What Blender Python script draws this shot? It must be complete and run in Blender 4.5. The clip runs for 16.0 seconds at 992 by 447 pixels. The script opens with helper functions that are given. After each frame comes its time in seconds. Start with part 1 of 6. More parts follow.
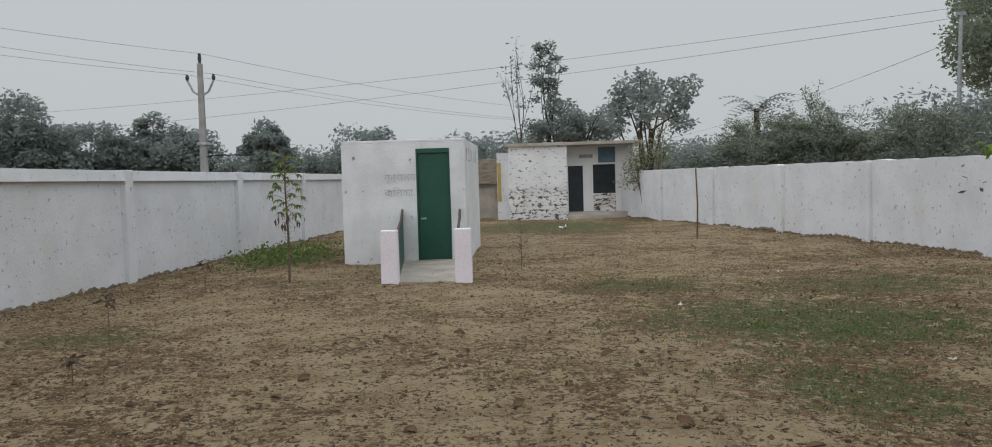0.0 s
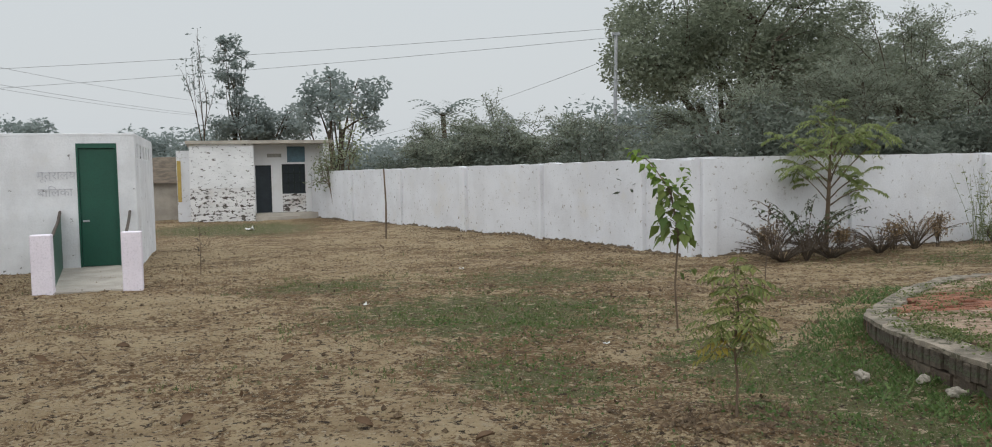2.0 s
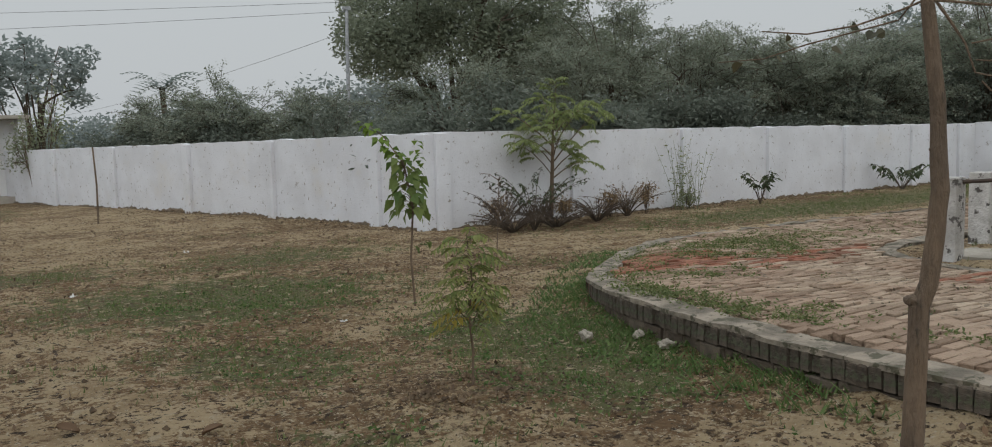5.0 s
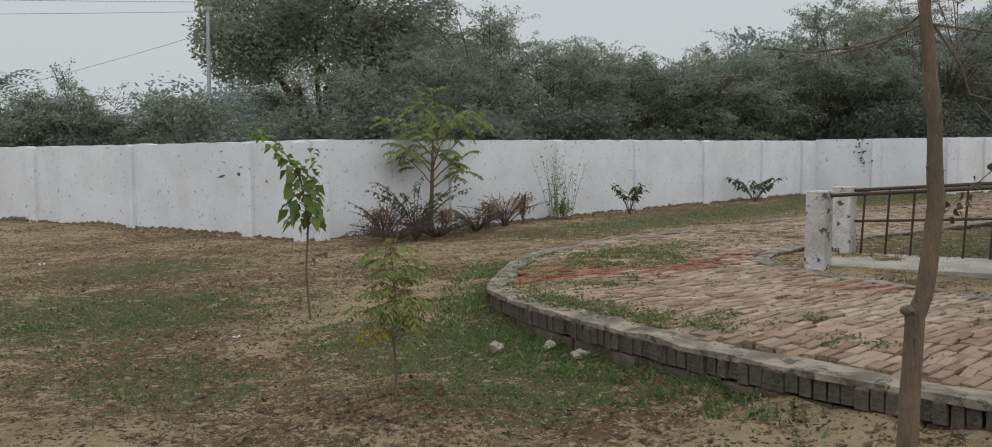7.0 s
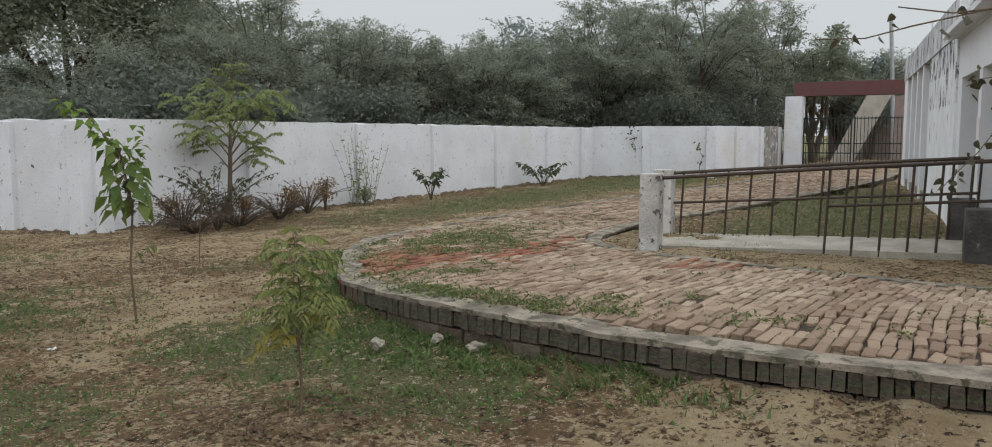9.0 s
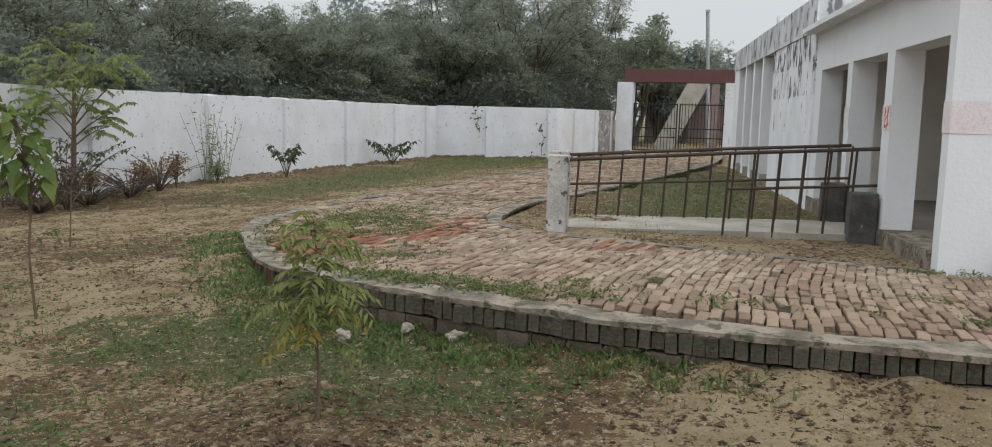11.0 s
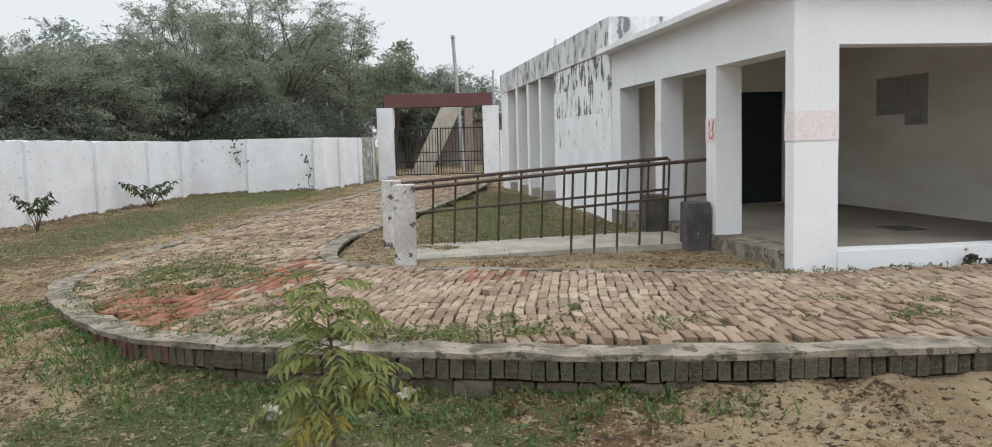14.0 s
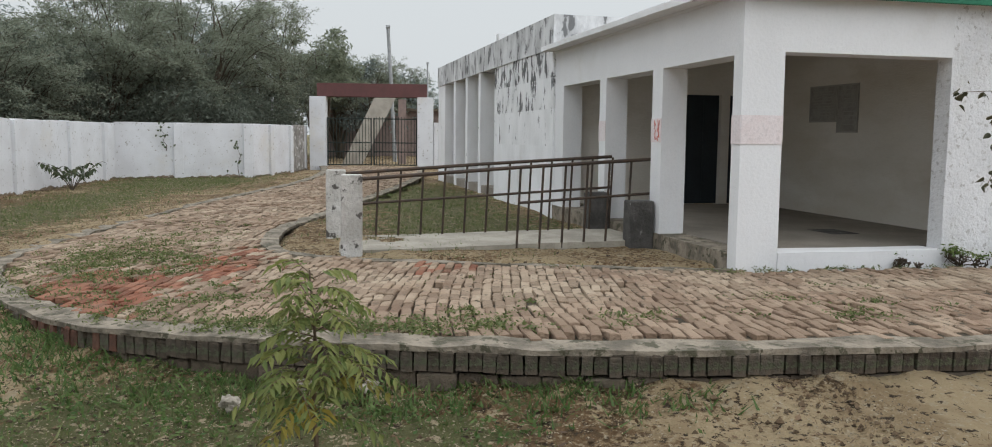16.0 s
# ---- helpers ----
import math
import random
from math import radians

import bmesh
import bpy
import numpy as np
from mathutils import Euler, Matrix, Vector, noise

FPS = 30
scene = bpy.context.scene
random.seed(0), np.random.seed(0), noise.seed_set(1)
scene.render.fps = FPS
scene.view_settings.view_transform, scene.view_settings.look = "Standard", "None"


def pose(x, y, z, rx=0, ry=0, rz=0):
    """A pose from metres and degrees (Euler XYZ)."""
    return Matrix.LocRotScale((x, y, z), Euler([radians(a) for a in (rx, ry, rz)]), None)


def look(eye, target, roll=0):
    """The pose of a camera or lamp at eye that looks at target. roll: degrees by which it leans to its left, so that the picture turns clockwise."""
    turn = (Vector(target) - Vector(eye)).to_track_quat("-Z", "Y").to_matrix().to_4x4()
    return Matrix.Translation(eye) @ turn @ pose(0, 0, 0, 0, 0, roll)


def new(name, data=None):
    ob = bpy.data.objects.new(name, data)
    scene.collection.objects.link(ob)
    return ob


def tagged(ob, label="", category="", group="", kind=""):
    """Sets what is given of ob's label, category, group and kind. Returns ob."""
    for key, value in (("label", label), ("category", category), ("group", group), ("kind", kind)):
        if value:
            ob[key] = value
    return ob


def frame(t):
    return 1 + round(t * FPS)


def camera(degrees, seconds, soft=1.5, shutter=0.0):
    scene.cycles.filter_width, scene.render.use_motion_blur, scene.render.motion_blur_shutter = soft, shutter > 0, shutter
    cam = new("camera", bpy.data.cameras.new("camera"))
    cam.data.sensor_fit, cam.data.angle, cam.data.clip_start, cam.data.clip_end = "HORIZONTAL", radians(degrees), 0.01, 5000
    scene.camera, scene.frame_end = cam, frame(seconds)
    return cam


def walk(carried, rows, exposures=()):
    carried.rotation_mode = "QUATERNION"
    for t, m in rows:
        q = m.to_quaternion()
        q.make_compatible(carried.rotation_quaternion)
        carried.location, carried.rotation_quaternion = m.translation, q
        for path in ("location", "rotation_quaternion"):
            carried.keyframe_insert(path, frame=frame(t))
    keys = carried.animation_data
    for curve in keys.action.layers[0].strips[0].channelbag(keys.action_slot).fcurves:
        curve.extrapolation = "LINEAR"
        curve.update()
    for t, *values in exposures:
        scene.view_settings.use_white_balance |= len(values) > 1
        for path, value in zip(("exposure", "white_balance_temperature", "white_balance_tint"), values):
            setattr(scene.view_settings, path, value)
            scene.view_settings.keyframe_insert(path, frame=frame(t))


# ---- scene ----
# ---- camera ----
cam = camera(60.17, 16.0, soft=1.0)
PATH = [
    (0.0, 0.000, 0.000, 1.492, 87.07, 1.63, 0.00),
    (0.5, -0.011, 0.028, 1.482, 87.00, 1.73, -0.66),
    (1.0, 0.007, 0.055, 1.488, 86.79, 1.89, -3.68),
    (1.5, 0.069, 0.083, 1.487, 86.64, 1.50, -11.71),
    (2.0, 0.125, 0.077, 1.479, 86.63, 1.12, -20.27),
    (2.5, 0.158, 0.074, 1.475, 86.62, 0.67, -26.16),
    (3.0, 0.200, 0.117, 1.462, 86.48, 0.41, -29.52),
    (3.5, 0.200, 0.151, 1.456, 86.08, 0.26, -31.93),
    (4.0, 0.202, 0.183, 1.454, 85.58, 0.43, -33.40),
    (4.5, 0.208, 0.194, 1.448, 85.14, 1.12, -34.65),
    (5.0, 0.224, 0.192, 1.441, 84.73, 1.57, -37.76),
    (5.2, 0.242, 0.210, 1.444, 84.76, 1.37, -40.37),
    (7.3, -0.052, 0.660, 1.451, 85.45, 0.27, -50.50),
    (7.5, -0.077, 0.769, 1.449, 85.35, 0.28, -55.33),
    (8.0, -0.176, 0.964, 1.444, 83.87, 0.14, -60.17),
    (8.5, -0.097, 1.213, 1.424, 83.72, 2.74, -62.22),
    (9.0, -0.153, 1.490, 1.408, 84.16, 0.13, -63.09),
    (9.5, -0.273, 1.712, 1.426, 84.14, 0.25, -71.06),
    (9.7, -0.297, 1.802, 1.422, 83.82, 0.05, -72.06),
    (11.8, -0.277, 3.027, 1.391, 85.27, -1.41, -81.83),
    (12.0, -0.209, 3.100, 1.414, 87.25, -0.34, -84.70),
    (12.5, -0.095, 3.251, 1.412, 86.96, -0.50, -87.75),
    (13.0, -0.061, 3.471, 1.415, 84.48, -0.32, -90.68),
    (13.5, -0.022, 3.654, 1.410, 84.54, 0.12, -92.77),
    (14.0, 0.062, 3.856, 1.399, 84.63, 1.45, -93.36),
    (14.5, 0.112, 4.005, 1.407, 84.61, 0.62, -93.53),
    (15.0, 0.095, 4.054, 1.405, 84.28, 0.37, -95.71),
    (15.5, 0.080, 4.085, 1.409, 84.20, 0.05, -97.18),
    (16.0, 0.081, 4.088, 1.400, 84.18, -0.59, -98.14),
]
walk(cam, [(t, pose(x, y, z, rx, ry, rz)) for t, x, y, z, rx, ry, rz in PATH], ((0.0, .2), (1.0, .24), (2.0, .47), (2.5, .68), (3.0, .6), (3.5, .32), (4.0, .24), (4.5, .18), (5.0, .17), (7.5, .4), (8.0, .54), (8.5, .66), (9.0, .45), (9.5, .92), (9.7, .85), (11.8, .3), (12.0, .23), (12.5, .28), (13.0, .73), (13.5, .75), (14.0, .85), (14.5, .77), (15.0, .93), (15.5, .73), (16.0, .58)))

# ---- world and light: overcast, hazy morning ----
world = bpy.data.worlds.new("overcast")
scene.world = world
world.use_nodes = True
wn, wl = world.node_tree.nodes, world.node_tree.links
wn.clear()
w_out, w_mix = wn.new("ShaderNodeOutputWorld"), wn.new("ShaderNodeMixShader")
w_sky, w_b1, w_b2 = wn.new("ShaderNodeTexSky"), wn.new("ShaderNodeBackground"), wn.new("ShaderNodeBackground")
w_sky.sky_type, w_sky.sun_disc = "NISHITA", False
w_sky.sun_elevation, w_sky.sun_rotation = radians(48), radians(200)
w_sky.air_density, w_sky.dust_density = 2.0, 6.0
w_b1.inputs["Strength"].default_value = 0.08
w_b2.inputs["Color"].default_value = (0.9, 0.955, 1.0, 1)
w_b2.inputs["Strength"].default_value = 0.53
w_mix.inputs["Fac"].default_value = 0.9
wl.new(w_sky.outputs["Color"], w_b1.inputs["Color"])
wl.new(w_b1.outputs[0], w_mix.inputs[1])
wl.new(w_b2.outputs[0], w_mix.inputs[2])
wl.new(w_mix.outputs[0], w_out.inputs["Surface"])
sun = new("sun", bpy.data.lights.new("sun", "SUN"))
sun.data.energy, sun.data.angle, sun.data.color = 1.6, radians(140), (0.935, 0.98, 1.03)
sun.matrix_world = look((0, 0, 30), (3, 5, 0))


# ---- materials ----
def material(name, colour, second=None, scale=3.0, amount=0.5, rough=0.85, bump=0.15, bump_scale=60.0, metal=0.0,
             spots=None, spot_scale=9.0, spot_cut=0.62, stretch=(1, 1, 1), per=None, spec=0.3, contrast=(0.35, 0.65), grain_dark=0.2, grime=None):
    """Two-scale procedural surface: a broad mix of two colours, fine grain, and chips of a third colour."""
    m = bpy.data.materials.new(name)
    m.use_nodes = True
    n, l = m.node_tree.nodes, m.node_tree.links
    b = n["Principled BSDF"]
    b.inputs["Roughness"].default_value, b.inputs["Metallic"].default_value = rough, metal
    b.inputs["Specular IOR Level"].default_value = spec
    tc, mp = n.new("ShaderNodeTexCoord"), n.new("ShaderNodeMapping")
    mp.inputs["Scale"].default_value = stretch
    l.new(tc.outputs["Object"], mp.inputs["Vector"])

    def noise_tex(s, detail=6.0, rough_=0.6):
        t = n.new("ShaderNodeTexNoise")
        t.inputs["Scale"].default_value, t.inputs["Detail"].default_value, t.inputs["Roughness"].default_value = s, detail, rough_
        l.new(mp.outputs["Vector"], t.inputs["Vector"])
        return t.outputs["Fac"]

    def ramp(sock, lo, hi):
        r = n.new("ShaderNodeMapRange")
        r.interpolation_type = "SMOOTHSTEP"
        r.inputs["From Min"].default_value, r.inputs["From Max"].default_value = lo, hi
        l.new(sock, r.inputs["Value"])
        return r.outputs["Result"]

    def mix(fac, a, c, blend="MIX"):
        x = n.new("ShaderNodeMix")
        x.data_type, x.blend_type = "RGBA", blend
        if isinstance(fac, float):
            x.inputs["Factor"].default_value = fac
        else:
            l.new(fac, x.inputs["Factor"])
        for sock, v in ((x.inputs["A"], a), (x.inputs["B"], c)):
            if isinstance(v, tuple):
                sock.default_value = (*v, 1)
            else:
                l.new(v, sock)
        return x.outputs["Result"]

    second = second or tuple(c * 0.72 for c in colour)
    broad = n.new("ShaderNodeMath")
    broad.operation = "MULTIPLY"
    broad.inputs[1].default_value = amount
    l.new(ramp(noise_tex(scale), *contrast), broad.inputs[0])
    col = mix(broad.outputs[0], colour, second)
    if per:
        info = n.new("ShaderNodeObjectInfo") if per == "object" else n.new("ShaderNodeNewGeometry")
        rnd = info.outputs["Random"] if per == "object" else info.outputs["Random Per Island"]
        r2 = ramp(rnd, 0.0, 1.0)
        col = mix(r2, col, mix(1.0, col, (0.62, 0.58, 0.56), "MULTIPLY"))
    grain = noise_tex(bump_scale, 4.0)
    col = mix(ramp(grain, 0.45, 0.8), col, mix(grain_dark, col, (0.0, 0.0, 0.0)))
    if grime:
        col = mix(ramp(noise_tex(0.7, 9.0, 0.7), 0.52, 0.75), col, grime)
    if spots:
        col = mix(ramp(noise_tex(spot_scale, 8.0, 0.65), spot_cut, spot_cut + 0.05), col, spots)
    l.new(col, b.inputs["Base Color"])
    bp = n.new("ShaderNodeBump")
    bp.inputs["Strength"].default_value, bp.inputs["Distance"].default_value = min(1.0, bump * 3), 0.02
    l.new(grain, bp.inputs["Height"])
    l.new(bp.outputs["Normal"], b.inputs["Normal"])
    return m


def leaf_material(name, colour, second, through_light=0.25):
    m = bpy.data.materials.new(name)
    m.use_nodes = True
    n, l = m.node_tree.nodes, m.node_tree.links
    b, out = n["Principled BSDF"], n["Material Output"]
    b.inputs["Roughness"].default_value, b.inputs["Specular IOR Level"].default_value = 0.6, 0.25
    g, mx, tr, ms = n.new("ShaderNodeNewGeometry"), n.new("ShaderNodeMix"), n.new("ShaderNodeBsdfTranslucent"), n.new("ShaderNodeMixShader")
    mx.data_type = "RGBA"
    mx.inputs["A"].default_value, mx.inputs["B"].default_value = (*colour, 1), (*second, 1)
    l.new(g.outputs["Random Per Island"], mx.inputs["Factor"])
    l.new(mx.outputs["Result"], b.inputs["Base Color"])
    l.new(mx.outputs["Result"], tr.inputs["Color"])
    ms.inputs["Fac"].default_value = through_light
    l.new(b.outputs[0], ms.inputs[1])
    l.new(tr.outputs[0], ms.inputs[2])
    l.new(ms.outputs[0], out.inputs["Surface"])
    return m


def ground_material():
    m = bpy.data.materials.new("yard_ground")
    m.use_nodes = True
    n, l = m.node_tree.nodes, m.node_tree.links
    b = n["Principled BSDF"]
    b.inputs["Roughness"].default_value, b.inputs["Specular IOR Level"].default_value = 0.95, 0.15
    tc = n.new("ShaderNodeTexCoord")

    def tex(s, detail=8.0, rough=0.65):
        t = n.new("ShaderNodeTexNoise")
        t.inputs["Scale"].default_value, t.inputs["Detail"].default_value, t.inputs["Roughness"].default_value = s, detail, rough
        l.new(tc.outputs["Object"], t.inputs["Vector"])
        return t.outputs["Fac"]

    def ramp(sock, lo, hi):
        r = n.new("ShaderNodeMapRange")
        r.interpolation_type = "SMOOTHSTEP"
        r.inputs["From Min"].default_value, r.inputs["From Max"].default_value = lo, hi
        l.new(sock, r.inputs["Value"])
        return r.outputs["Result"]

    def mix(fac, a, c):
        x = n.new("ShaderNodeMix")
        x.data_type = "RGBA"
        l.new(fac, x.inputs["Factor"])
        for sock, v in ((x.inputs["A"], a), (x.inputs["B"], c)):
            if isinstance(v, tuple):
                sock.default_value = (*v, 1)
            else:
                l.new(v, sock)
        return x.outputs["Result"]

    sand, soil, straw, moss = (0.45, 0.345, 0.208), (0.055, 0.038, 0.024), (0.185, 0.115, 0.06), (0.135, 0.133, 0.06)
    green = n.new("ShaderNodeAttribute")
    green.attribute_name = "grass_cover"

    def plus(a, k, sock):
        m1 = n.new("ShaderNodeMath")
        m1.operation = "MULTIPLY_ADD"
        m1.inputs[1].default_value = k
        l.new(a, m1.inputs[0])
        l.new(sock, m1.inputs[2])
        return m1.outputs[0]
    cov = green.outputs["Fac"]
    patch, mid, crumb = tex(0.5, 5.0, 0.55), tex(3.2, 6.0, 0.62), tex(12.0, 5.0, 0.6)
    dry = plus(cov, 0.22, plus(patch, 0.8, plus(mid, 0.8, plus(crumb, 0.8, tex(30.0, 4.0)))))
    col = mix(ramp(tex(1.7, 5.0, 0.6), 0.42, 0.62), sand, (0.33, 0.24, 0.138))
    col = mix(ramp(dry, 1.66, 1.82), col, straw)
    col = mix(ramp(plus(patch, 0.5, tex(7.5, 6.0, 0.7)), 0.8, 0.88), col, (0.125, 0.08, 0.043))
    col = mix(ramp(plus(cov, 0.5, tex(5.5, 7.0, 0.72)), 0.7, 0.78), col, moss)
    col = mix(ramp(tex(8.0, 6.0, 0.65), 0.585, 0.63), col, (0.44, 0.355, 0.235))
    col = mix(ramp(tex(15.0, 5.0, 0.68), 0.575, 0.615), col, soil)
    col = mix(ramp(tex(38.0, 4.0, 0.65), 0.6, 0.64), col, (0.5, 0.42, 0.3))
    l.new(col, b.inputs["Base Color"])
    bp = n.new("ShaderNodeBump")
    bp.inputs["Strength"].default_value, bp.inputs["Distance"].default_value = 1.0, 0.1
    l.new(plus(tex(7.0, 6.0), 1.5, tex(26.0, 8.0)), bp.inputs["Height"])
    l.new(bp.outputs["Normal"], b.inputs["Normal"])
    return m


WHITE = (0.685, 0.692, 0.715)
M = dict(
    whitewash=material("whitewash", WHITE, (0.6, 0.6, 0.615), 1.3, 0.8, 0.9, 0.12, 30, grain_dark=0.07, grime=(0.62, 0.6, 0.57), spots=(0.32, 0.3, 0.27), spot_scale=11, spot_cut=0.61),
    whitewash_clean=material("whitewash_clean", (0.76, 0.76, 0.768), (0.69, 0.69, 0.697), 1.1, 0.6, 0.9, 0.08, 30, grain_dark=0.05, grime=(0.66, 0.65, 0.635)),
    flaking_low=material("dense_flaking_whitewash", (0.74, 0.73, 0.72), (0.55, 0.54, 0.53), 1.5, 0.6, 0.92, 0.2, 40, grain_dark=0.1, grime=(0.5, 0.42, 0.37), spots=(0.09, 0.078, 0.068), spot_scale=7.0, spot_cut=0.52, stretch=(0.7, 0.7, 1.5)),
    flaking=material("flaking_whitewash", (0.78, 0.78, 0.78), (0.64, 0.64, 0.64), 1.5, 0.6, 0.92, 0.2, 40, grain_dark=0.1, spots=(0.1, 0.085, 0.075), spot_scale=8.0, spot_cut=0.575, stretch=(0.7, 0.7, 1.5)),
    cabin_white=material("chipped_whitewash", (0.73, 0.735, 0.75), (0.6, 0.6, 0.61), 1.6, 0.8, 0.9, 0.15, 30, grain_dark=0.08, grime=(0.58, 0.56, 0.54), spots=(0.2, 0.19, 0.18), spot_scale=6.5, spot_cut=0.635),
    streaked=material("streaked_whitewash", (0.84, 0.84, 0.85), (0.7, 0.7, 0.7), 1.0, 0.6, 0.92, 0.2, 40, grain_dark=0.08, grime=(0.66, 0.65, 0.63), spots=(0.17, 0.165, 0.16), spot_scale=3.2, spot_cut=0.645, stretch=(1.5, 1.5, 0.75)),
    black_streaks=material("black_rain_streaks", (0.8, 0.8, 0.8), (0.55, 0.55, 0.55), 1.6, 0.8, 0.92, 0.2, 40, grain_dark=0.1, spots=(0.13, 0.13, 0.13), spot_scale=3.2, spot_cut=0.5, stretch=(1.5, 1.5, 0.75)),
    stained=material("rain_stained_whitewash", (0.82, 0.82, 0.82), (0.66, 0.66, 0.66), 1.6, 0.8, 0.92, 0.2, 40, grain_dark=0.1, spots=(0.15, 0.15, 0.15), spot_scale=3.2, spot_cut=0.545, stretch=(1.5, 1.5, 0.75)),
    stained_low=material("lightly_stained_whitewash", (0.84, 0.84, 0.845), (0.7, 0.7, 0.7), 1.3, 0.7, 0.92, 0.2, 40, grain_dark=0.08, spots=(0.17, 0.165, 0.16), spot_scale=3.2, spot_cut=0.6, stretch=(1.5, 1.5, 0.75)),
    peeling=material("peeling_whitewash", (0.76, 0.76, 0.77), (0.64, 0.64, 0.65), 1.6, 0.8, 0.92, 0.3, 24, grain_dark=0.08, grime=(0.62, 0.61, 0.59), spots=(0.5, 0.49, 0.48), spot_scale=15, spot_cut=0.57),
    blackened=material("blackened_whitewash", (0.7, 0.7, 0.7), (0.4, 0.4, 0.4), 2.0, 0.9, 0.92, 0.2, 40, grain_dark=0.1, spots=(0.17, 0.17, 0.17), spot_scale=4.0, spot_cut=0.54, stretch=(1.2, 1.2, 0.7)),
    inner=material("dull_plaster", (0.79, 0.755, 0.7), (0.65, 0.605, 0.53), 0.8, 0.9, 0.9, 0.1, 30, grain_dark=0.06, grime=(0.6, 0.54, 0.45), stretch=(0.5, 0.5, 1.4)),
    pale_pink=material("pale_pink_paint", (0.76, 0.7, 0.7), (0.72, 0.63, 0.625), 4.0, 0.8, 0.85, 0.1, 40),
    lilac=material("pale_lilac_paint", (0.78, 0.72, 0.78), (0.7, 0.64, 0.7), 3.0, 0.5, 0.8, 0.1, 40),
    green_door=material("green_metal_paint", (0.012, 0.078, 0.05), (0.01, 0.06, 0.04), 2.0, 0.6, 0.45, 0.04, 30, spec=0.4),
    green_trim=material("green_trim_paint", (0.03, 0.2, 0.11), (0.02, 0.13, 0.08), 3.0, 0.6, 0.7, 0.08, 40),
    dark_door=material("dark_blue_metal", (0.03, 0.04, 0.048), (0.017, 0.023, 0.029), 2.0, 0.6, 0.5, 0.05, 30),
    concrete=material("concrete", (0.47, 0.43, 0.37), (0.33, 0.3, 0.26), 2.0, 0.8, 0.92, 0.2, 50),
    ramp_cement=material("ramp_cement", (0.4, 0.365, 0.305), (0.27, 0.245, 0.2), 2.5, 0.9, 0.92, 0.2, 40),
    floor_cement=material("cement_floor", (0.29, 0.255, 0.215), (0.19, 0.168, 0.14), 1.2, 0.8, 0.85, 0.1, 45),
    mortar_cap=material("weathered_mortar", (0.3, 0.255, 0.198), (0.13, 0.112, 0.086), 5.0, 1.0, 0.95, 1.0, 28, spots=(0.09, 0.083, 0.055), spot_scale=9, spot_cut=0.545),
    weathered_post=material("weathered_white_post", (0.62, 0.6, 0.57), (0.38, 0.36, 0.33), 3.5, 0.9, 0.92, 0.4, 30, grime=(0.4, 0.37, 0.33), spots=(0.1, 0.092, 0.082), spot_scale=8, spot_cut=0.57),
    black_stone=material("blackened_concrete", (0.06, 0.057, 0.053), (0.12, 0.114, 0.106), 5.0, 0.8, 0.95, 0.5, 30, spots=(0.34, 0.33, 0.32), spot_scale=10, spot_cut=0.64),
    kerb_brick=material("dark_kerb_brick", (0.155, 0.122, 0.09), (0.078, 0.067, 0.052), 7.0, 0.9, 0.95, 0.7, 40, per="object", spots=(0.085, 0.09, 0.055), spot_scale=9, spot_cut=0.58),
    red_kerb=material("red_kerb_brick", (0.23, 0.1, 0.065), (0.13, 0.075, 0.055), 7.0, 0.9, 0.95, 0.6, 45, per="object"),
    paver=material("worn_paving_brick", (0.31, 0.218, 0.152), (0.415, 0.328, 0.238), 1.3, 1.0, 0.95, 0.8, 34, per="object", grime=(0.4, 0.315, 0.22), spots=(0.12, 0.095, 0.066), spot_scale=13, spot_cut=0.575),
    paver_stuff=material("worn_paving_brick_far", (0.31, 0.218, 0.152), (0.415, 0.328, 0.238), 1.3, 1.0, 0.95, 0.8, 34, per="island", grime=(0.4, 0.315, 0.22), spots=(0.12, 0.095, 0.066), spot_scale=13, spot_cut=0.575),
    red_paver=material("red_paving_brick", (0.31, 0.125, 0.075), (0.29, 0.16, 0.105), 3.0, 1.0, 0.95, 0.5, 50, per="island"),
    joint=material("earthy_joint", (0.06, 0.048, 0.032), (0.3, 0.235, 0.155), 0.9, 1.0, 0.98, 0.5, 50, contrast=(0.52, 0.6)),
    iron=material("brown_iron", (0.055, 0.042, 0.034), (0.09, 0.06, 0.04), 12.0, 0.8, 0.6, 0.1, 60, metal=0.3),
    gate_iron=material("black_green_iron", (0.02, 0.03, 0.027), (0.03, 0.04, 0.035), 12.0, 0.8, 0.55, 0.1, 60, metal=0.2),
    red_beam=material("dull_red_paint", (0.135, 0.06, 0.058), (0.11, 0.055, 0.052), 3.0, 0.8, 0.8, 0.1, 40),
    steel=material("galvanised_steel", (0.42, 0.43, 0.44), (0.3, 0.31, 0.32), 6.0, 0.7, 0.6, 0.05, 40, metal=0.4),
    pole_grey=material("grey_pole_concrete", (0.33, 0.335, 0.33), (0.24, 0.245, 0.245), 3.0, 0.8, 0.92, 0.2, 40),
    paper=material("soiled_white_paper", (0.72, 0.71, 0.68), (0.55, 0.53, 0.49), 20.0, 0.8, 0.8, 0.2, 60),
    bare_masonry=material("grey_bare_masonry", (0.36, 0.335, 0.31), (0.2, 0.185, 0.17), 4.0, 0.9, 0.95, 0.4, 30, spots=(0.6, 0.59, 0.57), spot_scale=6, spot_cut=0.56),
    cable=material("dark_cable", (0.3, 0.31, 0.32), rough=0.7),
    bark=material("grey_bark", (0.11, 0.085, 0.06), (0.06, 0.045, 0.033), 8.0, 0.8, 0.95, 0.5, 30, stretch=(3, 3, 0.5)),
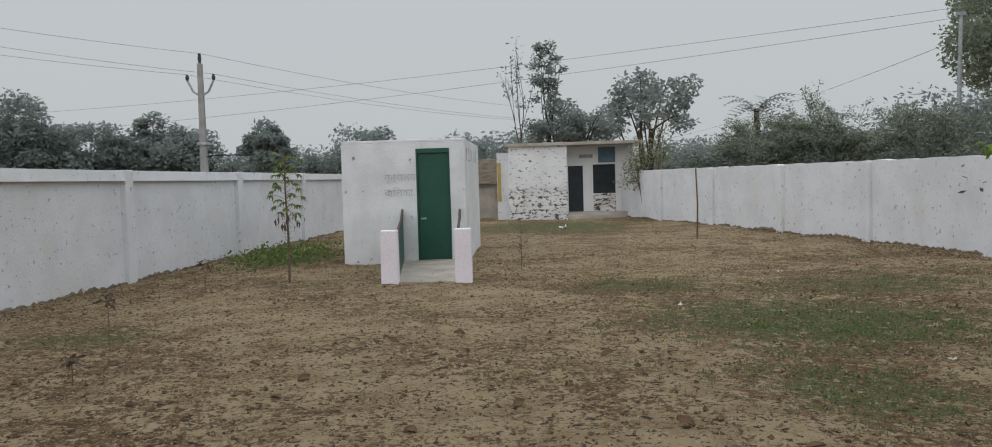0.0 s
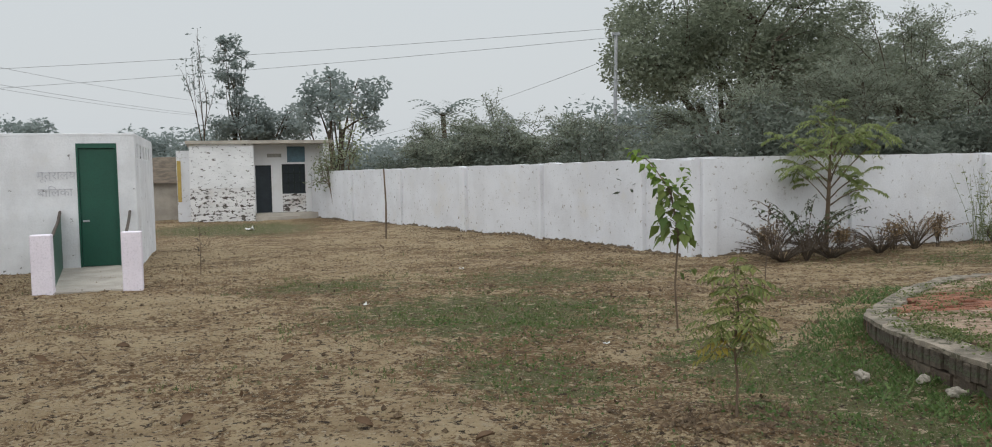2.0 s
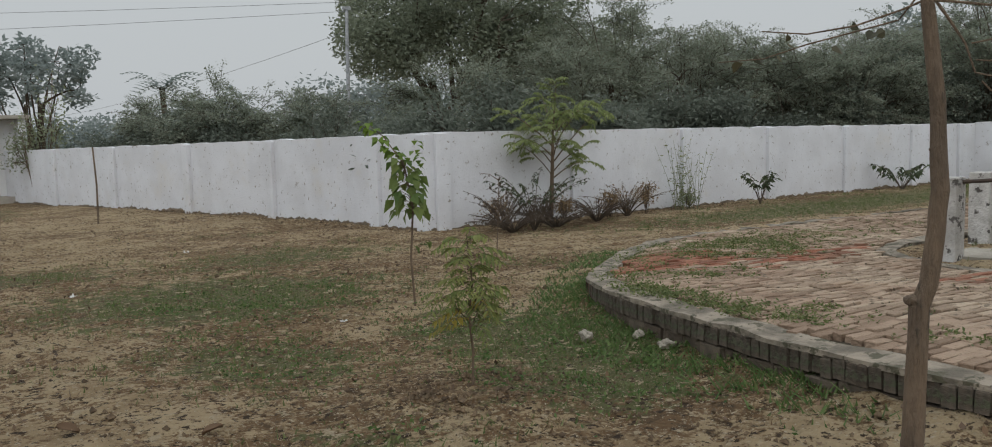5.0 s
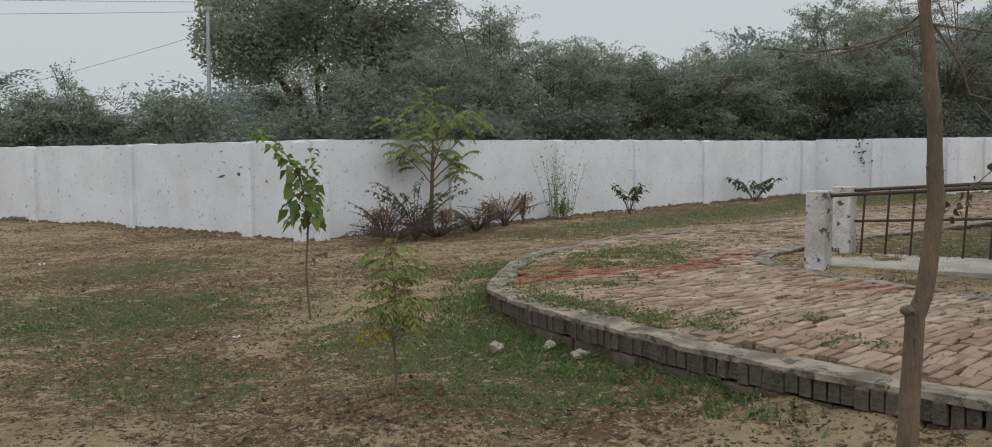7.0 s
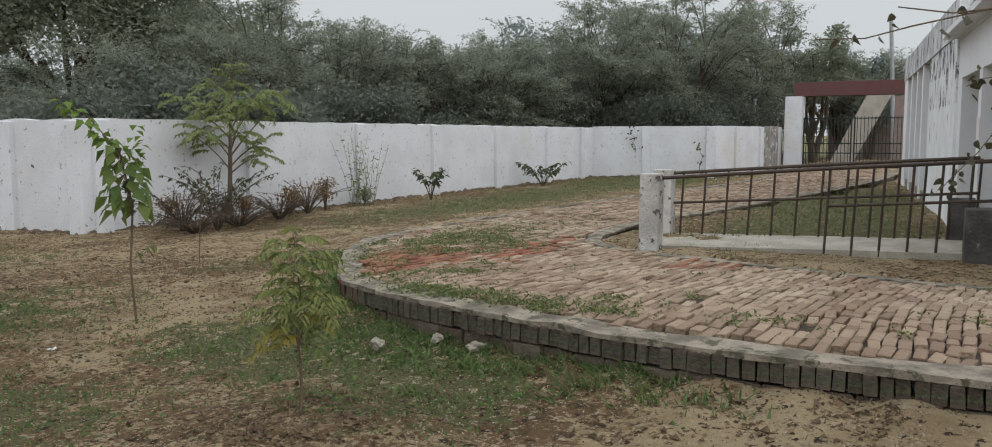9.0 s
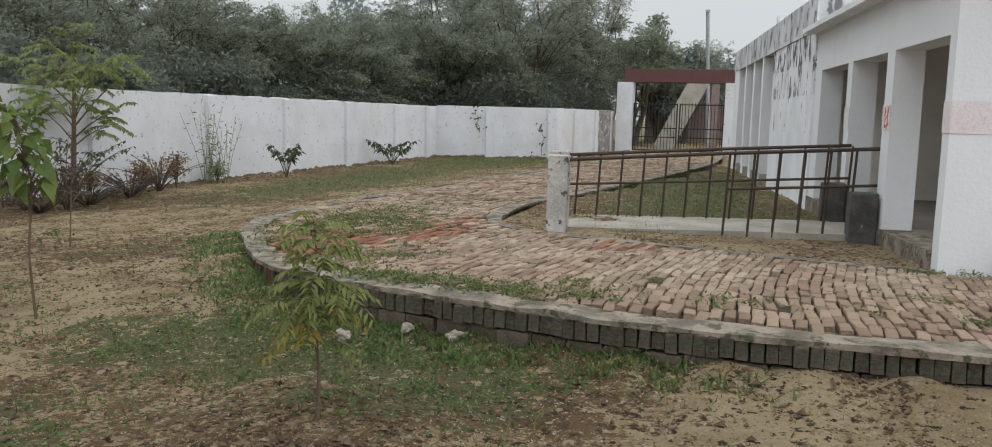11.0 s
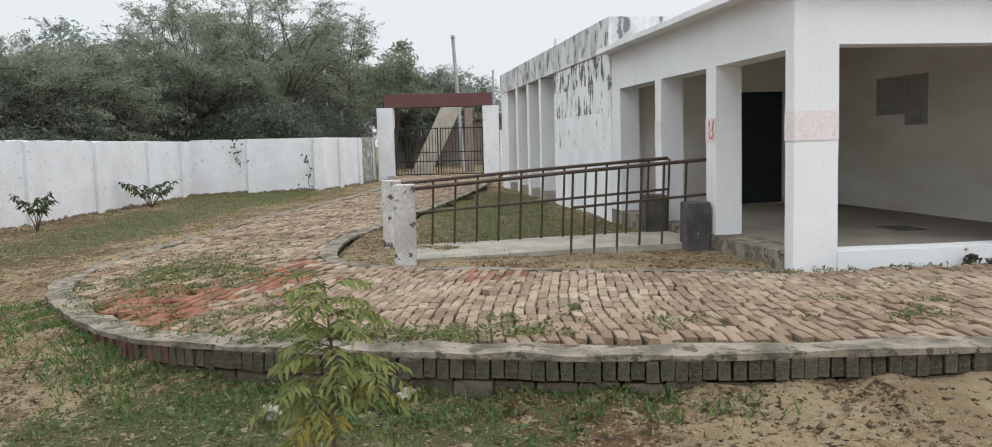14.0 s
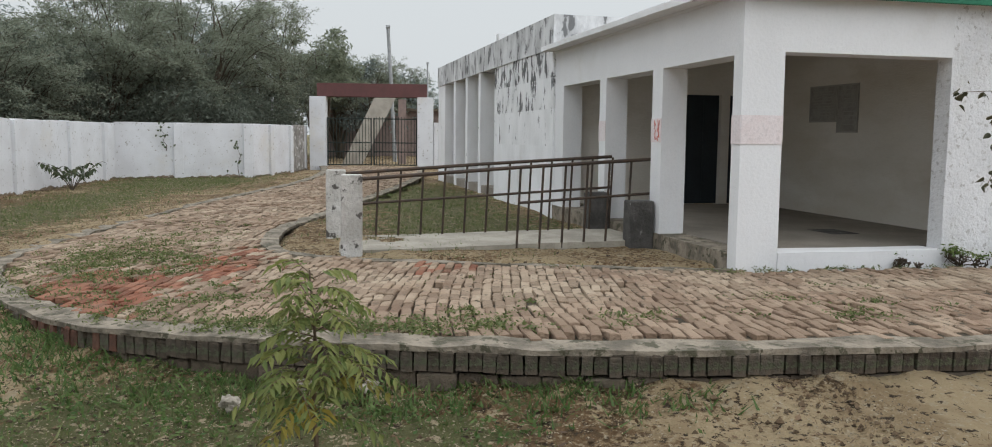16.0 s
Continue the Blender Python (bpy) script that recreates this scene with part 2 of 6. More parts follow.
    young_bark=material("brown_young_bark", (0.19, 0.135, 0.09), (0.115, 0.085, 0.06), 7.0, 0.9, 0.9, 0.6, 40, stretch=(2, 2, 0.5), spots=(0.075, 0.058, 0.042), spot_scale=10, spot_cut=0.6),
    stone=material("pale_stone", (0.36, 0.325, 0.27), (0.2, 0.175, 0.135), 14.0, 0.9, 0.9, 0.6, 30),
    board=material("dim_notice_paint", (0.3, 0.29, 0.265), (0.4, 0.385, 0.355), 9.0, 0.8, 0.8, 0.1, 40),
    blue_sign=material("faded_blue_sign", (0.12, 0.2, 0.24), (0.09, 0.13, 0.16), 5.0, 0.8, 0.7, 0.1, 30),
    faded_ink=material("faded_grey_lettering", (0.42, 0.42, 0.45), (0.62, 0.62, 0.64), 14.0, 0.9, 0.9, 0.1, 40),
    faded_line=material("faded_pale_line", (0.42, 0.405, 0.375), (0.36, 0.35, 0.32), 9.0, 0.8, 0.85, 0.1, 40),
    red_paint=material("smeared_red_paint", (0.5, 0.12, 0.09), (0.72, 0.5, 0.47), 16.0, 1.0, 0.85, 0.1, 40),
    yellow=material("ochre_paint", (0.45, 0.33, 0.1), (0.36, 0.26, 0.1), 4.0, 0.7, 0.85, 0.1, 40),
    thatch=material("grey_thatch", (0.2, 0.16, 0.12), (0.11, 0.09, 0.07), 4.0, 0.9, 0.95, 0.6, 30, stretch=(1, 1, 4)),
    brickwall=material("dull_brick_wall", (0.29, 0.215, 0.19), (0.21, 0.165, 0.15), 4.0, 0.8, 0.95, 0.3, 30),
    ground=ground_material(),
    # lighter and greyer than the foliage itself: haze is part of the colour
    leaf_dark=leaf_material("haze_lifted_dark_leaf", (0.17, 0.195, 0.135), (0.27, 0.295, 0.21), 0.5),
    leaf_deep=leaf_material("deep_green_leaf", (0.035, 0.05, 0.022), (0.075, 0.095, 0.04), 0.25),
    # paled the same way, so haze sits in the leaf colour
    leaf_acacia=leaf_material("feathery_hazed_acacia_leaf", (0.185, 0.21, 0.155), (0.285, 0.31, 0.235), 0.5),
    # darker than the thorn-tree leaf: the shade low down is painted in
    leaf_under=leaf_material("painted_shade_undergrowth_leaf", (0.11, 0.128, 0.1), (0.17, 0.19, 0.15), 0.4),
    # distance haze is mixed into this pale grey-blue leaf colour
    leaf_hazed=leaf_material("haze_paled_far_leaf", (0.21, 0.25, 0.235), (0.29, 0.325, 0.305), 0.5),
    leaf_fresh=leaf_material("fresh_green_leaf", (0.075, 0.125, 0.032), (0.16, 0.2, 0.055), 0.35),
    leaf_lime=leaf_material("lime_young_leaf", (0.18, 0.27, 0.045), (0.1, 0.16, 0.04), 0.4),
    leaf_neem=leaf_material("neem_leaf", (0.115, 0.155, 0.045), (0.25, 0.26, 0.085), 0.4),
    leaf_yellow=leaf_material("yellowing_leaf", (0.32, 0.25, 0.045), (0.24, 0.22, 0.06), 0.4),
    leaf_feather=leaf_material("feathery_light_green_leaf", (0.16, 0.205, 0.07), (0.27, 0.305, 0.125), 0.5),
    leaf_brown=leaf_material("dry_brown_leaf", (0.07, 0.042, 0.026), (0.17, 0.105, 0.058), 0.1),
    leaf_shrub=leaf_material("purple_brown_shrub_leaf", (0.075, 0.055, 0.045), (0.11, 0.085, 0.06), 0.15),
    flake=leaf_material("ground_flake", (0.05, 0.034, 0.021), (0.42, 0.33, 0.21), 0.02),
    grass=leaf_material("short_green_grass", (0.08, 0.112, 0.036), (0.19, 0.207, 0.082), 0.35),
    kerb_green=leaf_material("lush_green_weed", (0.055, 0.105, 0.028), (0.135, 0.19, 0.06), 0.35),
    straw=leaf_material("dry_straw", (0.15, 0.092, 0.048), (0.29, 0.205, 0.11), 0.2),
    soil=material("dug_soil", (0.27, 0.195, 0.12), (0.1, 0.07, 0.044), 9.0, 0.9, 0.98, 0.5, 40, per="island"),
    foot_dirt=material("splashed_dirt", (0.2, 0.155, 0.11), (0.1, 0.078, 0.055), 6.0, 0.9, 0.98, 0.5, 40, spots=(0.45, 0.43, 0.4), spot_scale=9, spot_cut=0.6),
)


# ---- mesh helpers ----
def part(name, bm, mat, parent=None, label=""):
    me = bpy.data.meshes.new(name)
    bm.to_mesh(me)
    bm.free()
    me.materials.append(mat)
    ob = new(name, me)
    ob.parent = parent
    if label:
        ob["label"] = label
    return ob


def thing(name, label, category, group="", kind="", at=(0, 0, 0), turn=0):
    ob = new(name)
    ob.matrix_basis = pose(*at, 0, 0, turn)
    return tagged(ob, label, category, group, kind)


def hexa(bm, c, bevel=0.0):
    """A solid from eight corners: four below, four above, both counter-clockwise."""
    v = [bm.verts.new(p) for p in c]
    f = [bm.faces.new([v[i] for i in q]) for q in ((3, 2, 1, 0), (4, 5, 6, 7), (0, 1, 5, 4), (1, 2, 6, 5), (2, 3, 7, 6), (3, 0, 4, 7))]
    if bevel:
        e = list({e for q in f for e in q.edges})
        bmesh.ops.bevel(bm, geom=e, offset=bevel, segments=2, affect="EDGES", profile=0.5)


def box(bm, x0, x1, y0, y1, z0, z1, bevel=0.0):
    hexa(bm, [(x0, y0, z0), (x1, y0, z0), (x1, y1, z0), (x0, y1, z0), (x0, y0, z1), (x1, y0, z1), (x1, y1, z1), (x0, y1, z1)], bevel)


def new_box(x0, x1, y0, y1, z0, z1, bevel=0.0):
    bm = bmesh.new()
    box(bm, x0, x1, y0, y1, z0, z1, bevel)
    return bm


def frame_across(d, whole):
    """Two directions across d that do not twist along a bar whose ends lie apart by whole."""
    ref = Vector((1, 0, 0)) if abs(whole.normalized().x) < 0.6 else Vector((0, 0, 1))
    u = ref.cross(d).normalized()
    return u, d.cross(u)


def tube(bm, pts, radii, sides=8):
    """A round bar along points, with a radius at each."""
    pts = [Vector(p) for p in pts]
    rings = []
    for i, p in enumerate(pts):
        d = (pts[min(i + 1, len(pts) - 1)] - pts[max(i - 1, 0)]).normalized()
        u, w = frame_across(d, pts[-1] - pts[0])
        rings.append([bm.verts.new(p + u * (math.cos(a) * radii[i]) + w * (math.sin(a) * radii[i]))
                      for a in (2 * math.pi * k / sides for k in range(sides))])
    for a, b in zip(rings, rings[1:]):
        for k in range(sides):
            bm.faces.new((a[k], a[(k + 1) % sides], b[(k + 1) % sides], b[k]))
    bm.faces.new(rings[0][::-1])
    bm.faces.new(rings[-1])


def new_tube(pts, radii, sides=8):
    bm = bmesh.new()
    tube(bm, pts, radii, sides)
    return bm


def roughen(bm, cuts, amount, scale=2.0):
    """Cuts a solid finer and makes its faces slightly uneven."""
    bmesh.ops.subdivide_edges(bm, edges=bm.edges[:], cuts=cuts, use_grid_fill=True)
    for v in bm.verts:
        v.co += noise.noise_vector(v.co * scale) * amount
    return bm


def quads_mesh(name, verts, faces, mat, parent=None, smooth=False):
    me = bpy.data.meshes.new(name)
    me.from_pydata(np.asarray(verts).tolist(), [], np.asarray(faces).tolist())
    me.materials.append(mat)
    if smooth:
        me.polygons.foreach_set("use_smooth", [True] * len(me.polygons))
    ob = new(name, me)
    ob.parent = parent
    return ob


def leaves(name, centres, size, mat, parent, rng, length=2.0, droop=0.0, up=0.3):
    """Small pointed leaves (a bent diamond of two faces each) at the given places."""
    c = np.asarray(centres)
    n = len(c)
    d = rng.normal(size=(n, 3))
    d[:, 2] = d[:, 2] * 0.6 - droop
    d /= np.linalg.norm(d, axis=1)[:, None]
    nrm = rng.normal(size=(n, 3)) + (0, 0, up * 4)
    s = np.cross(d, nrm)
    s /= np.linalg.norm(s, axis=1)[:, None] + 1e-9
    k = (size * rng.uniform(0.6, 1.4, n))[:, None]
    v = np.stack([c, c + d * k * 0.45 * length + s * k * 0.42, c + d * k * length, c + d * k * 0.45 * length - s * k * 0.42], 1).reshape(-1, 3)
    f = np.arange(n * 4).reshape(n, 4)
    return quads_mesh(name, v, f, mat, parent)


# ---- plan ----
OUTER = [(4.45, -9), (4.45, 0.5), (4.47, 1.5), (4.52, 2.6), (4.66, 3.4), (4.84, 4.1), (5.1, 4.9), (5.55, 5.7), (6.1, 6.25), (7.1, 6.97),
         (7.98, 7.48), (9.1, 7.84), (11, 7.83), (15.3, 7.4), (22.3, 6.1), (28, 5.75), (33.8, 6.1)]
INNER = [(7.62, -9), (7.68, -1.5), (7.76, 0.68), (8.22, 2.1), (8.66, 3.36), (8.98, 4.32), (9.62, 5.06), (10.9, 5.27), (12.15, 5.22),
         (15.4, 4.52), (25.0, 2.75), (33.7, 2.3)]


def top(x, y):
    """Height of the paving, which falls off towards its far edge."""
    s = x - 4.5 + 0.9 * np.maximum(y - 4.6, 0)
    return 0.24 - 0.11 * smooth(s, 0.3, 4.6) + 0.07 * smooth(x, 12, 28)



def curve_through(pts, step):
    """Evenly spaced points on a smooth line through the given ones."""
    p = np.array(pts, float)
    out = []
    for i in range(len(p) - 1):
        a, b, c, d = p[max(i - 1, 0)], p[i], p[i + 1], p[min(i + 2, len(p) - 1)]
        n = max(4, int(np.linalg.norm(c - b) / 0.05))
        ta, tb = (c - a) / 2, (d - b) / 2
        lim = np.linalg.norm(c - b)
        ta, tb = [t * min(1, lim / (np.linalg.norm(t) + 1e-9)) for t in (ta, tb)]
        for k in range(n):
            u = k / n
            out.append((2 * u**3 - 3 * u**2 + 1) * b + (u**3 - 2 * u**2 + u) * ta + (-2 * u**3 + 3 * u**2) * c + (u**3 - u**2) * tb)
    out.append(p[-1])
    out = np.array(out)
    s = np.concatenate([[0], np.cumsum(np.linalg.norm(np.diff(out, axis=0), axis=1))])
    t = np.arange(0, s[-1], step)
    return np.stack([np.interp(t, s, out[:, i]) for i in (0, 1)], 1)


def normals(line):
    d = np.gradient(line, axis=0)
    d /= np.linalg.norm(d, axis=1)[:, None]
    return d, np.stack([d[:, 1], -d[:, 0]], 1)      # along, and to the right


def inside(poly, x, y):
    hit = np.zeros(np.shape(x), bool)
    j = len(poly) - 1
    for i in range(len(poly)):
        (xi, yi), (xj, yj) = poly[i], poly[j]
        c = ((yi > y) != (yj > y)) & (x < (xj - xi) * (y - yi) / (yj - yi + 1e-12) + xi)
        hit ^= c
        j = i
    return hit


outer_line, inner_line = curve_through(OUTER, 0.25), curve_through(INNER, 0.25)
PAVED = [tuple(p) for p in outer_line] + [tuple(p) for p in inner_line[::-1]]


def near(x, y, line):
    return np.min(np.hypot(x[..., None] - line[:, 0], y[..., None] - line[:, 1]), axis=-1)


def smooth(v, a, b):
    t = np.clip((v - a) / (b - a), 0, 1)
    return t * t * (3 - 2 * t)


GREEN = [(3.9, 4.0, 0.9, 1.1, 0.75), (4.5, 5.2, 0.9, 1.7, 0.85), (3.2, 8.8, 2.4, 1.8, 0.75), (5.0, 11.0, 2.2, 1.5, 0.62), (1.8, 11.6, 1.8, 1.2, 0.62), (1.6, 26.0, 3.0, 4.0, 0.9),
         (-4.2, 17.5, 1.0, 2.2, 0.9), (-4.2, 8.6, 1.1, 0.8, 0.6), (17.0, 9.8, 8.0, 1.6, 0.75), (26.0, 9.5, 6.0, 2.5, 0.85), (17.0, 3.0, 6.5, 1.6, 0.85), (12.5, 2.8, 3.0, 1.8, 0.85),
         (6.8, 8.2, 1.2, 0.8, 0.35), (2.4, 6.0, 1.3, 1.3, 0.58), (10.5, 9.8, 2.5, 1.0, 0.4), (1.9, 3.6, 1.0, 1.1, 0.62), (0.8, 6.6, 1.2, 0.8, 0.4), (-3.0, 12.6, 1.2, 0.5, 0.45),
         (5.5, 15.0, 2.0, 1.2, 0.3), (-1.0, 9.5, 0.8, 0.5, 0.3), (12, 2.5, 1.5, 1.5, 0.5)]


BARE = [(3.7, 0.9, 1.5, 1.5, 0.6), (3.4, 2.5, 0.9, 0.8, 0.4), (-0.2, 10.0, 1.4, 4.0, 0.2), (0.4, 17.5, 0.9, 4.0, 0.6), (7.0, 9.6, 2.0, 0.8, 0.4), (5.5, 21.0, 1.5, 5.0, 0.35), (1.0, 4.5, 1.0, 1.5, 0.3)]


def cover(x, y):
    g = np.zeros(np.shape(x))
    for cx, cy, rx, ry, k in GREEN:
        g = np.maximum(g, k * np.exp(-(((x - cx) / rx) ** 2 + ((y - cy) / ry) ** 2)))
    for cx, cy, rx, ry, k in BARE:
        g = g - k * np.exp(-(((x - cx) / rx) ** 2 + ((y - cy) / ry) ** 2))
    return g


def height(x, y):
    x, y = np.asarray(x, float), np.asarray(y, float)
    d = near(x, y, outer_line[::2])
    z = 0.05 * smooth(x, 7.0, 10.5) * (1 - smooth(d, 0.1, 3.2)) * (y > 4.5)
    lawn = smooth(x - np.interp(y, [-9, 0.8, 4.9], [7.75, 7.85, 9.2]), 0.0, 0.25) * (1 - smooth(y, 5.0, 5.4))
    z = np.maximum(z, (0.11 + 0.03 * smooth(-x, -11.5, -10.5)) * lawn)
    z += 0.05 * np.sin(y * 2.4 + 0.7 * np.sin(x * 1.3)) * np.exp(-(((x - 6.0) / 1.6) ** 2 + ((y - 19.5) / 4.5) ** 2))
    z += 0.11 * np.exp(-(((x - 3.15) / 0.6) ** 2 + ((y - 4.25) / 0.5) ** 2)) - 0.05 * np.exp(-(((x - 3.13) / 0.22) ** 2 + ((y - 4.2) / 0.18) ** 2))
    z -= 0.12 * np.exp(-(((x - 3.9) / 2.2) ** 2 + ((y - 5.6) / 3.0) ** 2))
    far = np.hypot(x - 5, y - 10)
    z += 0.018 * np.sin(x * 1.7 + 1.1 * np.sin(y * 0.9)) * np.sin(y * 1.3 + 0.8 * np.sin(x * 1.1)) + 0.007 * np.sin(x * 7.3 + 2 * np.sin(y * 3.1)) * np.sin(y * 6.1)
    return z + 0.13 * np.exp(-d / 0.4) * (far < 60) - 0.12 * (inside(PAVED, x, y) & (d > 0.3))


# ---- ground ----
def make_ground():
    def lines(a, b, step, lo, hi):
        core = np.arange(a, b + step / 2, step)
        left = a - np.cumsum(step * 1.35 ** np.arange(1, 60))
        right = b + np.cumsum(step * 1.35 ** np.arange(1, 60))
        return np.concatenate([left[left > lo][::-1], core, right[right < hi]])
    xs, ys = lines(-6.5, 12.4, 0.07, -2500, 2500), lines(1.0, 17, 0.07, -2500, 2500)
    gx, gy = np.meshgrid(xs, ys)
    gz = height(gx.ravel(), gy.ravel()).reshape(gx.shape)
    rough = np.array([0.016 * noise.noise(Vector((a * 3, b * 3, 0))) + 0.013 * noise.noise(Vector((a * 8, b * 8, 4))) + 0.007 * noise.noise(Vector((a * 19, b * 19, 7)))
                      for a, b in zip(gx.ravel(), gy.ravel())]).reshape(gx.shape)
    gz += rough * (1 - 0.7 * smooth(cover(gx, gy), 0.3, 0.7))
    nx, ny = len(xs), len(ys)
    idx = np.arange(nx * ny).reshape(ny, nx)
    f = np.stack([idx[:-1, :-1], idx[:-1, 1:], idx[1:, 1:], idx[1:, :-1]], -1).reshape(-1, 4)
    ob = quads_mesh("ground", np.stack([gx, gy, gz], -1).reshape(-1, 3), f, M["ground"], None, True)
    at = ob.data.attributes.new("grass_cover", "FLOAT", "POINT")
    far = np.hypot(gx - 10, gy - 12) > 45
    at.data.foreach_set("value", np.where(far, 0.55, cover(gx, gy)).ravel().astype(np.float32))
    return tagged(ob, "dry sandy yard with patchy short grass", "ground", kind="structure")


make_ground()


# ---- boundary walls ----
def boundary_wall(name, pts, height_, thick, pillars, label, mat, coping=0.0, side=1):
    """A plastered wall along points; pillars stand at the given lengths along it, proud on the inner side."""
    w = thing(name, label, "wall", kind="structure")
    rng = np.random.default_rng(len(pts) + int(height_ * 100))
    P = [Vector((*p, 0)) for p in pts]
    lens = np.concatenate([[0], np.cumsum([(b - a).length for a, b in zip(P, P[1:])])])

    def place(s):
        i = min(max(int(np.searchsorted(lens, s)) - 1, 0), len(P) - 2)
        d = (P[i + 1] - P[i]).normalized()
        return P[i] + d * (s - lens[i]), d, Vector((d.y, -d.x, 0)) * side
    for i, (a, b) in enumerate(zip(P, P[1:])):
        d = (b - a).normalized()
        o = Vector((d.y, -d.x, 0)) * side * -thick
        n = max(2, int((b - a).length / 0.45))
        nz = 6
        bm = bmesh.new()
        grid = {}
        for k in range(n + 1):
            for q in range(nz + 1):
                base = a.lerp(b, k / n)
                top = height_ + 0.012 * math.sin(7.1 * (lens[i] + k * 0.45)) + 0.015 * noise.noise(base * 1.7)
                z = -0.3 + (top + 0.3) * q / nz
                bulge = 0.012 * noise.noise(Vector((base.x * 1.3, base.y * 1.3, z * 1.7)))
                grid[k, q, 0] = bm.verts.new(base + Vector((0, 0, z)) - o.normalized() * bulge)
                grid[k, q, 1] = bm.verts.new(base + o + Vector((0, 0, z)))
        for k in range(n):
            for q in range(nz):
                bm.faces.new([grid[c] for c in ((k, q, 0), (k + 1, q, 0), (k + 1, q + 1, 0), (k, q + 1, 0))])
                bm.faces.new([grid[c] for c in ((k, q + 1, 1), (k + 1, q + 1, 1), (k + 1, q, 1), (k, q, 1))])
            bm.faces.new([grid[c] for c in ((k, nz, 0), (k + 1, nz, 0), (k + 1, nz, 1), (k, nz, 1))])
        for k in (0, n):
            for q in range(nz):
                bm.faces.new([grid[c] for c in ((k, q, 0), (k, q + 1, 0), (k, q + 1, 1), (k, q, 1))])
        bmesh.ops.recalc_face_normals(bm, faces=bm.faces)
        part("wall_panel", bm, mat, w)
        if coping:
            bm = bmesh.new()
            s = a - o.normalized() * -0.0
            q0, q1 = -o.normalized() * 0.075, o - (-o.normalized()) * 0.05
            zb, zt = height_ - coping, height_ + 0.03
            hexa(bm, [a + q0 + Vector((0, 0, zb)), b + q0 + Vector((0, 0, zb)), b + q1 + Vector((0, 0, zb)), a + q1 + Vector((0, 0, zb)),
                      a + q0 * 0.6 + Vector((0, 0, zt)), b + q0 * 0.6 + Vector((0, 0, zt)), b + q1 + Vector((0, 0, zt)), a + q1 + Vector((0, 0, zt))])
            bmesh.ops.recalc_face_normals(bm, faces=bm.faces)
            part("coping", roughen(bm, 3, 0.01), mat, w)
    for i, (a, b) in enumerate(zip(P, P[1:])):
        d = (b - a).normalized()
        o = Vector((d.y, -d.x, 0)) * side
        n = max(2, int((b - a).length / 0.07))
        v, f = [], []
        for k in range(n + 1):
            p = a.lerp(b, k / n)
            h = float(height(p.x + o.x * 0.1, p.y + o.y * 0.1)) + 0.03 + 0.06 * max(0.0, noise.noise(p * 1.1)) + 0.05 * noise.noise(p * 9) + 0.02 * rng.uniform(-1, 1)
            q = p + o * 0.02
            v += [(q.x + o.x * 0.035, q.y + o.y * 0.035, -0.2), (q.x + o.x * 0.02, q.y + o.y * 0.02, h * 0.6), (q.x - o.x * 0.012, q.y - o.y * 0.012, h)]
            if k:
                t = len(v)
                f += [(t - 6, t - 3, t - 2, t - 5), (t - 5, t - 2, t - 1, t - 4)]
        quads_mesh("dirty_foot", np.array(v), np.array(f), M["foot_dirt"], w)["label"] = "splashed dirt along the wall foot"
    for s in pillars:
        c, d, o = place(s)
        bm = bmesh.new()
        hw, out = 0.14, 0.085
        e = c - o * thick * 0.5
        pts_ = [e - d * hw, e + d * hw, c + d * hw + o * out, c - d * hw + o * out]
        h = height_ + (0.035 if coping else -0.02)
        hexa(bm, [p + Vector((0, 0, -0.3)) for p in pts_] + [p + Vector((0, 0, h)) for p in pts_], 0.012)
        bmesh.ops.recalc_face_normals(bm, faces=bm.faces)
        part("pillar", bm, mat, w)
    return w


boundary_wall("wall_west", [(-6.95, -6.0), (-6.0, 13.85), (-4.9, 27.0), (-4.3, 36)], 1.78, 0.23, [9.5, 14.6, 19.87, 24.6, 29.1, 34], "whitewashed plaster boundary wall with coping and stains", M["whitewash"], 0.14, 1)
boundary_wall("wall_north", [(4.6, 31.5), (6.25, 24.85), (7.75, 17.9), (8.25, 12.45)], 1.665, 0.23, [3.4, 6.85, 10.6, 14.0, 17.9, 19.3], "whitewashed boundary wall with faint pillars and dirty foot", M["whitewash"], 0, 1)
boundary_wall("wall_east", [(8.25, 12.45), (27.4, 11.8)], 1.68, 0.23, [0.25, 3.3, 6.4, 9.3, 12.4, 15.6, 18.2], "whitewashed boundary wall with faint pillars and stains", M["whitewash"], 0, 1)
boundary_wall("wall_gate", [(27.4, 11.8), (28.6, 7.9), (33.9, 6.6)], 1.72, 0.23, [1.8, 3.9, 5.6, 7.6], "whitewashed boundary wall running to the gate", M["whitewash"], 0, 1)
boundary_wall("wall_gate_end", [(33.45, 1.75), (33.6, -12)], 1.9, 0.23, [], "whitewashed wall beside the gate", M["whitewash"], 0, 1)


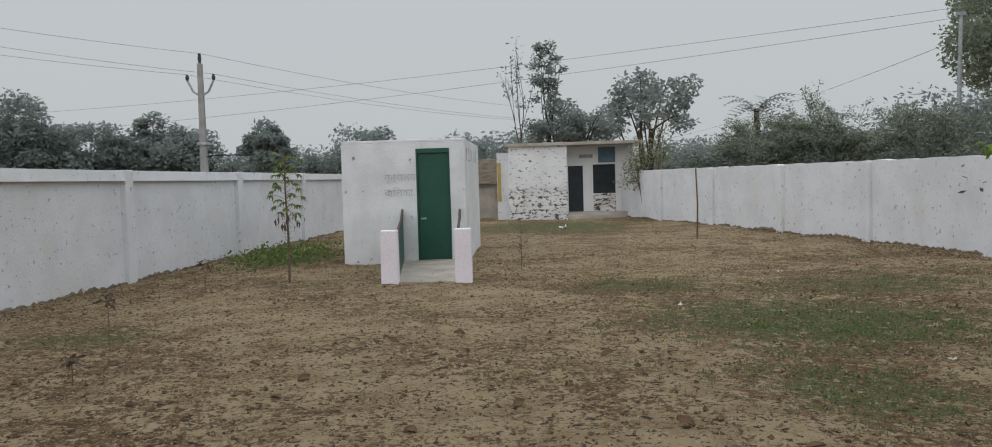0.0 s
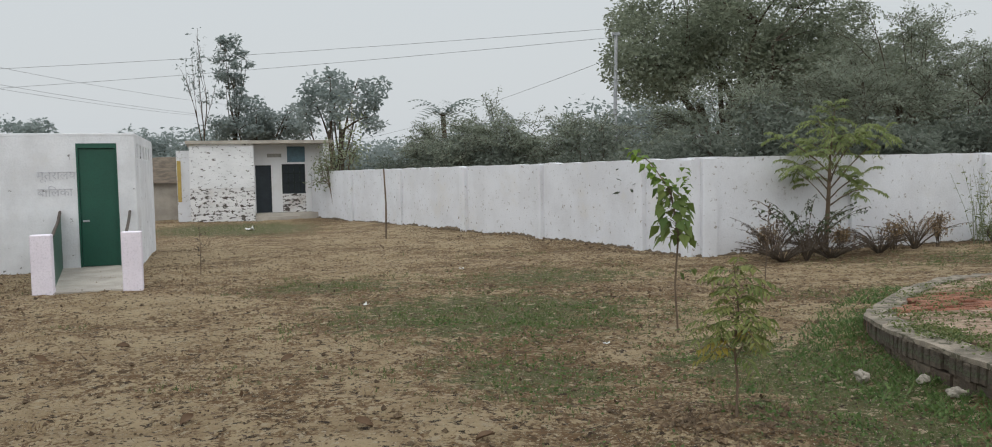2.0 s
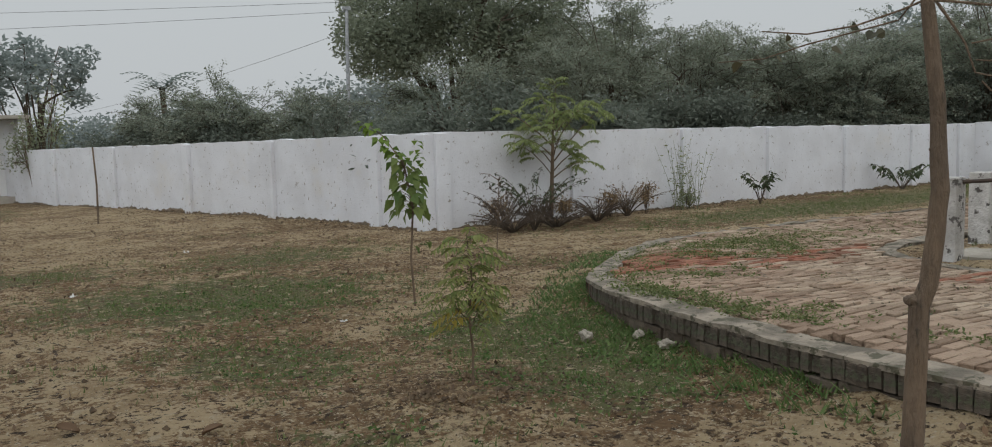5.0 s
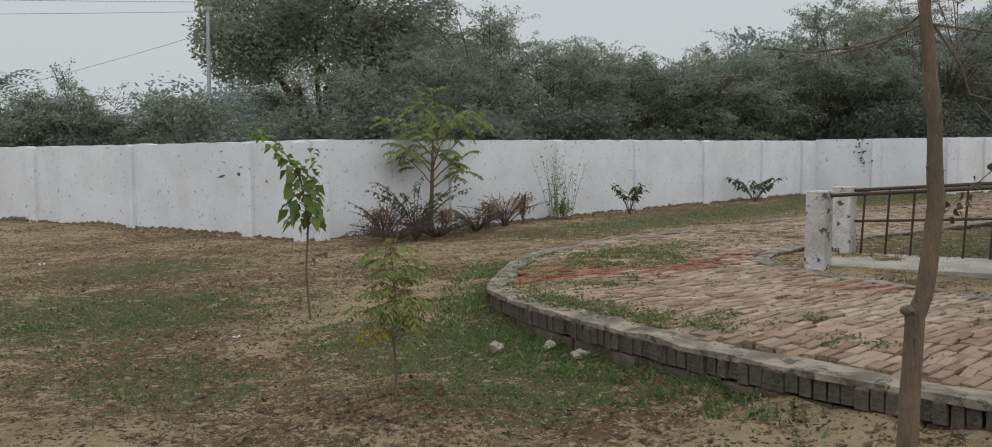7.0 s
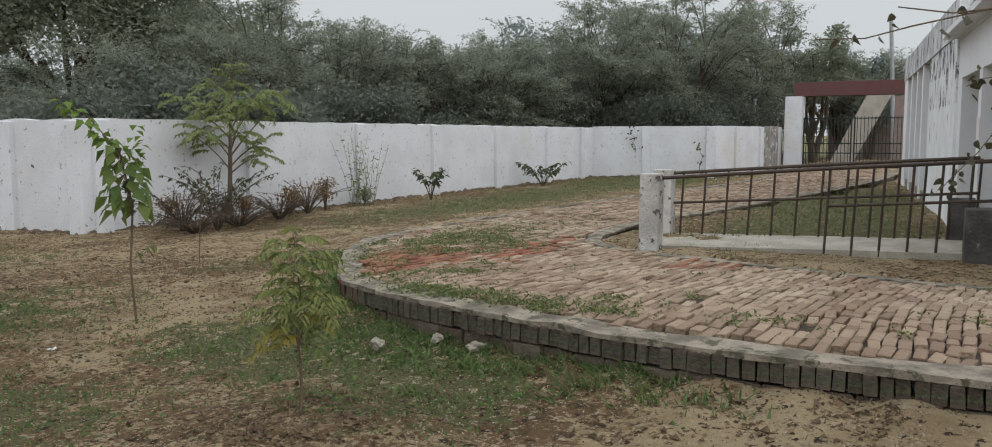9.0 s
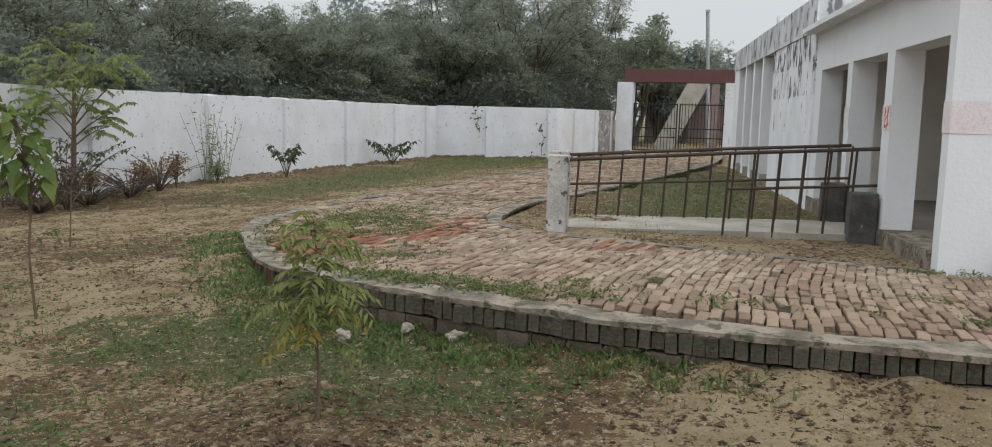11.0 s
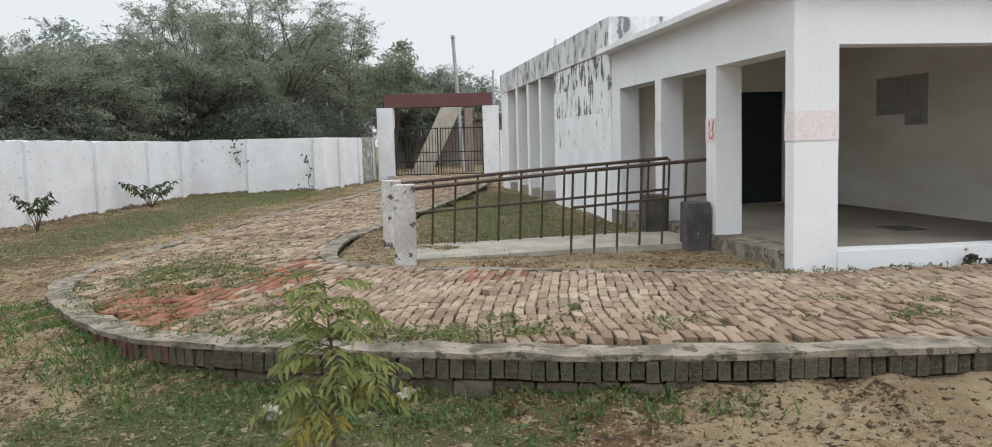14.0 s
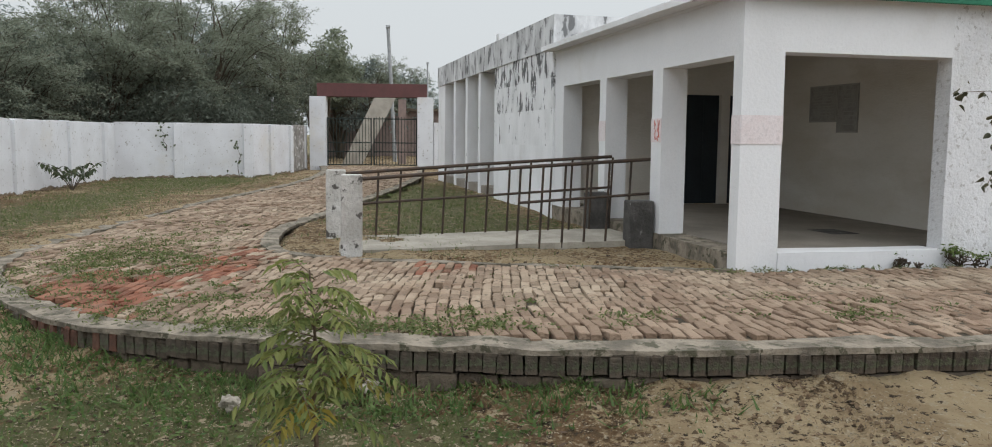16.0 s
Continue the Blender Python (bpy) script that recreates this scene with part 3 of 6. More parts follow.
# ---- paved circle and path ----
def paving():
    base = thing("pavement", "raised worn brick paving with weeds in its joints", "pavement", kind="structure")
    gx, gy = np.meshgrid(np.arange(4.3, 34.0, 0.1), np.arange(-9.0, 8.1, 0.1))
    idx = np.arange(gx.size).reshape(gx.shape)
    f = np.stack([idx[:-1, :-1], idx[:-1, 1:], idx[1:, 1:], idx[1:, :-1]], -1).reshape(-1, 4)
    f = f[inside(PAVED, gx.ravel()[f].mean(1), gy.ravel()[f].mean(1))]
    used, f = np.unique(f, return_inverse=True)
    x, y = gx.ravel()[used], gy.ravel()[used]
    sand_fill = 0.02 * np.array([noise.noise(Vector((a * 0.9, b * 0.9, 2))) for a, b in zip(x, y)]) + 0.006 * np.sin(x * 9) * np.sin(y * 11)
    v, f = np.column_stack([x, y, top(x, y) - 0.022 + sand_fill]).tolist(), f.reshape(-1, 4).tolist()
    for line, sgn in ((outer_line, 1), (inner_line, -1)):
        edge = line + normals(line)[1] * 0.06 * sgn
        sv, sf = [], []
        for i, (px, py) in enumerate(edge):
            sv += [(px, py, -0.2), (px, py, float(top(px, py)) - 0.03)]
            if i:
                k = len(sv)
                sf.append((k - 4, k - 2, k - 1, k - 3))
        quads_mesh("edge_face", np.array(sv), np.array(sf), M["mortar_cap"], base)
    bed = quads_mesh("paving_bed", np.array(v), np.array(f), M["joint"], base)
    bed["label"] = "sandy bed between the bricks"
    # mortar caps on both edges
    for name, line, w in (("outer_cap", curve_through(OUTER, 0.11), 0.2), ("inner_cap", curve_through(INNER[2:], 0.11), 0.16)):
        t, nr = normals(line)
        sgn = 1 if name == "outer_cap" else -1
        bm = bmesh.new()
        prev = None
        for i, (p, q) in enumerate(zip(line, nr)):
            j = [0.02 * noise.noise(Vector((p[0] * 3, p[1] * 3, k * 5.0))) for k in range(4)]
            TOP = float(top(p[0], p[1]))
            a, b = p - sgn * q * (0.034 + j[0] * 1.5), p + sgn * q * (w + j[1] * 3)
            row = [bm.verts.new((a[0], a[1], TOP - 0.03)), bm.verts.new((a[0], a[1], TOP + 0.005 + j[2])),
                   bm.verts.new((b[0], b[1], TOP + 0.012 + j[3])), bm.verts.new((b[0], b[1], TOP - 0.05))]
            if prev:
                for k in range(3):
                    bm.faces.new((prev[k], prev[k + 1], row[k + 1], row[k]))
            prev = row
        bmesh.ops.recalc_face_normals(bm, faces=bm.faces)
        part(name, bm, M["mortar_cap"], base, "weathered grey mortar edging")
    return base


pavement = paving()


# ---- toilet cabin ----
def rail_bar(pts, r, parent, name="rail", mat="iron"):
    return part(name, new_tube(pts, [r] * len(pts), 8), M[mat], parent)


def cabin():
    c = thing("toilet_cabin", "small whitewashed toilet cabin with a green metal door", "toilet", at=(-2.84, 15.8, 0), turn=-2.6)
    W, D, H, T = 2.28, 3.75, 2.22, 0.13
    d0, d1, dh = 1.38, 2.0, 2.1
    shell = (("front_wall", 0, d0, 0, T, H), ("front_wall", d1, W, 0, T, H), ("back_wall", 0, W, D - T, D, H),
             ("side_wall", 0, T, T, D - T, H))
    for n, x0, x1, y0, y1, h in shell:
        part(n, roughen(new_box(x0, x1, y0, y1, -0.2, h), 4, 0.006), M["cabin_white"], c)
    part("lintel", new_box(d0, d1, 0.002, T, dh, H), M["cabin_white"], c)
    # side wall with ventilation slots
    zs0, zs1 = 1.86, 2.1
    part("side_wall", roughen(new_box(W - T, W, T, D - T, -0.2, zs0), 4, 0.005), M["cabin_white"], c)
    part("side_wall_top", new_box(W - T, W, T, D - T, zs1, H), M["cabin_white"], c)
    y = T
    for k in range(6):
        e = 0.35 + k * 0.6 if k < 5 else D - T
        part("vent_pier", new_box(W - T, W, y, min(e, D - T), zs0, zs1), M["cabin_white"], c)
        y = e + 0.22
    part("roof", new_box(0.004, W - 0.004, 0.004, D - 0.004, H, H + 0.05, 0.01), M["cabin_white"], c, "flat whitewashed roof slab")
    part("inner_floor", new_box(T, W - T, 0.0, D - T, 0, 0.05), M["concrete"], c)
    part("door_frame", new_box(d0, d0 + 0.03, -0.01, 0.08, 0.05, dh), M["green_door"], c)
    part("door_frame", new_box(d1 - 0.03, d1, -0.01, 0.08, 0.05, dh), M["green_door"], c)
    part("door_frame", new_box(d0 + 0.03, d1 - 0.03, -0.01, 0.08, dh - 0.08, dh), M["green_door"], c)
    door = part("door", new_box(d0 + 0.032, d1 - 0.032, 0.03, 0.06, 0.06, dh - 0.085, 0.004), M["green_door"], c, "plain dark green metal door, closed")
    part("latch", new_box(d0 + 0.06, d0 + 0.16, 0.005, 0.03, 0.8, 0.83, 0.006), M["steel"], door, "small steel latch")
    for text, z, size in (("मूत्रालय", 1.52, 0.19), ("बािलका", 1.24, 0.19)):
        cu = bpy.data.curves.new("lettering", "FONT")
        cu.body, cu.size, cu.extrude = text, size, 0.002
        cu.materials.append(M["faded_ink"])
        ob = new("lettering", cu)
        ob.parent = c
        ob.matrix_basis = pose(0.78, -0.006, z, 90, 0, 0)
        ob["label"] = "faded grey painted lettering"
    return c


cabin()


def cabin_ramp():
    r = thing("entry_ramp", "short concrete ramp with two pale lilac posts", "ramp", at=(-2.84, 15.8, 0), turn=-1)
    bm = bmesh.new()
    hexa(bm, [(1.15, -3.2, -0.05), (2.5, -3.2, -0.05), (2.3, -0.01, -0.05), (1.1, -0.01, -0.05), (1.15, -3.2, 0.02), (2.5, -3.2, 0.02), (2.3, -0.01, 0.055), (1.1, -0.01, 0.055)])
    part("slab", roughen(bm, 5, 0.008), M["concrete"], r)
    for x in (1.17, 2.26):
        part("post", roughen(new_box(x, x + 0.25, -3.28, -3.06, -0.1, 0.79, 0.012), 1, 0.003), M["lilac"], r, "pale lilac painted post")
    rail_bar([(1.4, -3.06, 0.74), (1.27, -1.5, 0.88), (1.1, -0.02, 0.98)], 0.022, r)
    rail_bar([(2.3, -3.06, 0.72), (2.24, -1.5, 0.86), (2.16, -0.02, 0.96)], 0.022, r)
    rail_bar([(2.3, -3.06, 0.4), (2.16, -0.02, 0.5)], 0.018, r)
    bm = bmesh.new()
    hexa(bm, [(1.39, -3.06, 0.06), (1.41, -3.06, 0.06), (1.11, -0.02, 0.06), (1.09, -0.02, 0.06), (1.39, -3.06, 0.7), (1.41, -3.06, 0.7), (1.11, -0.02, 0.94), (1.09, -0.02, 0.94)])
    part("side_sheet", bm, M["green_door"], r, "dark green metal side sheet")
    return r


cabin_ramp()


# ---- veranda building ----
def veranda():
    b = thing("veranda_building", "white single-storey school block with open pillared veranda", "building", at=(7.68, 0.705, 0), turn=4.8)
    T, ZF, ZO, ZT = 0.3, 0.32, 2.18, 2.72
    mat = M["whitewash_clean"]
    # north front: opening edges along the face, the wall stands behind it
    opens = [(0.17, 1.79), (2.07, 3.61), (3.86, 5.5)]
    edges = [0.0] + [e for o in opens for e in o] + [5.95]
    for i in range(0, len(edges), 2):
        part("pillar", roughen(new_box(edges[i], edges[i + 1], -T if i else -0.43, 0, -0.1, ZO + (0.002 if i else 0.034)), 3, 0.004), mat, b)
    part("front_beam", roughen(new_box(0, 5.95, -T, 0, ZO, ZT), 4, 0.004), mat, b)
    # west face
    for y0, y1 in ((-9.0, -2.25),):
        part("west_wall", roughen(new_box(0, 0.2, y0, y1, -0.1, ZT), 5, 0.005), M["peeling"], b)
    part("west_beam", roughen(new_box(0, T, -2.25, -T, ZO + 0.03, ZT), 3, 0.004), mat, b)
    part("sill", roughen(new_box(-0.015, T, -2.25, -0.43, -0.1, ZF), 3, 0.008), mat, b)
    part("plinth", roughen(new_box(0.17, 5.95, -T - 0.01, 0.02, -0.1, ZF - 0.01), 4, 0.006), M["mortar_cap"], b, "grey cement plinth")
    part("veranda_floor", new_box(T, 5.74, -3.4, -T, 0.0, ZF), M["floor_cement"], b, "dull cement floor")
    part("south_wall", new_box(T, 6.0, -3.65, -3.4, 0, ZT), M["inner"], b, "dull stained plaster wall")
    # east wall with two doorways
    for y0, y1, z0 in ((-3.4, -3.37, ZF), (-2.95, -2.8, ZF), (-1.9, -T, ZF), (-3.37, -2.95, 2.11), (-2.8, -1.9, 2.11)):
        part("east_wall", new_box(5.75, 5.94, y0, y1, z0 if z0 > 1 else 0, ZT), M["inner"], b)
    for y0, y1 in ((-3.37, -2.95), (-2.8, -1.9)):
        dr = part("door", new_box(5.84, 5.89, y0, y1, ZF, 2.11, 0.005), M["dark_door"], b, "dark closed metal door")
        part("door_brace", new_box(5.825, 5.842, y0 + 0.05, y1 - 0.05, 1.3, 1.36), M["dark_door"], dr)
        part("door_brace", new_box(5.825, 5.842, y0 + 0.24, y0 + 0.28, ZF + 0.05, 2.08), M["dark_door"], dr)
    part("ceiling_slab", new_box(-0.05, 5.98, -9, 0.02, ZT, ZT + 0.03), M["whitewash_clean"], b)
    bm = new_box(-0.12, 6.05, -9, 0.22, ZT + 0.03, ZT + 0.1)
    part("roof_slab", roughen(bm, 6, 0.008), M["streaked"], b, "roof slab with weathered stained edge")
    part("green_fascia", new_box(-0.16, -0.121, -9, 0.02, ZT - 0.02, ZT + 0.15, 0.006), M["green_trim"], b, "green painted fascia")
    part("painted_band", new_box(-0.008, -0.001, -0.43, -0.0, 1.35, 1.62), M["pale_pink"], b, "faded pink painted band")
    for x0, x1 in ((0.0, 0.17), (1.79, 2.07), (3.61, 3.86)):
        part("painted_band", new_box(x0, x1, 0.001, 0.008, 1.35, 1.62), M["pale_pink"], b, "faded red painted band")
    # smeared red marks over the band of the narrow pillar
    for k, (x, z, h) in enumerate(((1.83, 1.4, 0.2), (1.88, 1.47, 0.14), (1.93, 1.38, 0.12), (1.97, 1.5, 0.1), (1.86, 1.37, 0.05))):
        part("red_mark", new_tube([(x, 0.01, z), (x + 0.025 * (-1) ** k, 0.01, z + h / 2), (x, 0.01, z + h)], [0.008, 0.011, 0.006], 5), M["red_paint"], b, "smeared red paint mark")
    part("floor_stain", roughen(new_box(1.35, 1.85, -2.3, -1.95, ZF, ZF + 0.004), 2, 0.0), M["black_stone"], b, "dark patch on the cement floor")
    for x0, x1, z0, z1 in ((3.5, 4.12, 1.67, 2.15), (3.03, 3.45, 1.52, 2.15)):
        pl = part("painted_notice", new_box(x0, x1, -3.4, -3.385, z0, z1), M["board"], b, "dark painted notice panel on plaster")
        for k in range(9):
            z = z1 - 0.06 - k * (z1 - z0 - 0.1) / 9
            part("text_line", new_box(x0 + 0.05, x1 - 0.05 - 0.03 * (k % 3), -3.386, -3.382, z - 0.009, z), M["faded_line"], pl)
        for xa, xb, za, zb in ((x0 - 0.02, x1 + 0.02, z1, z1 + 0.02), (x0 - 0.02, x1 + 0.02, z0 - 0.02, z0), (x0 - 0.02, x0, z0, z1), (x1, x1 + 0.02, z0, z1)):
            part("border", new_box(xa, xb, -3.4, -3.38, za, zb), M["faded_line"], pl, "pale painted border")
    # old wing
    oz, o0, o1 = 2.8, 5.95, 17.5
    om = M["streaked"]
    holes = [(10.2, 11.6), (11.83, 13.1), (13.38, 14.7), (14.98, 16.35)]
    e2 = [o0] + [e for h in holes for e in h] + [o1]
    for i in range(2, len(e2), 2):
        part("old_pillar", roughen(new_box(e2[i], e2[i + 1], -0.32, 0.03, -0.1, oz + 0.002), 4, 0.008), om, b, "rain-streaked whitewashed masonry")
    # the solid stretch of wall in four courses of plaster, worse stained towards the top
    for z0, z1, m, say in ((-0.1, 1.25, om, "rain-streaked whitewashed masonry"), (1.25, 1.85, M["stained_low"], "plaster with a few black stains"),
                           (1.85, 2.35, M["stained"], "plaster with black rain stains"), (2.35, oz + 0.002, M["black_streaks"], "plaster blackened by rain")):
        part("old_wall", new_box(o0, e2[1], -0.32, 0.03, z0, z1), m, b, say)
    part("old_parapet", roughen(new_box(o0, o1, -0.32, 0.05, oz, 3.33), 5, 0.012), M["blackened"], b, "blackened flaking parapet")
    part("old_side", roughen(new_box(o0, o0 + 0.25, -5, -0.32, ZT + 0.1, 3.33), 4, 0.01), M["blackened"], b)
    part("old_back_wall", new_box(o0 + 0.3, o1, -2.6, -2.4, 0, 3.2), M["inner"], b)
    part("old_floor", new_box(o0 + 0.3, o1, -2.4, -0.0, -0.1, 0.3), M["floor_cement"], b)
    part("old_roof", new_box(o0 + 0.25, o1, -5, -0.32, 3.15, 3.3), M["concrete"], b)
    part("old_end_wall", new_box(o1 - 0.25, o1, -5, -0.32, 0, 3.15), om, b)
    part("old_cross_wall", new_box(o0 + 4.7, o0 + 4.95, -2.4, -0.32, 0, 3.15), M["inner"], b)
    part("roof_step", roughen(new_box(9.75, 9.98, -0.5, 0.06, 3.33, 3.46), 2, 0.01), om, b)
    return b


veranda()


# ---- ramp with iron railings up to the veranda ----
def veranda_ramp():
    r = thing("access_ramp", "pale concrete access ramp with brown iron railings", "ramp")
    bm = bmesh.new()
    hexa(bm, [(9.35, 4.45, -0.1), (9.75, 0.88, -0.1), (11.05, 0.99, -0.1), (10.75, 4.5, -0.1), (9.35, 4.45, 0.15), (9.75, 0.88, 0.21), (11.05, 0.99, 0.21), (10.75, 4.5, 0.15)][::1])
    bmesh.ops.recalc_face_normals(bm, faces=bm.faces)
    part("slab", roughen(bm, 5, 0.008), M["ramp_cement"], r)
    for x, y in ((9.22, 4.2), (10.52, 4.42)):
        part("post", roughen(new_box(x, x + 0.22, y, y + 0.23, -0.1, 0.98, 0.015), 2, 0.008), M["weathered_post"], r, "peeling white masonry post")
    for x, y in ((9.53, 0.89), (10.95, 1.02)):
        part("end_block", roughen(new_box(x, x + 0.3, y, y + 0.28, -0.1, 0.68, 0.02), 2, 0.012), M["black_stone"], r, "blackened concrete block")
    runs = (((9.36, 4.2), (9.78, 0.86), 0.52), ((10.66, 4.42), (10.98, 1.0), 0.0))
    for (x0, y0), (x1, y1), start in runs:
        def at(u, z):
            zz = 0.15 + (0.06 if z < 0.1 else 0.2) * u
            return (x0 + (x1 - x0) * u, y0 + (y1 - y0) * u, zz + z)
        rail_bar([at(0, 0.78), at(0.5, 0.8), at(1.0, 0.8)], 0.021, r, "top_rail")
        rail_bar([at(start, 0.4), at(1.0, 0.4)], 0.016, r, "mid_rail")
        n = 7 if start else 13
        for k in range(n):
            u = start + (1 - start) * (k + 0.0) / (n - 1) if start else 0.03 + 0.97 * k / (n - 1)
            p, q = at(u - 0.006, 0.0), at(u + 0.006, 0.79)
            rail_bar([(p[0], p[1], p[2] - 0.06), q], 0.014, r, "baluster")
    return r


veranda_ramp()


# ---- gate ----
def gate():
    g = thing("entrance_gate", "double iron gate between white pillars under a red beam", "gate", at=(33.8, 4.1, 0), turn=-4)
    for y in (1.75, -2.35):
        part("gate_pillar", roughen(new_box(-0.3, 0.3, y, y + 0.62, -0.2, 2.85, 0.015), 2, 0.008), M["whitewash"], g, "whitewashed gate pillar")
    part("beam", roughen(new_box(-0.15, 0.35, -2.1, 2.1, 2.852, 3.36, 0.01), 3, 0.006), M["red_beam"], g, "dull red painted beam")
    for y0, y1 in ((-1.72, -0.03), (0.03, 1.74)):
        leaf = part("gate_leaf", new_box(-0.02, 0.02, y0, y0 + 0.05, 0.22, 2.06), M["gate_iron"], g)
        part("frame_bar", new_box(-0.02, 0.02, y1 - 0.05, y1, 0.22, 2.06), M["gate_iron"], leaf)
        for z in (0.24, 0.75, 1.1, 2.02):
            part("cross_bar", new_box(-0.018, 0.018, y0 + 0.05, y1 - 0.05, z - 0.02, z + 0.02), M["gate_iron"], leaf)
        for k in range(13):
            y = y0 + 0.05 + (k + 0.5) * (y1 - y0 - 0.1) / 13
            part("bar", new_box(-0.01, 0.01, y - 0.011, y + 0.011, 0.24, 2.1), M["gate_iron"], leaf)
    return g


gate()


# ---- old school room at the end of the yard ----
def school_room():
    b = thing("school_room", "low whitewashed school room with flaking paint and porch", "building", at=(0.45, 31.0, 0), turn=-2)
    H = 2.66
    part("front_block", roughen(new_box(0, 2.12, 0, 5.0, 1.15, H), 5, 0.012), M["flaking"], b, "flaking whitewash over dark brick")
    part("front_base", roughen(new_box(0, 2.12, 0, 5.0, -0.2, 1.15), 5, 0.012), M["flaking_low"], b, "worn whitewash with much bare brick")
    part("porch_floor", roughen(new_box(2.12, 4.75, 0.1, 2.2, -0.1, 0.22), 3, 0.01), M["concrete"], b)
    part("porch_step", roughen(new_box(2.12, 3.6, -0.35, 0.1, -0.1, 0.12), 3, 0.01), M["concrete"], b)
    ww = M["whitewash_clean"]
    z0, zt = 0.22, H
    wall_y = (0.9, 1.1)
    for x0, x1, a, c in ((2.12, 2.2, z0, zt), (2.75, 3.12, z0, zt), (3.95, 4.72, z0, zt), (2.2, 2.75, 1.92, zt), (3.12, 3.95, z0, 0.88), (3.12, 3.95, 1.95, zt)):
        part("porch_wall", new_box(x0, x1, *wall_y, a, c), M["flaking_low"] if c < 1 else ww, b)
    part("porch_end_wall", roughen(new_box(4.5, 4.72, 0, 5, -0.1, H), 3, 0.01), M["whitewash"], b)
    part("back_wall", new_box(2.12, 4.5, 4.8, 5.0, 0, H), M["inner"], b)
    part("door", new_box(2.2, 2.75, 0.98, 1.02, z0, 1.92), M["dark_door"], b, "dark closed door")
    win = part("window_frame", new_box(3.12, 3.95, 0.95, 0.99, 0.88, 0.93), M["dark_door"], b)
    part("shutter", new_box(3.12, 3.95, 1.03, 1.05, 0.88, 1.95), M["dark_door"], win, "dark shuttered window")
    for k in range(4):
        part("window_bar", new_box(3.12 + k * 0.21, 3.15 + k * 0.21, 0.94, 0.97, 0.93, 1.95), M["gate_iron"], win)
    for z in (1.25, 1.6):
        part("window_bar", new_box(3.12, 3.95, 0.935, 0.96, z, z + 0.03), M["gate_iron"], win)
    part("name_board", new_box(3.32, 3.95, 0.86, 0.9, 2.02, 2.58, 0.006), M["blue_sign"], b, "faded blue name board")
    part("plaque", new_box(2.62, 3.12, 0.88, 0.9, 2.2, 2.33), M["board"], b, "small brown plaque")
    part("roof_slab", roughen(new_box(-0.1, 4.85, -0.12, 5.1, H, H + 0.11), 5, 0.012), M["concrete"], b, "grey concrete roof slab")
    part("side_shelf", roughen(new_box(-0.42, 0, 0.3, 0.42, -0.1, 2.45), 2, 0.01), M["whitewash"], b)
    part("yellow_jamb", new_box(-0.4, -0.28, 0.26, 0.3, 0.7, 2.1), M["yellow"], b, "ochre painted strip")
    return b


school_room()


def low_room():
    b = thing("low_shed", "small grey plaster shed with a thatched roof", "shed", at=(-1.6, 33.5, 0))
    part("wall", roughen(new_box(0, 2.2, 0, 2, -0.2, 1.35), 3, 0.01), M["concrete"], b)
    bm = bmesh.new()
    hexa(bm, [(-0.3, -0.3, 1.35), (2.4, -0.3, 1.35), (2.4, 2.3, 1.35), (-0.3, 2.3, 1.35), (0.2, 0.9, 2.3), (2.2, 0.9, 2.3), (2.2, 1.2, 2.3), (0.2, 1.2, 2.3)])
    part("roof", roughen(bm, 4, 0.05, 4), M["thatch"], b, "grey thatched roof")
    return b


low_room()


def beyond_gate():
    s = thing("leaning_slab", "grey concrete slab leaning behind the gate", "slab")
    bm = bmesh.new()
    hexa(bm, [(39, 5.5, 0), (39.3, 5.5, 0), (39.3, 4.6, 0), (39, 4.6, 0), (39, 4.0, 3.1), (39.3, 4.0, 3.1), (39.3, 3.05, 3.1), (39, 3.05, 3.1)])
    bmesh.ops.recalc_face_normals(bm, faces=bm.faces)
    part("slab", roughen(bm, 3, 0.01), M["concrete"], s)
    part("prop", new_box(39.05, 39.3, 2.6, 2.95, 0, 3.0), M["brickwall"], s)
    h = thing("brick_shed", "dull brown brick shed across the lane", "shed", at=(54, 3, 0))
    part("wall", roughen(new_box(0, 4, -3.2, 4, -0.1, 2.9), 3, 0.02), M["brickwall"], h)
    part("roof", roughen(new_box(-0.4, 4.4, -3.6, 4.4, 2.9, 3.05), 3, 0.02), M["thatch"], h)


beyond_gate()


# ---- trees and plants ----
def grow(rng, start, direction, length, radius, depth, spread, bend, twigs, segs, droop=0.0, shrink=0.72, kids=3):
    """Branches as lists of points with radii; the ends of the last ones are collected for leaves."""
    p, d = np.array(start, float), np.array(direction, float)
    pts, rad = [p.copy()], [radius]
    n = 4
    for i in range(n):
        d = d + rng.normal(size=3) * bend + np.array([0, 0, 0.05 - droop])
        d /= np.linalg.norm(d)
        p = p + d * length / n
        pts.append(p.copy())
        rad.append(radius * (1 - 0.45 * (i + 1) / n))
    segs.append((pts, rad))
    if depth == 0:
        twigs.extend(pts[1:])
        return
    for k in range(kids):
        q = pts[rng.integers(2, n + 1)] if k else pts[-1]
        side = rng.normal(size=3)
        side[2] = abs(side[2]) * 0.5
        nd = d + side / np.linalg.norm(side) * spread
        grow(rng, q, nd / np.linalg.norm(nd), length * shrink * rng.uniform(0.8, 1.15), rad[-1] * 0.75, depth - 1, spread, bend, twigs, segs, droop, shrink, kids)


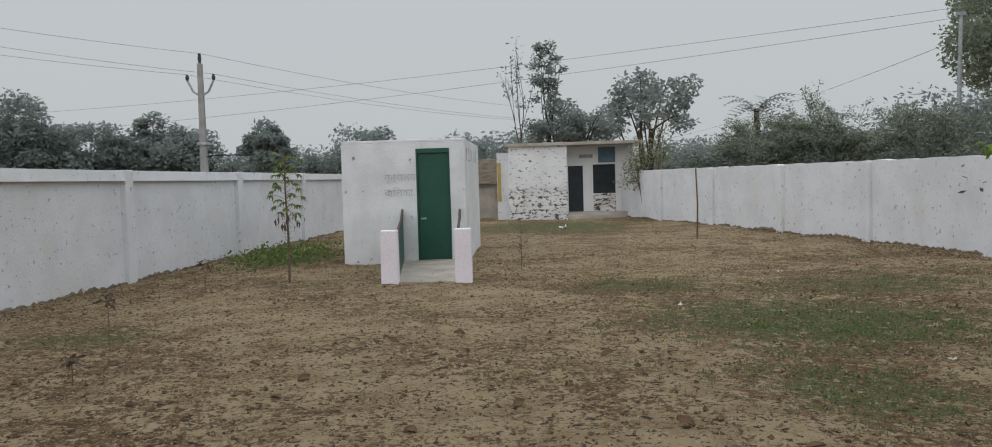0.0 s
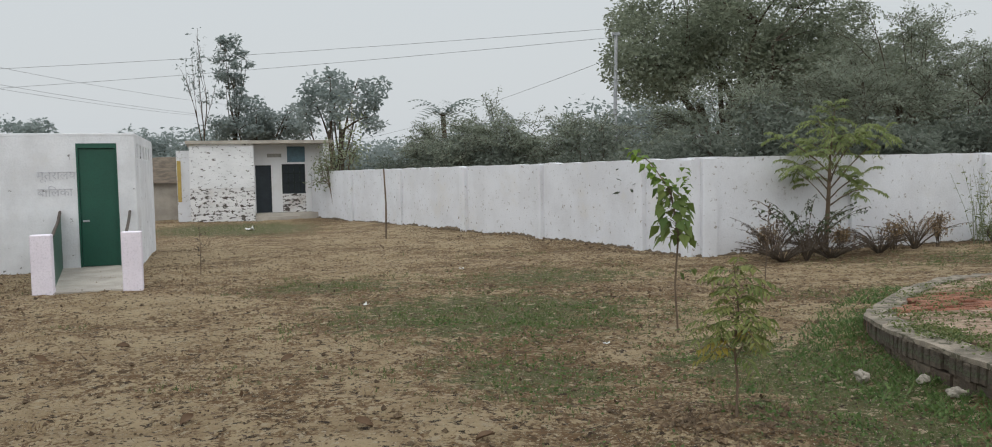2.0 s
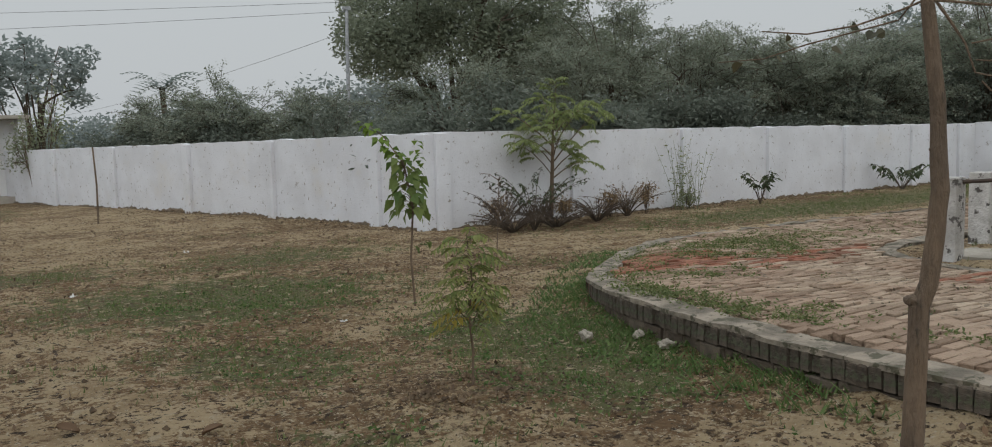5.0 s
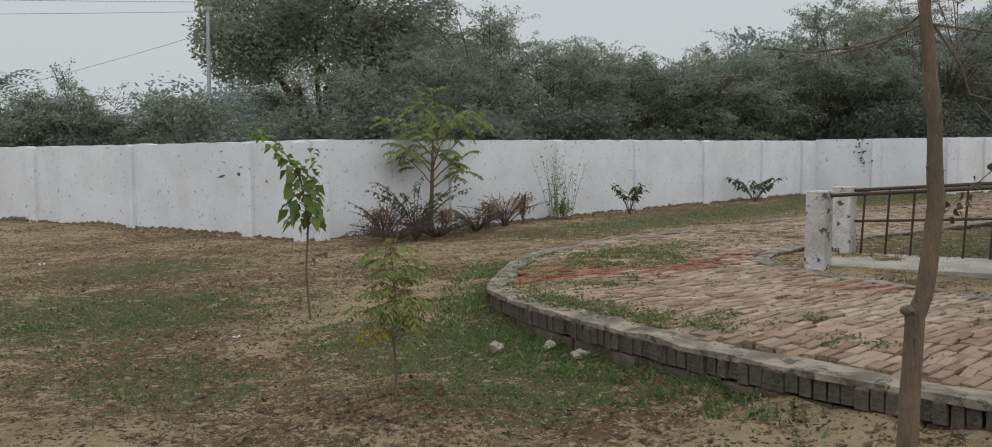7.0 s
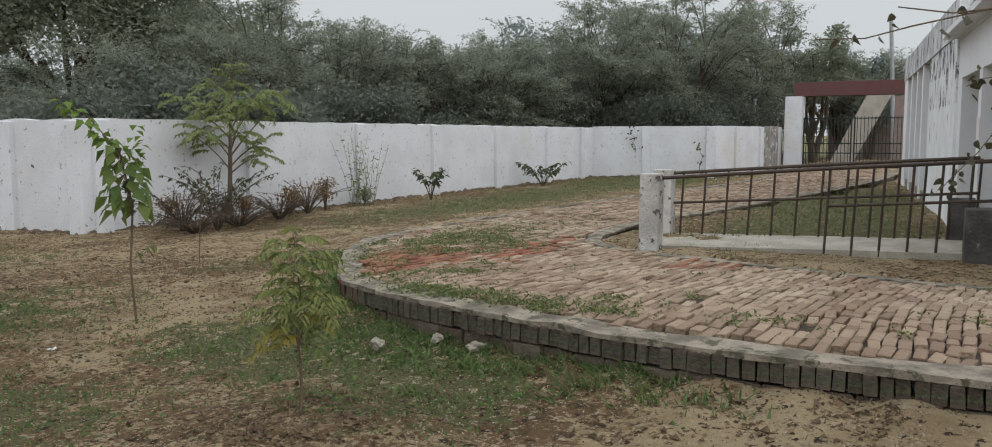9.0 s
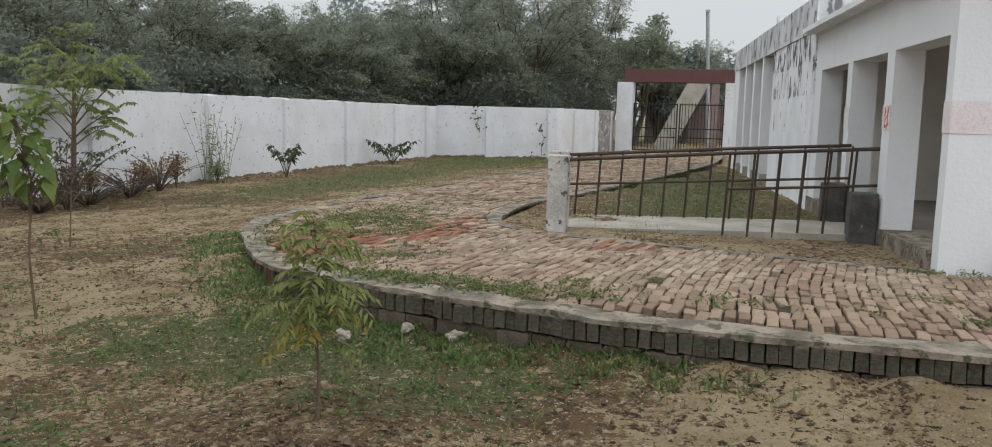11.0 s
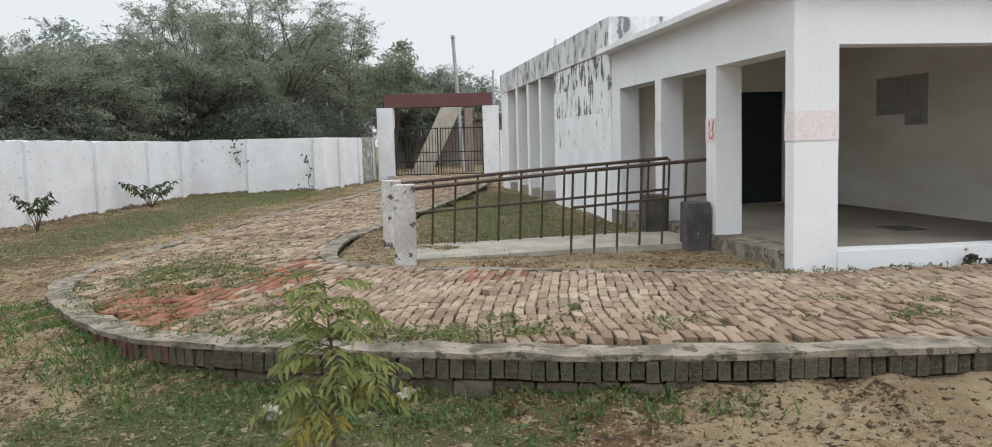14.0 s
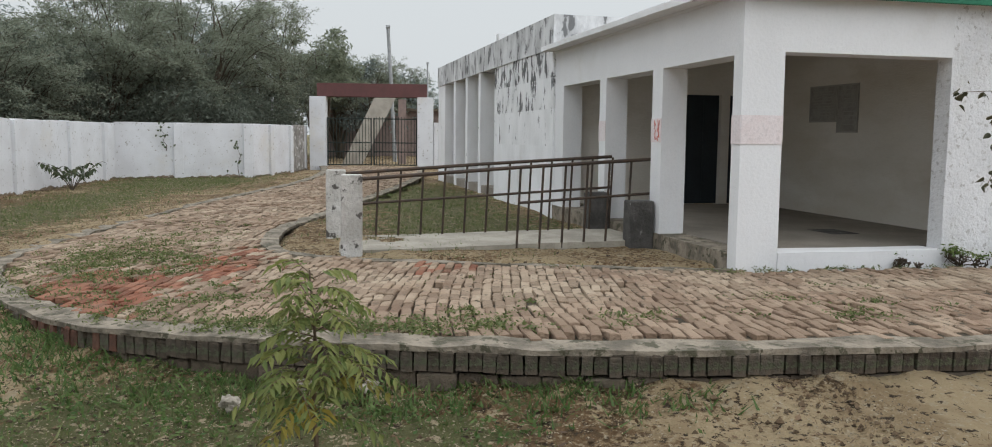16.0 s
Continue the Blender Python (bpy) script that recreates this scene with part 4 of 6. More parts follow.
def bars_mesh(name, segs, mat, parent, sides=6, least=0.0):
    v, f = [], []
    for pts, rad in segs:
        if rad[0] < least:
            continue
        base = len(v)
        k = sides if rad[0] > 0.03 else 4
        for i, p in enumerate(pts):
            d = Vector(np.array(pts[min(i + 1, len(pts) - 1)]) - np.array(pts[max(i - 1, 0)])).normalized()
            u, w = frame_across(d, Vector(np.array(pts[-1]) - np.array(pts[0])))
            for a in range(k):
                t = 2 * math.pi * a / k
                v.append(tuple(Vector(p) + u * (math.cos(t) * rad[i]) + w * (math.sin(t) * rad[i])))
        for i in range(len(pts) - 1):
            for a in range(k):
                b = (a + 1) % k
                f.append((base + i * k + a, base + i * k + b, base + (i + 1) * k + b, base + (i + 1) * k + a))
    return quads_mesh(name, v, f, mat, parent, True)


def tree(label, at, tall, wide, seed, leaf, size, per_twig, scatter, depth=4, trunk=0.2, spread=0.75, kids=3, droop=0.0, first=0.35, flat=1.0, stems=1, category="tree", bark="bark", group="trees behind the wall", least=0.0):
    """A trunk with limbs, fitted to a height and a width, and a crown of many small leaves round its twigs."""
    rng = np.random.default_rng(seed)
    t = thing("tree", label, category, group, at=at)
    segs, twigs, starts = [], [], []
    for s in range(stems):
        starts.append(len(segs))
        d = rng.normal(size=3) * (0.12 if stems == 1 else 0.35)
        d[2] = 1
        grow(rng, (0.15 * s, 0.1 * s, -0.1), d / np.linalg.norm(d), first, 1.0, depth, spread, 0.16, twigs, segs, droop, 0.74, kids)
    tw = np.array(twigs)
    kz = tall * 0.96 / tw[:, 2].max()
    kx = wide / 2 / np.percentile(np.hypot(tw[:, 0], tw[:, 1]), 93)
    k = np.array([kx, kx, kz])
    segs = [([p * k for p in pts], [max(r * trunk, 0.006) for r in rad]) for pts, rad in segs]
    tw = tw * k
    for a, b in zip(starts, starts[1:] + [len(segs)]):
        bars_mesh("trunk", segs[a:b], M[bark], t, 7, least)
    c = np.repeat(tw, per_twig, axis=0)
    c = c + np.clip(rng.normal(size=c.shape), -1.7, 1.7) * scatter * np.array([1, 1, 0.55 * flat])
    c = c[c[:, 2] > 0.15]
    leaves("crown", c, size, M[leaf], t, rng, 2.0, 0.2)
    return t


def arc(a, b, lift, n=4):
    """Points on a bowed line from a to b; its middle stands off by lift."""
    a, b, lift = np.array(a, float), np.array(b, float), np.array(lift, float)
    return [a + (b - a) * u + lift * 4 * u * (1 - u) for u in np.linspace(0, 1, n + 1)]


def thorn_tree(label, at, tall, wide, seed, leaf="leaf_acacia", limbs=40, sprays=11, per=52, size=0.052, low=0.3, group="trees behind the wall"):
    """Several leaning stems, bowed limbs out to a domed crown, and flat drooping sprays of fine leaves along them."""
    rng = np.random.default_rng(seed)
    t = thing("tree", label, "tree", group, at=at)
    c, twigs = [], []
    k_size = (wide / 6.0) ** 0.5
    stems = []
    for k in range(4):
        a = k * 1.7 + rng.uniform(0, 0.8)
        tip = np.array([math.cos(a) * wide * 0.16, math.sin(a) * wide * 0.16, tall * rng.uniform(0.5, 0.68)])
        pts = arc((0.12 * k - 0.2, 0.1 * (k % 2), -0.15), tip, (rng.normal() * 0.15, rng.normal() * 0.15, 0.0), 5)
        stems.append(pts)
        bars_mesh("trunk", [(pts, list(np.linspace(0.1, 0.04, 6) * k_size))], M["bark"], t, 6)
    for k in range(limbs):
        a, e = rng.uniform(0, 2 * math.pi), math.asin(rng.uniform(-0.3, 1.0))
        r = rng.uniform(0.72, 1.0)
        end = np.array([math.cos(a) * math.cos(e) * wide / 2 * r, math.sin(a) * math.cos(e) * wide / 2 * r, tall * (low + 0.22) + math.sin(e) * tall * (0.78 - low) * r])
        st = stems[int(((a / 1.7) + 0.5) % 4)]
        q = st[rng.integers(2, 6)]
        limb = arc(q, end, (0, 0, 0.16 * np.linalg.norm(end - q)), 5)
        twigs.append((limb, list(np.linspace(0.024, 0.008, 6) * k_size)))
        for j in range(sprays):
            i = rng.integers(2, 6)
            p = limb[i] + rng.normal(size=3) * 0.08
            d = (limb[-1] - limb[0]) / (np.linalg.norm(limb[-1] - limb[0]) + 1e-6) * 0.7 + rng.normal(size=3) * (0.85, 0.85, 0.22)
            d /= np.linalg.norm(d)
            n = rng.uniform(0.5, 1.15) * k_size
            q2 = p + d * n + (0, 0, -0.14 * n)
            sp = arc(p, q2, (0, 0, 0.12 * n), 3)
            twigs.append((sp, [0.007, 0.006, 0.005, 0.003]))
            u = rng.uniform(0.1, 1, per)[:, None]
            c.append(p + (q2 - p) * u + (0, 0, 1) * (0.48 * n * u * (1 - u)) + rng.normal(size=(per, 3)) * (0.1, 0.1, 0.045) * k_size)
    tagged(bars_mesh("branch", twigs, M["bark"], t, 4), kind="stuff")
    c = np.concatenate(c)
    c = c[c[:, 2] > 0.2]
    leaves("crown", c, size * k_size, M[leaf], t, rng, 2.0, 0.1, 0.7)
    return t


def lobed_tree(label, at, tall, wide, seed, leaf, lobes=40, per=420, size=0.09, low=0.35, trunk=0.25, cone=0.0, group="trees behind the wall", lobe=0.13, stems=3):
    """A trunk that forks into limbs, each carrying a rounded tuft of leaves; the tufts form an uneven crown with gaps."""
    rng = np.random.default_rng(seed)
    t = thing("tree", label, "tree", group, at=at)
    forks = []
    for k in range(stems):
        a = k * 6.28 / stems + rng.uniform(0, 1)
        tip = (math.cos(a) * wide * 0.1, math.sin(a) * wide * 0.1, tall * (low + 0.12))
        pts = arc((0, 0, -0.2), tip, (math.cos(a + 2) * 0.12, math.sin(a + 2) * 0.12, 0), 5)
        forks.append(pts)
        bars_mesh("trunk", [(pts, list(np.linspace(trunk, trunk * 0.55, 6)))], M["bark"], t, 8)
    limbs, c, mains = [], [], []
    mid = tall * (low + 1) / 2
    w = wide / 2
    for k in range(9):
        a = k * 2.4 + rng.uniform(-0.3, 0.3)
        e = np.array([math.cos(a) * w * rng.uniform(0.25, 0.75), math.sin(a) * w * rng.uniform(0.25, 0.75), mid + (tall - mid) * rng.uniform(-0.35, 0.6)])
        q = forks[k % stems][rng.integers(2, 6)]
        mains.append(arc(q, e, rng.normal(size=3) * 0.05 * wide * 0.4, 5))
        limbs.append((mains[-1], list(np.linspace(trunk * 0.5, trunk * 0.15, 6))))
    for k in range(lobes):
        a, e = k * 2.4 + rng.uniform(-0.5, 0.5), math.asin(rng.uniform(-0.7, 1.0))
        r = rng.uniform(0.6, 1.0) if k % 3 else rng.uniform(0.2, 0.6)
        wk = w * (1 - cone * max(0.0, math.sin(e)))
        end = np.array([math.cos(a) * math.cos(e) * wk * r, math.sin(a) * math.cos(e) * wk * r, mid + math.sin(e) * (tall - mid) * r * 0.93])
        near_by = min((p for m in mains for p in m[2:]), key=lambda p: np.linalg.norm(p - end))
        limbs.append((arc(near_by, end, rng.normal(size=3) * 0.12, 3), list(np.linspace(trunk * 0.14, 0.012, 4))))
        rad = (wide * lobe) * rng.uniform(0.65, 1.25)
        d = rng.normal(size=(per, 3))
        d /= np.linalg.norm(d, axis=1)[:, None]
        c.append(end + d * (rad * rng.uniform(0.2, 1.15, per) ** 0.6)[:, None] * (1, 1, 0.72))
    tagged(bars_mesh("branch", limbs, M["bark"], t, 6), kind="stuff")
    leaves("crown", np.concatenate(c), size, M[leaf], t, rng, 1.9, 0.25)
    return t


M["leaf_pale"] = leaf_material("pale_dusty_leaf", (0.2, 0.23, 0.13), (0.27, 0.29, 0.19), 0.45)
# crowns behind the walls: haze is painted in through their leaf colours
lobed_tree("large spreading dark green tree behind the white wall", (19.2, 27.2, 0), 9.2, 9.8, 1, "leaf_dark", 84, 620, 0.09, 0.3, 0.26, 0.0, lobe=0.105)
lobed_tree("large spreading dark green tree behind the white wall", (25.5, 26.5, 0), 6.8, 7.6, 2, "leaf_dark", 44, 420, 0.09, 0.2, 0.22, 0.0, lobe=0.13)
THORN = [((9.6, 25.7), 3.4, 4.6, 11), ((9.0, 29.3), 3.3, 3.3, 12), ((11.4, 22.9), 3.0, 3.4, 13), ((20.6, 20.5), 6.5, 5.4, 14), ((19.5, 16.4), 4.6, 4.4, 15), ((22.3, 16.2), 4.6, 4.2, 16),
         ((25.6, 19.5), 5.3, 5.5, 17), ((24.0, 15.4), 4.1, 4.0, 18), ((27.0, 15.4), 4.8, 4.6, 19), ((30.9, 13.2), 6.3, 7.0, 20), ((34.9, 10.6), 7.6, 7.0, 21), ((25.5, 14.4), 4.2, 4.4, 22),
         ((31.8, 11.6), 4.4, 4.6, 23), ((34.8, 21.3), 5.3, 6.2, 24), ((36.9, 18.6), 6.7, 6.6, 25), ((37.9, 14.9), 8.0, 7.8, 26), ((40.0, 11.4), 9.0, 7.6, 27), ((42.9, 8.9), 8.5, 5.4, 28),
         ((50.7, 4.5), 6.4, 5.2, 29), ((56.7, 2.2), 6.2, 4.6, 30), ((32.5, 16.2), 5.0, 6.6, 31), ((36.2, 12.8), 4.8, 6.6, 32), ((38.8, 9.6), 4.7, 5.0, 33), ((14.6, 20.6), 4.0, 4.6, 34), ((16.8, 18.6), 4.4, 4.4, 35), ((29.4, 18.4), 4.4, 5.6, 36)]
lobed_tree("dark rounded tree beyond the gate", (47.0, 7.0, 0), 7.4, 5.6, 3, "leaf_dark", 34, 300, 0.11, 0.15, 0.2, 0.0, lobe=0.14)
# this farther crown has the haze put into its leaf colour
lobed_tree("dark rounded tree beyond the gate", (52.0, 6.0, 0), 6.7, 5.0, 4, "leaf_hazed", 34, 260, 0.12, 0.15, 0.2, 0.0, lobe=0.14)
for (ax, ay), h, w, sd in THORN:
    thorn_tree("feathery grey-green thorn tree rising behind the wall", (ax, ay, 0), h, w, sd)
# undergrowth close behind the walls; the shade under the trees is in its leaf colour
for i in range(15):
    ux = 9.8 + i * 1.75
    tree("low thorn bush behind the wall, shade painted into its leaves", (ux, 14.3 + 0.5 * math.sin(i * 2.3), 0), 2.5 + 0.5 * math.sin(i * 1.7), 3.0, 60 + i, "leaf_under", 0.06, 20, 0.3, 3, 0.06, 0.9, 3, 0, 0.3, 1.0, 3, "bush", group="bushes behind the wall")
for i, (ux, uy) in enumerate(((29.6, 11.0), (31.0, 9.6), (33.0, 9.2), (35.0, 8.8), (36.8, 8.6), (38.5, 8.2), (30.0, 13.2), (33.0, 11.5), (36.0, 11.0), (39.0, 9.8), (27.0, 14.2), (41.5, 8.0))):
    tree("low thorn bush behind the wall, shade painted into its leaves", (ux, uy, 0), 3.2 if i < 6 else 4.6, 3.2 if i < 6 else 4.8, 90 + i, "leaf_under", 0.06, 20, 0.3, 3, 0.06, 0.9, 3, 0, 0.3, 1.0, 3, "bush", group="bushes behind the wall")
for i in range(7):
    tree("low thorn bush behind the wall, shade painted into its leaves", (9.8 - 0.35 * i, 16.5 + i * 2.3, 0), 2.3 + 0.5 * math.sin(i * 2.1), 3.0, 80 + i, "leaf_under", 0.06, 20, 0.3, 3, 0.06, 0.9, 3, 0, 0.3, 1.0, 3, "bush", group="bushes behind the wall")
# by the school room; most crowns take the leaf colour with haze mixed in
lobed_tree("broad-leaved young tree beside the school room", (6.2, 35.0, 0), 6.2, 4.6, 31, "leaf_hazed", 34, 85, 0.12, 0.42, 0.1, 0.0, "trees by the school room", 0.1)
lobed_tree("dark round tree behind the school room", (3.6, 41.0, 0), 5.4, 4.6, 32, "leaf_hazed", 30, 260, 0.1, 0.25, 0.14, 0.0, "trees by the school room", 0.14)
lobed_tree("tall slim tree with hanging leaves", (2.6, 42.0, 0), 8.9, 2.0, 33, "leaf_hazed", 30, 60, 0.1, 0.45, 0.07, 0.5, "trees by the school room", 0.15, 1)
tree("slim nearly bare tree with few leaves", (1.2, 40.0, 0), 8.3, 2.0, 34, "leaf_hazed", 0.09, 2, 0.15, 3, 0.07, 0.5, 3, group="trees by the school room")
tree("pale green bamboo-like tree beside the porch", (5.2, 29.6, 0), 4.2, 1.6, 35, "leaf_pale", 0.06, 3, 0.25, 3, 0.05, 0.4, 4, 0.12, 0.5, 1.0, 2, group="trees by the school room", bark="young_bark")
tree("leafy bush behind the cabin roof", (-2.5, 36.0, 0), 3.3, 3.0, 36, "leaf_hazed", 0.1, 6, 0.22, 3, 0.05, 0.9, group="trees by the school room")
FAR = [(-34.5, 58.4, 8.0, 5.0, 0.0), (-31.5, 58.4, 9.0, 4.6, 0.3), (-29.3, 60.3, 6.6, 4.6, 0.2), (-26.9, 61.0, 5.2, 4.0, 0.4), (-24.9, 62.3, 7.0, 3.2, 0.5), (-22.6, 62.3, 6.5, 5.0, 0.4), (-14.6, 55.3, 5.9, 3.0, 0.7),
       (-8.4, 60.3, 5.6, 5.0, 0.0), (-12.4, 64.2, 4.3, 5.0, 0.0), (-18.6, 66.0, 3.9, 6.0, 0.2), (-2.2, 70.0, 5.2, 5.0, 0.2), (-36.0, 80.0, 5.6, 7.0, 0.2), (-30.0, 82.0, 5.0, 7.0, 0.2), (-5.4, 66.0, 4.4, 5.0, 0.0), (2.0, 62.0, 4.6, 6.0, 0.0),
       (8.0, 60.0, 3.6, 7.0, 0.0), (14.0, 60.0, 3.6, 7.0, 0.0), (20.0, 54.0, 4.6, 7.0, 0.2), (27.0, 46.0, 6.0, 8.0, 0.0), (34.0, 38.0, 6.8, 9.0, 0.0), (40.0, 30.0, 6.4, 9.0, 0.0), (48.0, 22.0, 8.5, 9.0, 0.0), (52.0, 13.0, 7.8, 8.0, 0.0), (58.0, 3.0, 5.0, 8.0, 0.0), (55.0, -6.0, 2.6, 8.0, 0.0)]
# the haze on these trees is painted: their leaf colour is paled
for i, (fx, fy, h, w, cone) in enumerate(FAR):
    lobed_tree("distant tree, haze painted into its grey-green leaves", (fx, fy, 0), h * 1.02, w * 1.3, 100 + i, "leaf_hazed", 32, 260, 0.17, 0.05, 0.16, cone * 0.8, "distant trees", 0.17, 1)


def palm():
    t = thing("palm", "small date palm in the hazy distance", "palm", at=(13.4, 44, 0))
    part("trunk", new_tube([(0, 0, -0.2), (0.1, 0, 2.4), (0, 0, 4.7)], [0.18, 0.15, 0.14], 8), M["bark"], t)
    rng = np.random.default_rng(5)
    for k in range(16):
        a, rise = k * 2.4, rng.uniform(0.1, 1.1)
        pts = [np.array([math.cos(a) * r, math.sin(a) * r, 4.7 + rise * r - 0.42 * r * r]) for r in np.linspace(0, 1.7, 9)]
        v, f = [], []
        for q, p in enumerate(pts[1:]):
            for sg in (-1, 1):
                s = np.array([-math.sin(a), math.cos(a), -0.3]) * sg * (0.42 - 0.03 * q)
                b = len(v)
                v += [p, p + s * 0.5 + (0, 0, 0.03), p + s + np.array([math.cos(a), math.sin(a), 0]) * 0.25, p + np.array([math.cos(a), math.sin(a), 0]) * 0.07]
                f.append((b, b + 1, b + 2, b + 3))
        # fronds share the leaf colour that carries the haze
        quads_mesh("frond", v, f, M["leaf_hazed"], t)


palm()


def stem_plant(name, label, category, at, stem, radii, sprays, leaf, size, seed, group="young plants in the yard", length=2.4, bark="young_bark", droop=0.5):
    """A young plant: a stem, thin shoots, and leaves set along the shoots. sprays: (start on stem, end, leaves)."""
    rng = np.random.default_rng(seed)
    t = thing(name, label, category, group, at=(at[0], at[1], float(height(at[0], at[1]))))
    segs, c = [(([np.array(p, float) for p in stem]), radii)], []
    for a, b, n in sprays:
        a, b = np.array(a, float), np.array(b, float)
        mid = (a + b) / 2 + (0, 0, 0.12 * np.linalg.norm(b - a))
        segs.append(([a, mid, b], [0.005, 0.004, 0.002]))
        u = np.sqrt(rng.uniform(0.05, 1, n))[:, None]
        c.append((1 - u) ** 2 * a + 2 * u * (1 - u) * mid + u * u * b + rng.normal(size=(n, 3)) * 0.015)
    bars_mesh("stem", segs[:1], M[bark], t, 7)
    tagged(bars_mesh("twig_growth", segs[1:], M[bark], t, 5), kind="stuff")
    leaves("foliage", np.concatenate(c), size, M[leaf], t, rng, length, droop)
    return t


def whorl(rng, stem_at, n, reach, rise, per):
    out = []
    for k in range(n):
        a = k * 2.4 + rng.uniform(-0.4, 0.4)
        p = np.array(stem_at(k / max(n - 1, 1)))
        r = reach * rng.uniform(0.7, 1.15)
        out.append((p, p + np.array([math.cos(a) * r, math.sin(a) * r, rise * r]), per))
    return out


def leaf_mesh(name, items, mat, parent):
    """Leaves with a fold along the midrib and a bent tip. items: (base, direction, upward normal, length, width)."""
    it = [np.array([q[k] for q in items], float) for k in range(5)]
    p, d, n, ln, w = it[0], it[1], it[2], it[3][:, None], it[4][:, None]
    d = d / np.linalg.norm(d, axis=1)[:, None]
    sd = np.cross(d, n)
    sd /= np.linalg.norm(sd, axis=1)[:, None] + 1e-9
    n = np.cross(sd, d)
    v = np.stack([p, p + d * ln * 0.38 + sd * w / 2 + n * w * 0.14, p + d * ln * 0.94 - n * ln * 0.2, p + d * ln * 0.38 - sd * w / 2 + n * w * 0.14, p + d * ln * 0.5 - n * ln * 0.03], 1).reshape(-1, 3)
    f = np.array([(0, 1, 4), (1, 2, 4), (2, 3, 4), (3, 0, 4)])
    f = (np.arange(len(p))[:, None, None] * 5 + f[None]).reshape(-1, 3)
    return quads_mesh(name, v, f, M[mat], parent)


def pinnate(rng, start, az, rise, length, pairs, size, width, droop, items, ribs, bare=0.25):
    """One compound leaf: a bowed rib with pairs of leaflets."""
    h = np.array([math.cos(az), math.sin(az), 0.0])
    at = lambda u: np.array(start) + h * (length * u * math.cos(rise)) + np.array([0, 0, length * (math.sin(rise) * u - droop * u * u)])
    ribs.append(([at(0), at(0.5), at(1)], [0.0028, 0.002, 0.001]))
    side = np.array([-h[1], h[0], 0.0])
    for u in np.linspace(bare, 1.0, pairs):
        fwd = at(min(u + 0.05, 1.05)) - at(u - 0.05)
        fwd /= np.linalg.norm(fwd)
        for sg in (-1, 1):
            d = fwd * rng.uniform(0.45, 0.8) + side * sg + np.array([0, 0, -rng.uniform(0.15, 0.6)])
            k = rng.uniform(0.75, 1.2) * (1.05 - 0.35 * abs(u - 0.55))
            items.append((at(u), d, np.array([0, 0, 1.0]) + rng.normal(size=3) * 0.25, size * k, width * k))


def young_plant(label, at, stem, radii, category="sapling", group="young plants in the yard", bark="young_bark"):
    t = thing("sapling", label, category, group, at=(at[0], at[1], float(height(at[0], at[1]))))
    bars_mesh("stem", [([np.array(p, float) for p in stem], radii)], M[bark], t, 7)
    return t


def ribs_part(ribs, t, bark="young_bark"):
    tagged(bars_mesh("twig_growth", ribs, M[bark], t, 4), kind="stuff")


rng = np.random.default_rng(7)


def broad_sapling():
    t = young_plant("slender sapling with broad dark leaves and lime tip", (4.54, 7.09), [(0, 0, -0.05), (-0.02, 0.02, 0.4), (0.01, 0.0, 0.85), (-0.03, 0.07, 1.22), (-0.13, 0.26, 1.46), (-0.22, 0.43, 1.58)], [0.013, 0.012, 0.011, 0.009, 0.006, 0.003])
    rng = np.random.default_rng(41)
    dark, lime, ribs = [], [], []
    for k in range(60):
        u = k / 59
        p = np.array([0.01 - 0.05 * u, 0.08 * u, 0.78 + 0.46 * u])
        a = k * 2.4 + rng.uniform(-0.4, 0.4)
        r = rng.uniform(0.05, 0.17) * (1 - 0.3 * u)
        q = p + np.array([math.cos(a) * r, math.sin(a) * r, 0.03])
        ribs.append(([p, (p + q) / 2 + (0, 0, 0.02), q], [0.003, 0.0025, 0.002]))
        size = 0.18 - 0.06 * u
        dark.append((q, np.array([math.cos(a), math.sin(a), -rng.uniform(0.3, 1.1)]), np.array([0, 0, 1.0]) + rng.normal(size=3) * 0.4, size, size * 0.68))
    for k in range(5):
        dark.append((np.array([0.02 + 0.025 * k, -0.02 * k, 0.52 + 0.012 * k]), np.array([0.7, -0.5, -0.4]) + rng.normal(size=3) * 0.4, np.array([0, 0, 1.0]), 0.09, 0.06))
    ribs.append(([np.array([0.0, 0, 0.47]), np.array([0.07, -0.05, 0.53]), np.array([0.14, -0.1, 0.56])], [0.003, 0.0025, 0.002]))
    for k in range(38):
        u = rng.uniform(0, 1)
        p = np.array([-0.03 - 0.2 * u, 0.07 + 0.37 * u, 1.22 + 0.37 * u])
        a = rng.uniform(0, 6.3)
        lime.append((p + np.array([math.cos(a), math.sin(a), 0.2]) * 0.03, np.array([math.cos(a), math.sin(a), -rng.uniform(0, 0.7)]), np.array([0, 0, 1.0]) + rng.normal(size=3) * 0.3, 0.095, 0.065))
    for k in range(14):
        a = rng.uniform(0, 6.3)
        lime.append((np.array([0.05, -0.03, 1.3]) + rng.normal(size=3) * 0.05, np.array([math.cos(a), math.sin(a), -0.3]), np.array([0, 0, 1.0]), 0.09, 0.06))
    ribs_part(ribs, t)
    leaf_mesh("foliage", dark, "leaf_fresh", t)
    t.scale.z = 1.11
    leaf_mesh("lime_tip", lime, "leaf_lime", t)["label"] = "lime green young leaves"


broad_sapling()


